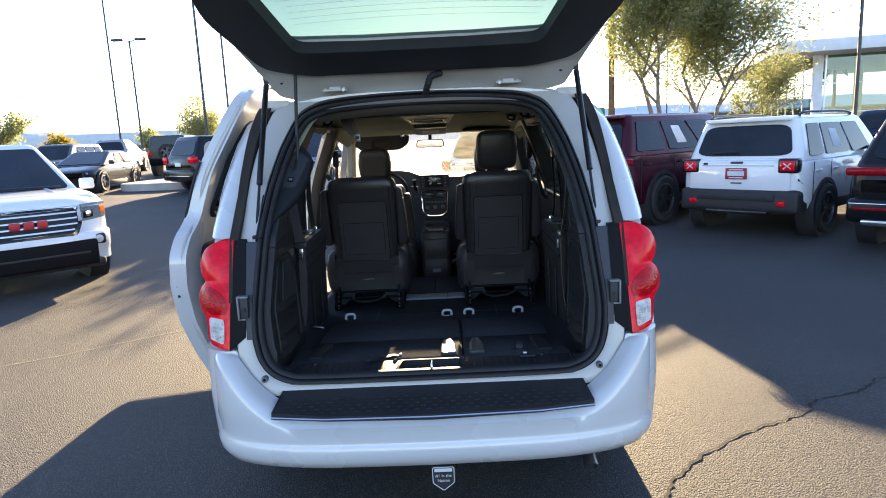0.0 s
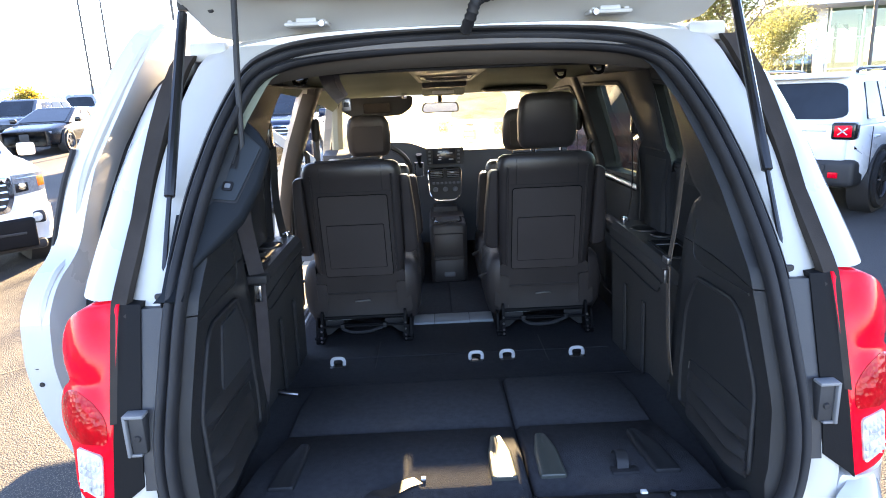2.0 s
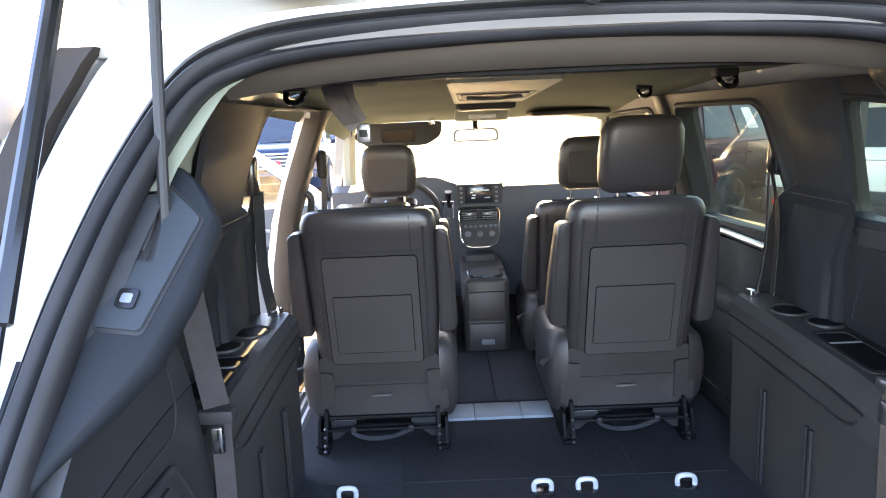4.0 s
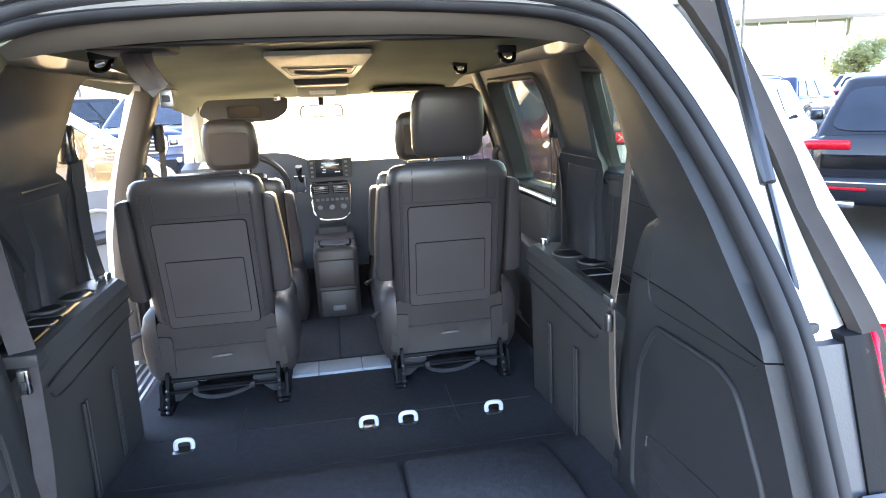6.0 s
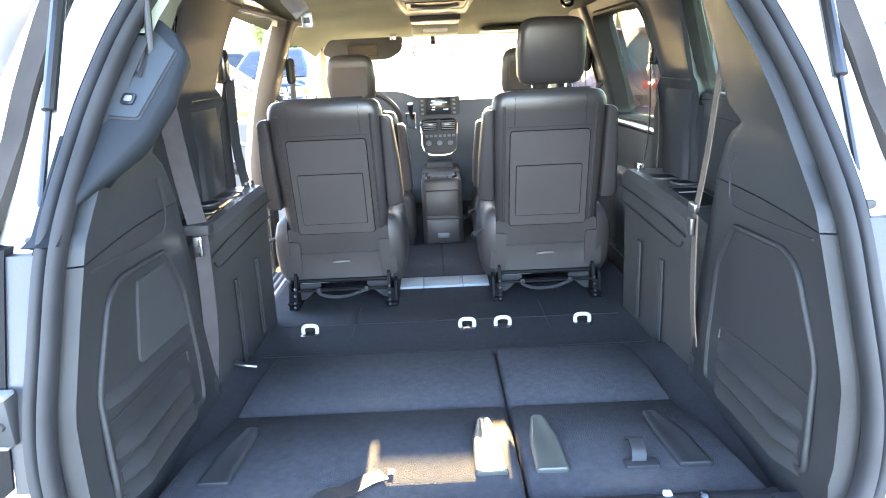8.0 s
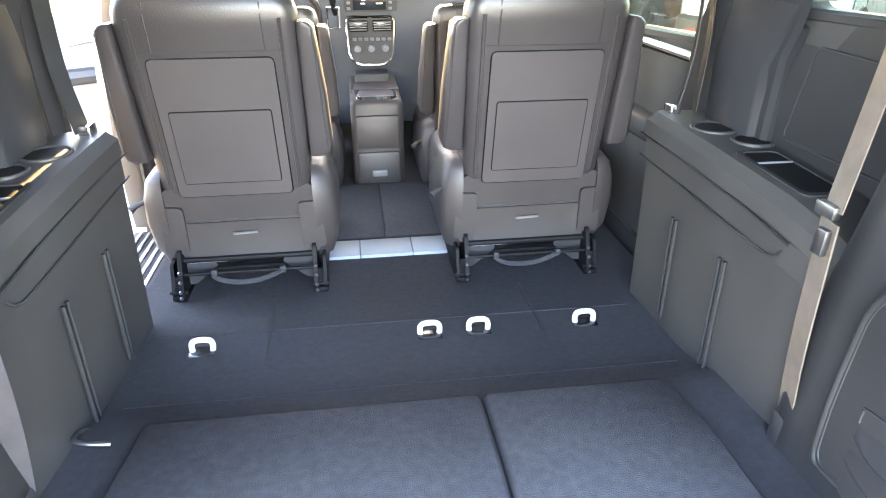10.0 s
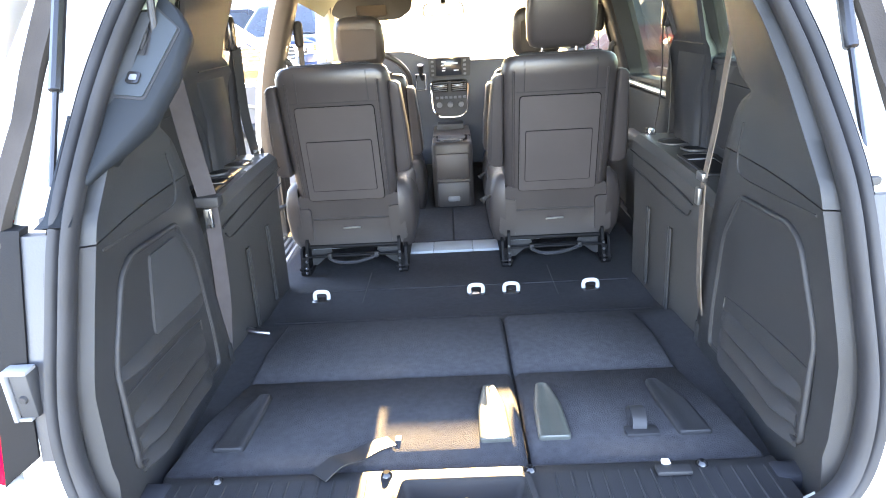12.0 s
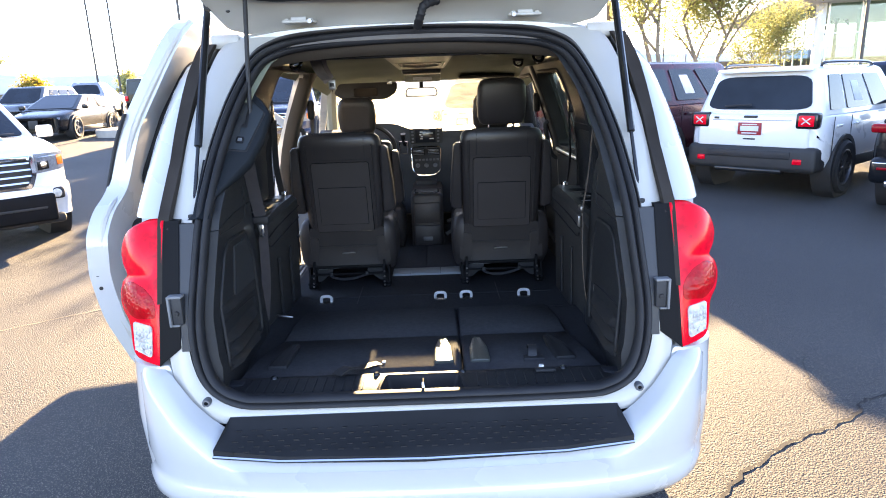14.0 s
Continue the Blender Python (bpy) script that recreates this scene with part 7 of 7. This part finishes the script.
wheel(v, Matrix.Translation((.05, -.14, 1.05)) @ Matrix.Rotation(-math.pi / 2, 4, "Z"), .40, .24, 5, RIM_DARK, "spare_wheel")
for sx in (1, -1):
    lamp(v, "tail_lamp", sx * .82 - .07, sx * .82 + .07, -.05, .05, .88, 1.1, RED_LENS, "square red tail lamp", .015)
# white SUV ahead of the minivan
small_suv((.58, 9.5), ROW_TURN, "white compact SUV parked ahead with a red dealer plate")
# cars in front of the showroom
for i, (x, y, h, c, lab) in enumerate(((13.2, 17.0, 60, P_NAVY, "dark blue car in the row before the showroom"), (17.2, 21.5, 55, P_WHITE, "white car in the row before the showroom"), (22.0, 23.0, 60, P_WHITE, "white car near the showroom"), (25.5, 26.0, 235, P_GREY, "grey car near the showroom"), (29.5, 26.5, 240, P_WHITE, "white car by the showroom front"))):
    v = vehicle("parked_car", lab, "car", (x, y), h, c, 4.6, 1.85, 1.62, 1.0, suv_stations(4.6, 1.0, .95), (.12, 3.5, .6, 2.8), .19, (.95, 3.7), .35, ((.08, .26), (.3, .55), (.585, .82)), ALU)
    for sx in (1, -1):
        lamp(v, "tail_lamp", sx * .7 - .15, sx * .7 + .15, -.03, .15, .8, .95, RED_LENS, "red tail lamp", .03)


# ---- trees, lamps and buildings ----
BARK = mat("bark", (0.26, 0.205, 0.155), rough=0.9, var=0.3, scale=12, bump=0.8, bscale=60, dist=0.02)


def leaf_mat(name, col):
    m = mat(name, col, rough=0.6, var=0.35, scale=1.2, bump=0.0)
    n, l = m.node_tree.nodes, m.node_tree.links
    b = n["Principled BSDF"]
    tl, mx = n.new("ShaderNodeBsdfTranslucent"), n.new("ShaderNodeMixShader")
    tl.inputs["Color"].default_value = (min(.9, col[0] * 1.5), min(.9, col[1] * 1.5), col[2] * 1.2, 1)
    mx.inputs["Fac"].default_value = 0.50
    l.new(b.outputs["BSDF"], mx.inputs[1])
    l.new(tl.outputs["BSDF"], mx.inputs[2])
    l.new(mx.outputs["Shader"], n["Material Output"].inputs["Surface"])
    return m


LEAF = leaf_mat("olive_leaves", (0.24, 0.25, 0.115))
LEAF_Y = leaf_mat("yellow_leaves", (0.26, 0.19, 0.03))
LEAF_D = leaf_mat("green_leaves", (0.08, 0.12, 0.045))


def tree(at, h, spread, label, leaf=LEAF, n=3500, seed=1, size=.16, trunk=.16, low=.25):
    rg = random.Random(seed)
    t = thing("tree", label, "tree", "lot trees", at=pose(at[0], at[1], ground_z(at[1])))
    bm = bmesh.new()
    ends = []

    def limb(p, d, length, r, depth):
        pts, q = [p.copy()], p.copy()
        for i in range(4):
            d = (d + Vector((rg.uniform(-.25, .25), rg.uniform(-.25, .25), rg.uniform(-.05, .2)))).normalized()
            q = q + d * length / 4
            pts.append(q.copy())
        tube(bm, pts, [r * (1 - .14 * i) for i in range(5)], 6)
        if depth <= 2:
            ends.extend(pts[1:])
        if depth == 0:
            return
        for k in range(rg.randint(3, 4)):
            a = rg.uniform(0, 2 * math.pi)
            nd = (d * .55 + Vector((math.cos(a), math.sin(a), rg.uniform(.0, .6))) * .75).normalized()
            limb(pts[rg.randint(2, 4)], nd, length * rg.uniform(.55, .8), r * .5, depth - 1)
    for k in range(rg.randint(2, 3)):
        a = rg.uniform(0, 2 * math.pi)
        limb(Vector((0, 0, 0)), Vector((.25 * math.cos(a), .25 * math.sin(a), 1)).normalized(), h * .42, trunk, 3)
    mx_ = max(e.z for e in ends)
    for v_ in bm.verts:
        v_.co = Vector((v_.co.x * spread, v_.co.y * spread, v_.co.z * h / mx_ * .95))
    part("trunk", bm, BARK, t, "rough brown trunk and limbs", smooth=60)
    lv, lf = [], []
    for i in range(n):
        e = rg.choice(ends)
        c = Vector((e.x * spread, e.y * spread, e.z * h / mx_ * .95)) + Vector((rg.gauss(0, .36), rg.gauss(0, .36), rg.gauss(0, .34))) * (h / 7)
        if c.z < h * low:
            continue
        a = Vector((rg.gauss(0, 1), rg.gauss(0, 1), rg.gauss(0, 1))).normalized()
        b = a.orthogonal().normalized()
        s = size * rg.uniform(.5, 1.2)
        k = len(lv)
        lv += [c - a * s, c + b * s * .45, c + a * s, c - b * s * .45]
        lf.append((k, k + 1, k + 2, k + 3))
    me = bpy.data.meshes.new("crown")
    me.from_pydata([tuple(p) for p in lv], [], lf)
    me.materials.append(leaf)
    cr = new("crown", me)
    cr.parent = t
    tagged(cr, "loose small-leaved crown", kind="stuff")
    return t


tree((10.3, 27.0), 9.6, 1.05, "tall thinning olive-green tree behind the row", LEAF, 34000, 3, .10, .12, .08)
tree((13.2, 29.0), 9.2, 1.0, "broad olive tree behind the parked cars", LEAF, 34000, 8, .10, .12, .06)
tree((-5.0, 23.0), 4.3, 1.2, "olive tree ahead of the parked minivan", LEAF, 26000, 31, .11, .09, .1)
tree((-3.0, 24.5), 4.2, 1.1, "olive tree ahead of the parked minivan", LEAF, 24000, 37, .11, .09, .1)
tree((17.7, 33.5), 5.4, .9, "sparse small green tree", LEAF, 9000, 5, .085, .07, .12)
tree((-14.6, 36.0), 4.6, .8, "bushy green tree beyond the lamps", LEAF, 7000, 7, .085, .06, .1)
tree((-30.6, 40.0), 4.6, 1.4, "wide green tree at the lot's edge", LEAF, 12000, 9, .14, .16, .1)
tree((-25.6, 40.0), 2.7, .9, "yellow-leaved shrub at the lot's edge", LEAF_Y, 5000, 12, .11, .08, .02)
tree((-26.0, 55.0), 3.6, 1.2, "green shrub before the low building", LEAF, 2500, 14, .14, .08, .05)

tree((25.5, 27.5), 3.6, 1.0, "small rounded tree before the showroom", LEAF, 6000, 21, .10, .10, .2)
tree((30.0, 27.0), 1.4, 1.6, "low green hedge before the showroom", LEAF_D, 6000, 22, .09, .05, .02)
tree((28.0, 27.3), 1.3, 1.5, "low green hedge before the showroom", LEAF, 6000, 23, .09, .05, .02)
POLE = mat("painted_steel_pole", (0.07, 0.065, 0.06), rough=0.5, metal=0.4, var=0.15, scale=3, bump=0.1)
WOOD_POLE = mat("weathered_wood", (0.20, 0.13, 0.08), rough=0.9, var=0.3, scale=5, bump=0.6, bscale=40, dist=0.01)


def street_lamp(at, h, arms, label):
    t = thing("street_lamp", label, "lamp post", "lot lamps", at=pose(at[0], at[1], ground_z(at[1])))
    part("pole", tube(bmesh.new(), [(0, 0, 0), (0, 0, h * .5), (0, 0, h)], [.075, .062, .05], 10), POLE, t)
    part("base", lathe(bmesh.new(), [(0, .6), (.28, .6), (.3, .55), (.3, 0)], 16, Matrix.Rotation(-math.pi / 2, 4, "Y")), CONCRETE, t, "round concrete base")
    for dx, rise in arms:
        part("arm", tube(bmesh.new(), curve_pts([(0, 0, h - .1), (dx * .5, 0, h + rise * .7), (dx, 0, h + rise)], 5), .03, 6), POLE, t)
        part("lamp_head", B(dx - .35, dx + .35, -.16, .16, h + rise - .05, h + rise + .09, bev=.04), POLE, t, "flat dark lamp head")
    return t


street_lamp((-23.0, 43.0), 16.0, ((-.8, .1), (.8, .1)), "tall dark steel lamp post")
street_lamp((-19.6, 39.0), 8.1, ((-.75, .05), (.75, .05)), "double-headed dark lamp post")
street_lamp((-11.2, 28.0), 8.6, ((1.1, .3),), "curved-arm dark lamp post")
street_lamp((-12.4, 35.0), 10.0, ((-.7, .05),), "single-headed dark lamp post")
street_lamp((16.5, 23.0), 12.0, ((-.7, .05), (.7, .05)), "tall dark lamp post in the lot")
street_lamp((22.0, 60.0), 10.0, ((-1.4, .4),), "distant grey street lamp post")
street_lamp((30.0, 75.0), 10.0, ((1.4, .4),), "distant grey street lamp post")
up_ = thing("utility_pole", "weathered wooden utility pole", "utility pole", at=pose(9.2, 32.0, 0))
part("shaft", tube(bmesh.new(), [(0, 0, 0), (0, 0, 5), (0, 0, 10.5)], [.2, .17, .13], 10), WOOD_POLE, up_)
part("crossarm", B(-1.1, 1.1, -.06, .06, 9.6, 9.75, bev=.01), WOOD_POLE, up_)

island = thing("kerb_island", "pale curved concrete kerb island", "kerb", at=pose(-10.6, 20.6, .235))
bm = bmesh.new()
pl = rounded([(-1.3, .5), (-.9, -.9), (1.5, -1.2), (2.6, .2), (2.4, 3.0), (-.6, 3.4)], 1.0, 6)
ring_loft(bm, [[(p.x, p.y, 0) for p in pl], [(p.x, p.y, .30) for p in pl], [(p.x * .985, p.y * .985, .33) for p in pl]])
part("kerb", bm, CONCRETE, island)

STUCCO = mat("pale_stucco", (0.76, 0.77, 0.78), rough=0.85, var=0.08, scale=1.5, bump=0.3, bscale=40)
BROWN_WALL = mat("brown_block_wall", (0.25, 0.20, 0.16), rough=0.9, var=0.15, scale=2, bump=0.4, bscale=30)
SHOW_GLASS = glass("showroom_glass", (0.62, 0.74, 0.68))
ROOF_BLUE = mat("pale_metal_roof", (0.56, 0.60, 0.62), rough=0.5, var=0.06, scale=1, bump=0.1)
hall = thing("low_building", "long low building with a pale blue-grey fascia", "building", at=pose(-50, 85, 0))
part("wall", B(-26, 34, 0, 12, 0, 2.6, bev=.05), BROWN_WALL, hall)
part("fascia", B(-27, 35, -.6, 13, 2.55, 4.6, bev=.05), ROOF_BLUE, hall, "pale blue-grey fascia")
wall_far = thing("boundary_wall", "long grey block boundary wall", "wall", at=pose(25, 62, 0), kind="structure")
part("wall", B(-22, 60, 0, .3, 0, 3.0, bev=.03), BROWN_WALL, wall_far)
part("coping", B(-22, 60, -.05, .35, 3.0, 3.12, bev=.03), STUCCO, wall_far)
gs = thing("road_sign", "small green road sign on posts", "sign", at=pose(15.0, 60.5, 0))
part("sign_board", B(-1.1, 1.1, -.03, .03, 3.2, 4.0, bev=.02), mat("sign_green", (0.02, 0.22, 0.10), rough=0.5, bump=0.0), gs)
part("post", tube(bmesh.new(), [(0, .05, 0), (0, .05, 4.0)], .05, 8), POLE, gs)

show = thing("showroom", "glass-walled showroom with a flat white overhanging roof", "building", at=pose(28.2, 42.5, 0, 0, 0, -14))
part("roof", B(-5.0, 26, -2.6, 22, 6.2, 7.0, bev=.06), STUCCO, show, "flat white overhanging roof")
part("floor_slab", B(-2.2, 24.2, -.3, 18.5, 0, .15, bev=.02), CONCRETE, show)
part("corner_pillar", B(-1.95, -1.40, -.2, .35, .15, 6.2, bev=.03), STUCCO, show)
for k in range(13):
    x = -1.2 + k * 2.0
    part("mullion", B(x - .05, x + .05, -.05, .12, .15, 6.2), ALU, show)
    if k < 12:
        for z0, z1 in ((.2, 2.2), (2.26, 4.2), (4.26, 6.15)):
            part("window_pane", B(x + .05, x + 1.95, .02, .05, z0, z1), SHOW_GLASS, show)
for k in range(8):
    y = .6 + k * 2.2
    part("mullion", B(-1.85, -1.75, y - .05, y + .05, .15, 6.2), ALU, show)
    for z0, z1 in ((.2, 2.2), (2.26, 4.2), (4.26, 6.15)):
        part("window_pane", B(-1.82, -1.79, y + .05, y + 2.15, z0, z1), SHOW_GLASS, show)
for z in (2.23, 4.23):
    part("transom", B(-1.3, 22.8, -.04, .1, z - .03, z + .03), ALU, show)
part("facade", sheet([(9.0, .15), (9.0, 6.2), (26, 6.2), (26, .15)], [[(11, .6), (11, 3.2), (15.5, 3.2), (15.5, .6)], [(18, .6), (18, 3.2), (24, 3.2), (24, .6)]], lambda x, z: (x, -.5, z), lambda x, z: (x, -.15, z), 1.5), STUCCO, show, "white stucco front wall")
for x0 in (11, 18):
    part("canopy", B(x0 - .4, x0 + 5, -1.3, -.5, 3.3, 3.5, bev=.03), BROWN_WALL, show)
for x in (3, 9, 15):
    part("inner_column", B(x - .25, x + .25, 6, 6.5, .15, 6.2, bev=.03), STUCCO, show)


def palm(at, h, seed):
    rg = random.Random(seed)
    t = thing("palm_tree", "tall palm with a ragged crown of fronds", "palm tree", "palms", at=pose(at[0], at[1], ground_z(at[1])))
    part("trunk", tube(bmesh.new(), [(0, 0, 0), (.1, 0, h * .5), (.05, 0, h)], [.2, .16, .14], 8), BARK, t)
    for k in range(22):
        a, lift = rg.uniform(0, 2 * math.pi), rg.uniform(-.5, .9)
        pts = [Vector((.05 + math.cos(a) * s * 1.5, math.sin(a) * s * 1.5, h + lift * s * 1.1 - s * s * .9)) for s in (0, .35, .7, 1.0)]
        rings = []
        for i, p in enumerate(pts):
            wd = (.05, .28, .22, .02)[i]
            sd = Vector((-math.sin(a), math.cos(a), 0)) * wd
            rings.append([p - sd + Vector((0, 0, -.06)), p + Vector((0, 0, .03)), p + sd + Vector((0, 0, -.06)), p + Vector((0, 0, .0))])
        part("frond", ring_loft(bmesh.new(), rings), LEAF_D, t)
    return t


palm((33.0, 55.0), 5.2, 1)
palm((36.0, 56.5), 6.4, 2)
palm((52.0, 60.0), 6.0, 3)

# hills on the horizon, the distance haze put into their pale colour
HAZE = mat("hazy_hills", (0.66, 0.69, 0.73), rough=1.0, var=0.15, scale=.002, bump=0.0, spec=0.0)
bm = bmesh.new()
rg = random.Random(4)
rings = []
for k in range(61):
    a = radians(-75 + k * 2.5)
    hgt = 64 + 22 * noise.noise(Vector((k * .23, 0, 0))) + 10 * noise.noise(Vector((k * .8, 3, 0)))
    d = 1700
    rings.append([(d * math.sin(a), d * math.cos(a), -2), ((d + 150) * math.sin(a), (d + 150) * math.cos(a), hgt), ((d + 400) * math.sin(a), (d + 400) * math.cos(a), hgt * .8), ((d + 500) * math.sin(a), (d + 500) * math.cos(a), -2)])
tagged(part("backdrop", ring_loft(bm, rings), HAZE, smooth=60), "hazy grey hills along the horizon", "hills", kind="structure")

# cracks in the asphalt
CRACK = mat("crack_shadow", (0.012, 0.012, 0.012), rough=1.0, var=0.3, scale=20, bump=0.3)
CRACK_PALE = mat("sandy_crack_fill", (0.22, 0.18, 0.12), rough=1.0, var=0.3, scale=20, bump=0.5)
for pts, wd, m_ in (([(.95, -.10), (1.08, .24), (1.5, .6), (2.05, .88), (2.15, 1.0), (2.5, 1.12), (2.79, 1.31), (3.6, 1.5)], .018, CRACK), ([(-6.0, 1.6), (-4.6, 1.75), (-3.3, 2.35), (-2.4, 3.0), (-1.7, 3.3), (-1.2, 3.7)], .014, CRACK_PALE), ([(2.05, .88), (1.98, 1.1), (2.2, 1.6)], .005, CRACK)):
    rg = random.Random(len(pts))
    line = []
    for p in curve_pts([(x, y, 0) for x, y in pts], 14):
        line.append(p + Vector((rg.gauss(0, .007), rg.gauss(0, .007), .004)))
    bm = bmesh.new()
    l_, r_ = [], []
    for i, p in enumerate(line):
        t = (line[min(i + 1, len(line) - 1)] - line[max(i - 1, 0)]).normalized()
        nn = Vector((-t.y, t.x, 0)) * wd * rg.uniform(.25, 1) / 2
        l_.append(bm.verts.new(p + nn))
        r_.append(bm.verts.new(p - nn))
    for i in range(len(line) - 1):
        bm.faces.new((l_[i], l_[i + 1], r_[i + 1], r_[i]))
    part("crack", bm, m_, ground, smooth=0)
